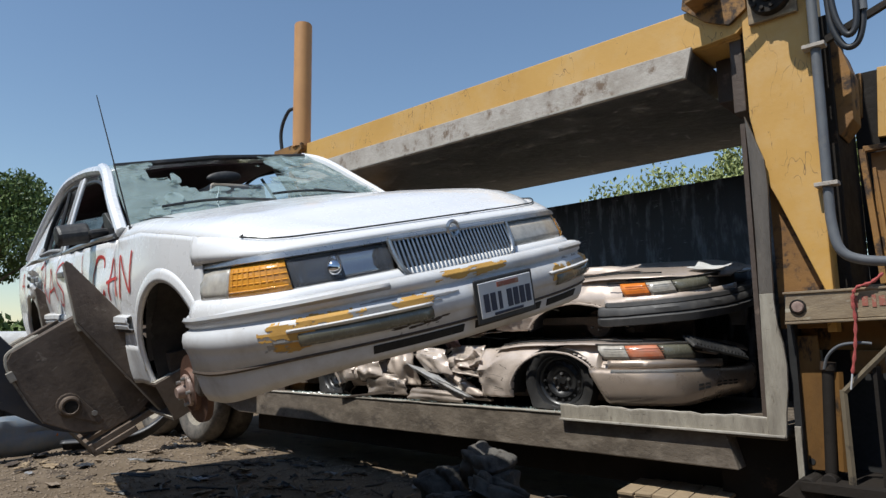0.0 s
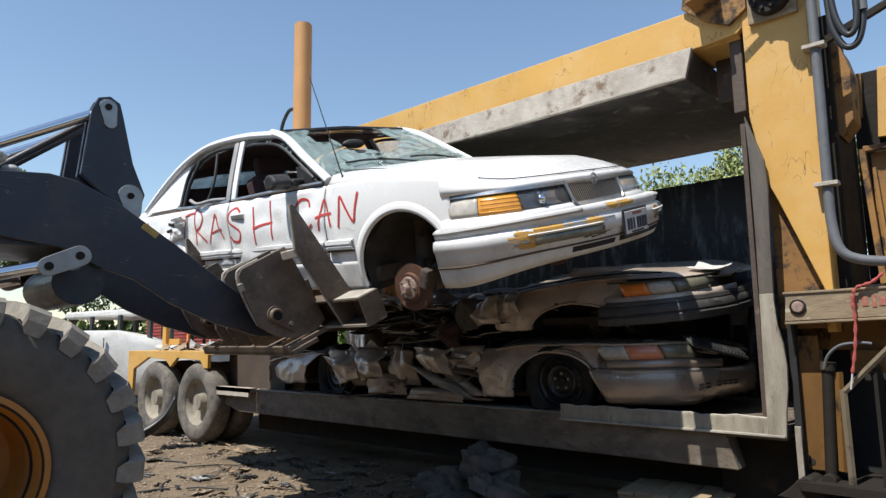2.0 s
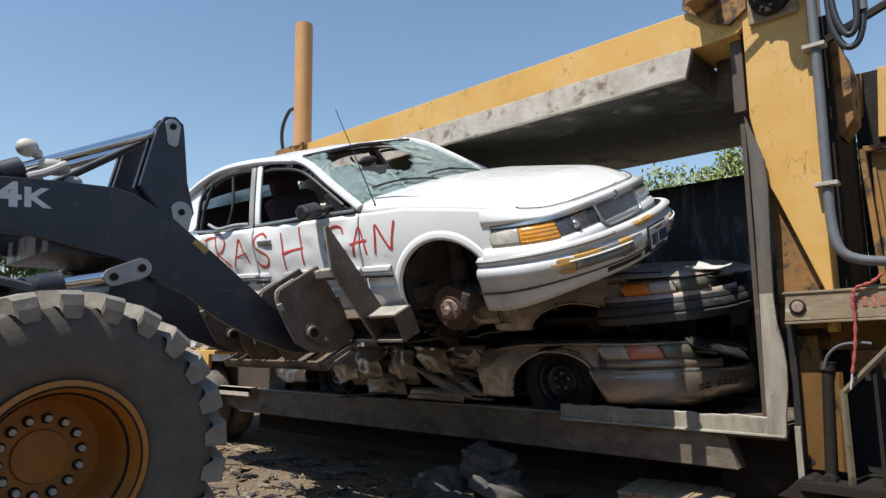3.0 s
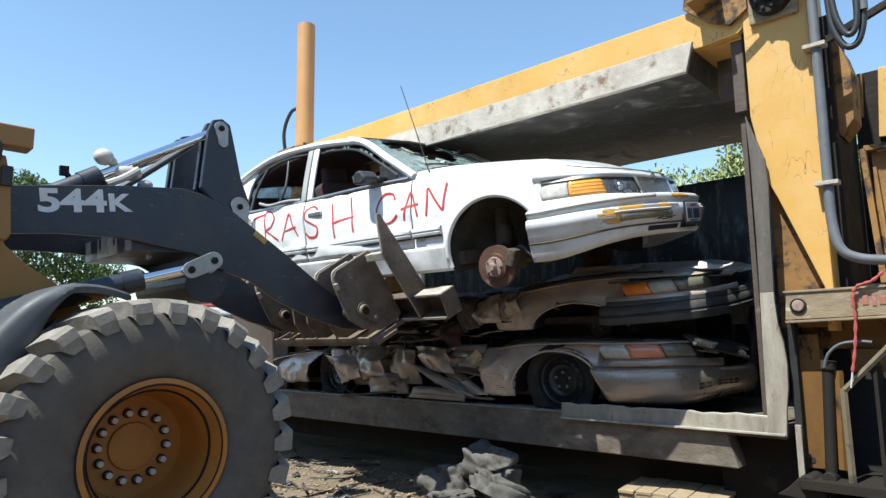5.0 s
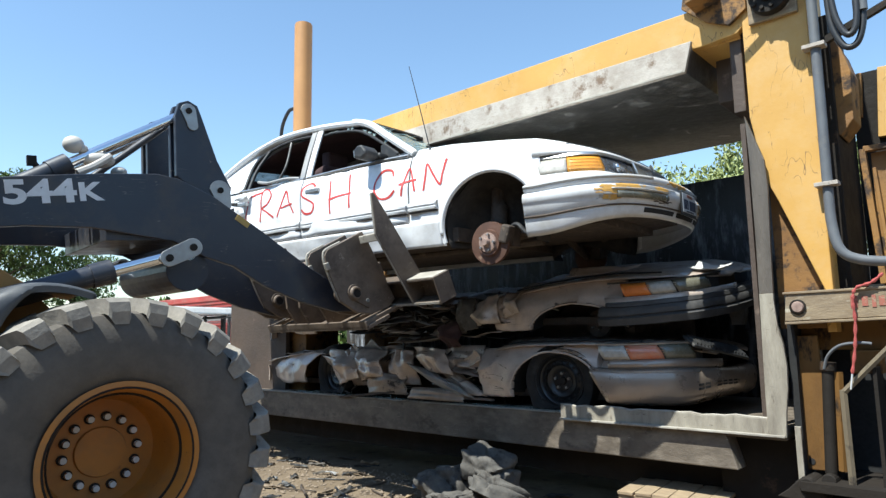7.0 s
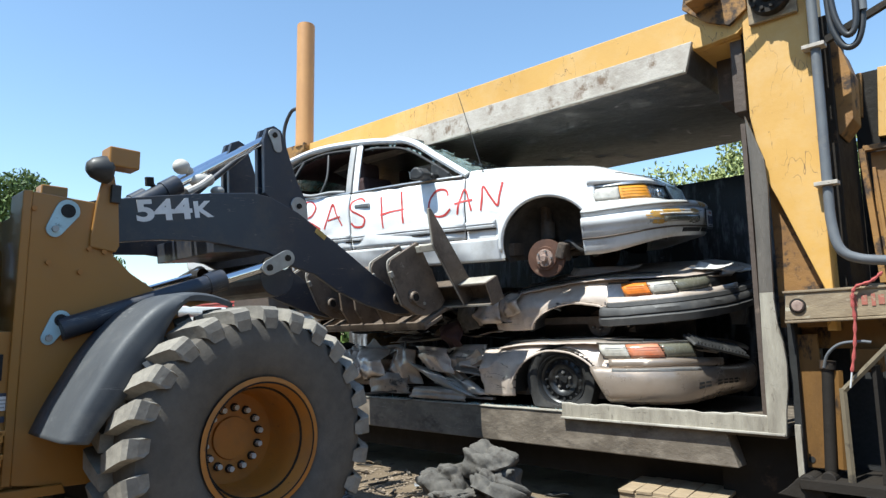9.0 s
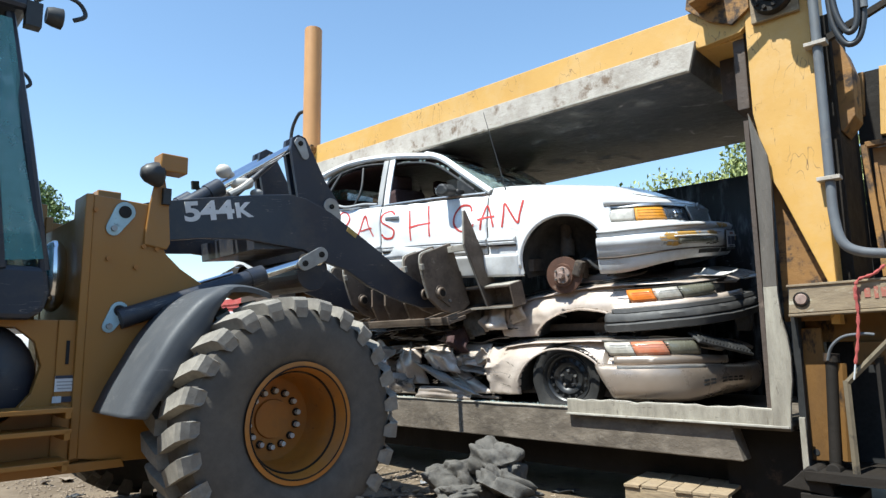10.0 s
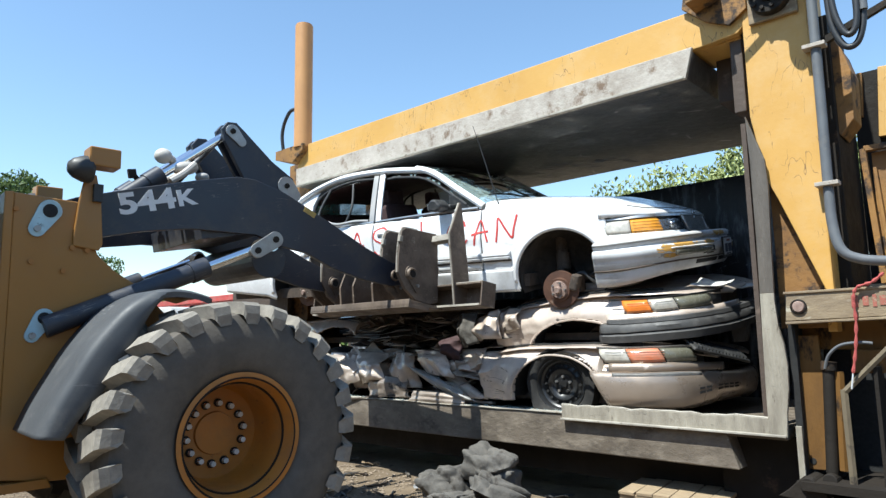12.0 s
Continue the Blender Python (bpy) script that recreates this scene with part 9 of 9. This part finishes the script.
# ---------------------------------------------------------------- what moves
# seconds, x, y, heading, lift of the nose, boom angle, carriage angle
LOADER_WAY = [
    (0, -4.715, -0.183, 77.5, -0.001, 9.3, -38.9),
    (0.5, -4.675, 0.119, 79.3, 0.000, 5.8, -35.0),
    (1, -4.602, 0.520, 80.0, 0.002, 3.7, -32.7),
    (1.5, -4.620, 0.715, 81.8, -0.010, 1.0, -26.7),
    (2, -4.636, 0.813, 83.4, 0.004, -1.7, -23.3),
    (2.5, -4.511, 0.924, 87.0, 0.020, -2.4, -23.3),
    (3, -4.495, 1.079, 87.7, 0.024, 1.7, -28.2),
    (5, -4.573, 1.522, 86.8, -0.010, -3.0, -24.0),
    (5.5, -4.602, 1.547, 85.9, 0.008, -2.0, -25.7),
    (6, -4.584, 1.577, 85.5, 0.011, 0.1, -26.4),
    (6.5, -4.591, 1.586, 86.2, 0.002, -2.5, -23.3),
    (7, -4.548, 1.402, 85.3, 0.008, -5.5, -18.1),
    (7.2, -4.584, 1.291, 85.6, 0.018, -7.2, -12.1),
    (8.8, -4.520, 1.817, 89.0, -0.007, -4.9, -19.4),
    (9, -4.548, 2.032, 88.7, -0.021, -6.3, -19.6),
    (9.5, -4.610, 2.395, 85.9, -0.043, -9.1, -16.9),
    (10, -4.668, 2.364, 86.2, -0.002, -6.5, -9.8),
    (10.5, -4.685, 2.581, 84.9, 0.202, 0.1, -11.1),
    (11, -4.689, 2.453, 85.1, 0.151, -3.1, -3.2),
    (11.5, -4.676, 2.420, 85.1, 0.146, -4.0, 5.0),
    (12, -4.655, 2.059, 85.7, 0.016, -10.4, 19.0),
]


def aim(a, b):
    """A pose at a whose x axis points to b."""
    d = Vector(b) - Vector(a)
    return Matrix.Translation(a) @ pose(0, 0, 0, 0, -math.degrees(math.atan2(d.z, d.x)), 0)


def motions():
    walk(white_car, [
        (0, pose(-2.738, 2.365, 1.071, 12.34, 2.33, -7.34)),
        (0.5, pose(-2.829, 2.851, 1.268, 13.58, 2.75, -4.52)),
        (1, pose(-2.813, 3.337, 1.357, 12.91, 2.53, -3.70)),
        (1.5, pose(-2.938, 3.719, 1.493, 13.48, 2.71, -1.07)),
        (2, pose(-2.993, 3.890, 1.627, 13.84, 3.04, 0.35)),
        (2.5, pose(-3.049, 4.147, 1.717, 16.63, 1.74, 3.99)),
        (3, pose(-3.031, 4.261, 1.576, 18.89, 1.91, 3.68)),
        (3.2, pose(-3.042, 4.291, 1.426, 14.49, 0.86, 3.24)),
        (5, pose(-2.953, 4.620, 1.713, 8.83, -0.27, 4.64)),
        (5.5, pose(-2.936, 4.596, 1.709, 7.23, -0.80, 4.56)),
        (6, pose(-2.955, 4.679, 1.577, 8.93, 0.79, 5.59)),
        (6.5, pose(-2.942, 4.672, 1.641, 6.08, 0.83, 5.78)),
        (7, pose(-2.969, 4.549, 1.779, 1.77, 0.29, 5.56)),
        (7.2, pose(-2.950, 4.437, 1.835, -0.46, -0.37, 4.62)),
        (8.8, pose(-3.258, 5.251, 1.821, 6.54, 0.23, 14.17)),
        (9, pose(-3.149, 5.347, 1.814, 6.89, 0.36, 12.69)),
        (9.5, pose(-3.022, 5.570, 1.818, 9.70, 0.43, 7.10)),
        (10, pose(-3.082, 5.535, 1.671, 7.27, 2.62, 8.00)),
        (10.5, pose(-3.013, 5.583, 1.699, 8.00, 1.51, 6.04)),
        (11, pose(-2.976, 5.523, 1.651, 4.93, 2.01, 4.99)),
        (11.5, pose(-2.954, 5.536, 1.667, 4.86, 1.14, 4.53)),
        (12, pose(-3.068, 5.557, 1.595, 8.18, 0.77, 7.85)),
    ])
    root, boom, fork, wheel, crank, lift, tilt, link = [], [], [], [], [], [], [], []
    y_first = LOADER_WAY[0][2]
    for t, x, y, th, z, b, g in LOADER_WAY:
        root.append((t, pose(x, y, z + 0.01, 0, 0, th) @ pose(0, 0, 0, 0, -math.degrees(math.asin(z / 3.03)), 0)))
        mb = Matrix.Translation(PIVOT) @ pose(0, 0, 0, 0, b, 0)
        boom.append((t, mb))
        on_boom = mb @ Matrix.Translation(-PIVOT)
        fork.append((t, on_boom @ Matrix.Translation(FORK_PIN) @ pose(0, 0, 0, 0, g, 0)))
        mc = on_boom @ Matrix.Translation(LEVER_PIN) @ pose(0, 0, 0, 0, -(g + 13) * (1.0 if g < -13 else 0.55), 0)
        crank.append((t, mc))
        top = mc @ Vector((-0.24, 0, 0.53))
        lt = on_boom @ LIFT_TOP
        lift.append((t, aim(LIFT_LOW, lt), aim(lt, lt + (lt - LIFT_LOW))))
        tilt.append((t, aim(TILT_BASE, top), aim(top, top + (top - TILT_BASE))))
        low = on_boom @ Vector((-0.1, 0, 2.05))
        link.append((t, aim(top + (low - top) * 0.0, low)))
        wheel.append((t, math.degrees((y - y_first) / 0.745)))
    walk(loader["root"], root)
    walk(loader["boom"], boom)
    walk(loader["fork"], fork)
    for c in loader["cranks"]:
        walk(c, crank)
    for bar, rod, y in loader["lift"]:
        side = Matrix.Translation((0, y, 0))
        walk(bar, [(t, side @ a) for t, a, _ in lift])
        walk(rod, [(t, side @ c) for t, _, c in lift])
    for bar, rod, y in loader["tilt"]:
        side = Matrix.Translation((0, y, 0))
        walk(bar, [(t, side @ a) for t, a, _ in tilt])
        walk(rod, [(t, side @ c) for t, _, c in tilt])
    for ob, y in loader["links"]:
        walk(ob, [(t, Matrix.Translation((0, y, 0)) @ a) for t, a in link])
    for w in loader["wheels"]:
        at = w.matrix_basis.translation.copy()
        walk(w, [(t, Matrix.Translation(at) @ pose(0, 0, 0, 0, a, 0)) for t, a in wheel])
    # the wrecks below settle as the load is pressed down
    walk(mid_car, [(t, pose(-2.86, 5.60, 1.20 + dz, 0, 0, 1.0)) for t, dz in ((0, 0), (8.8, 0), (9.5, -0.04), (10.0, -0.08), (10.5, -0.13), (12.0, -0.13))])
    walk(low_car, [(t, pose(-2.94, 5.47, 0.70 + dz, 0, 0, -1.0)) for t, dz in ((0, 0), (9.5, 0), (10.5, -0.025), (12.0, -0.025))])
    up, down = 0.045, 0.0
    walk(platen, [(t, pose(0, FRONT, 3.12 + dz)) for t, dz in ((0, down), (2.1, down), (2.3, up), (2.8, up), (3.0, down), (3.2, down), (4.8, up), (5.7, up), (5.95, down), (6.05, down), (6.25, up), (11.6, up), (12.0, down))])


motions()
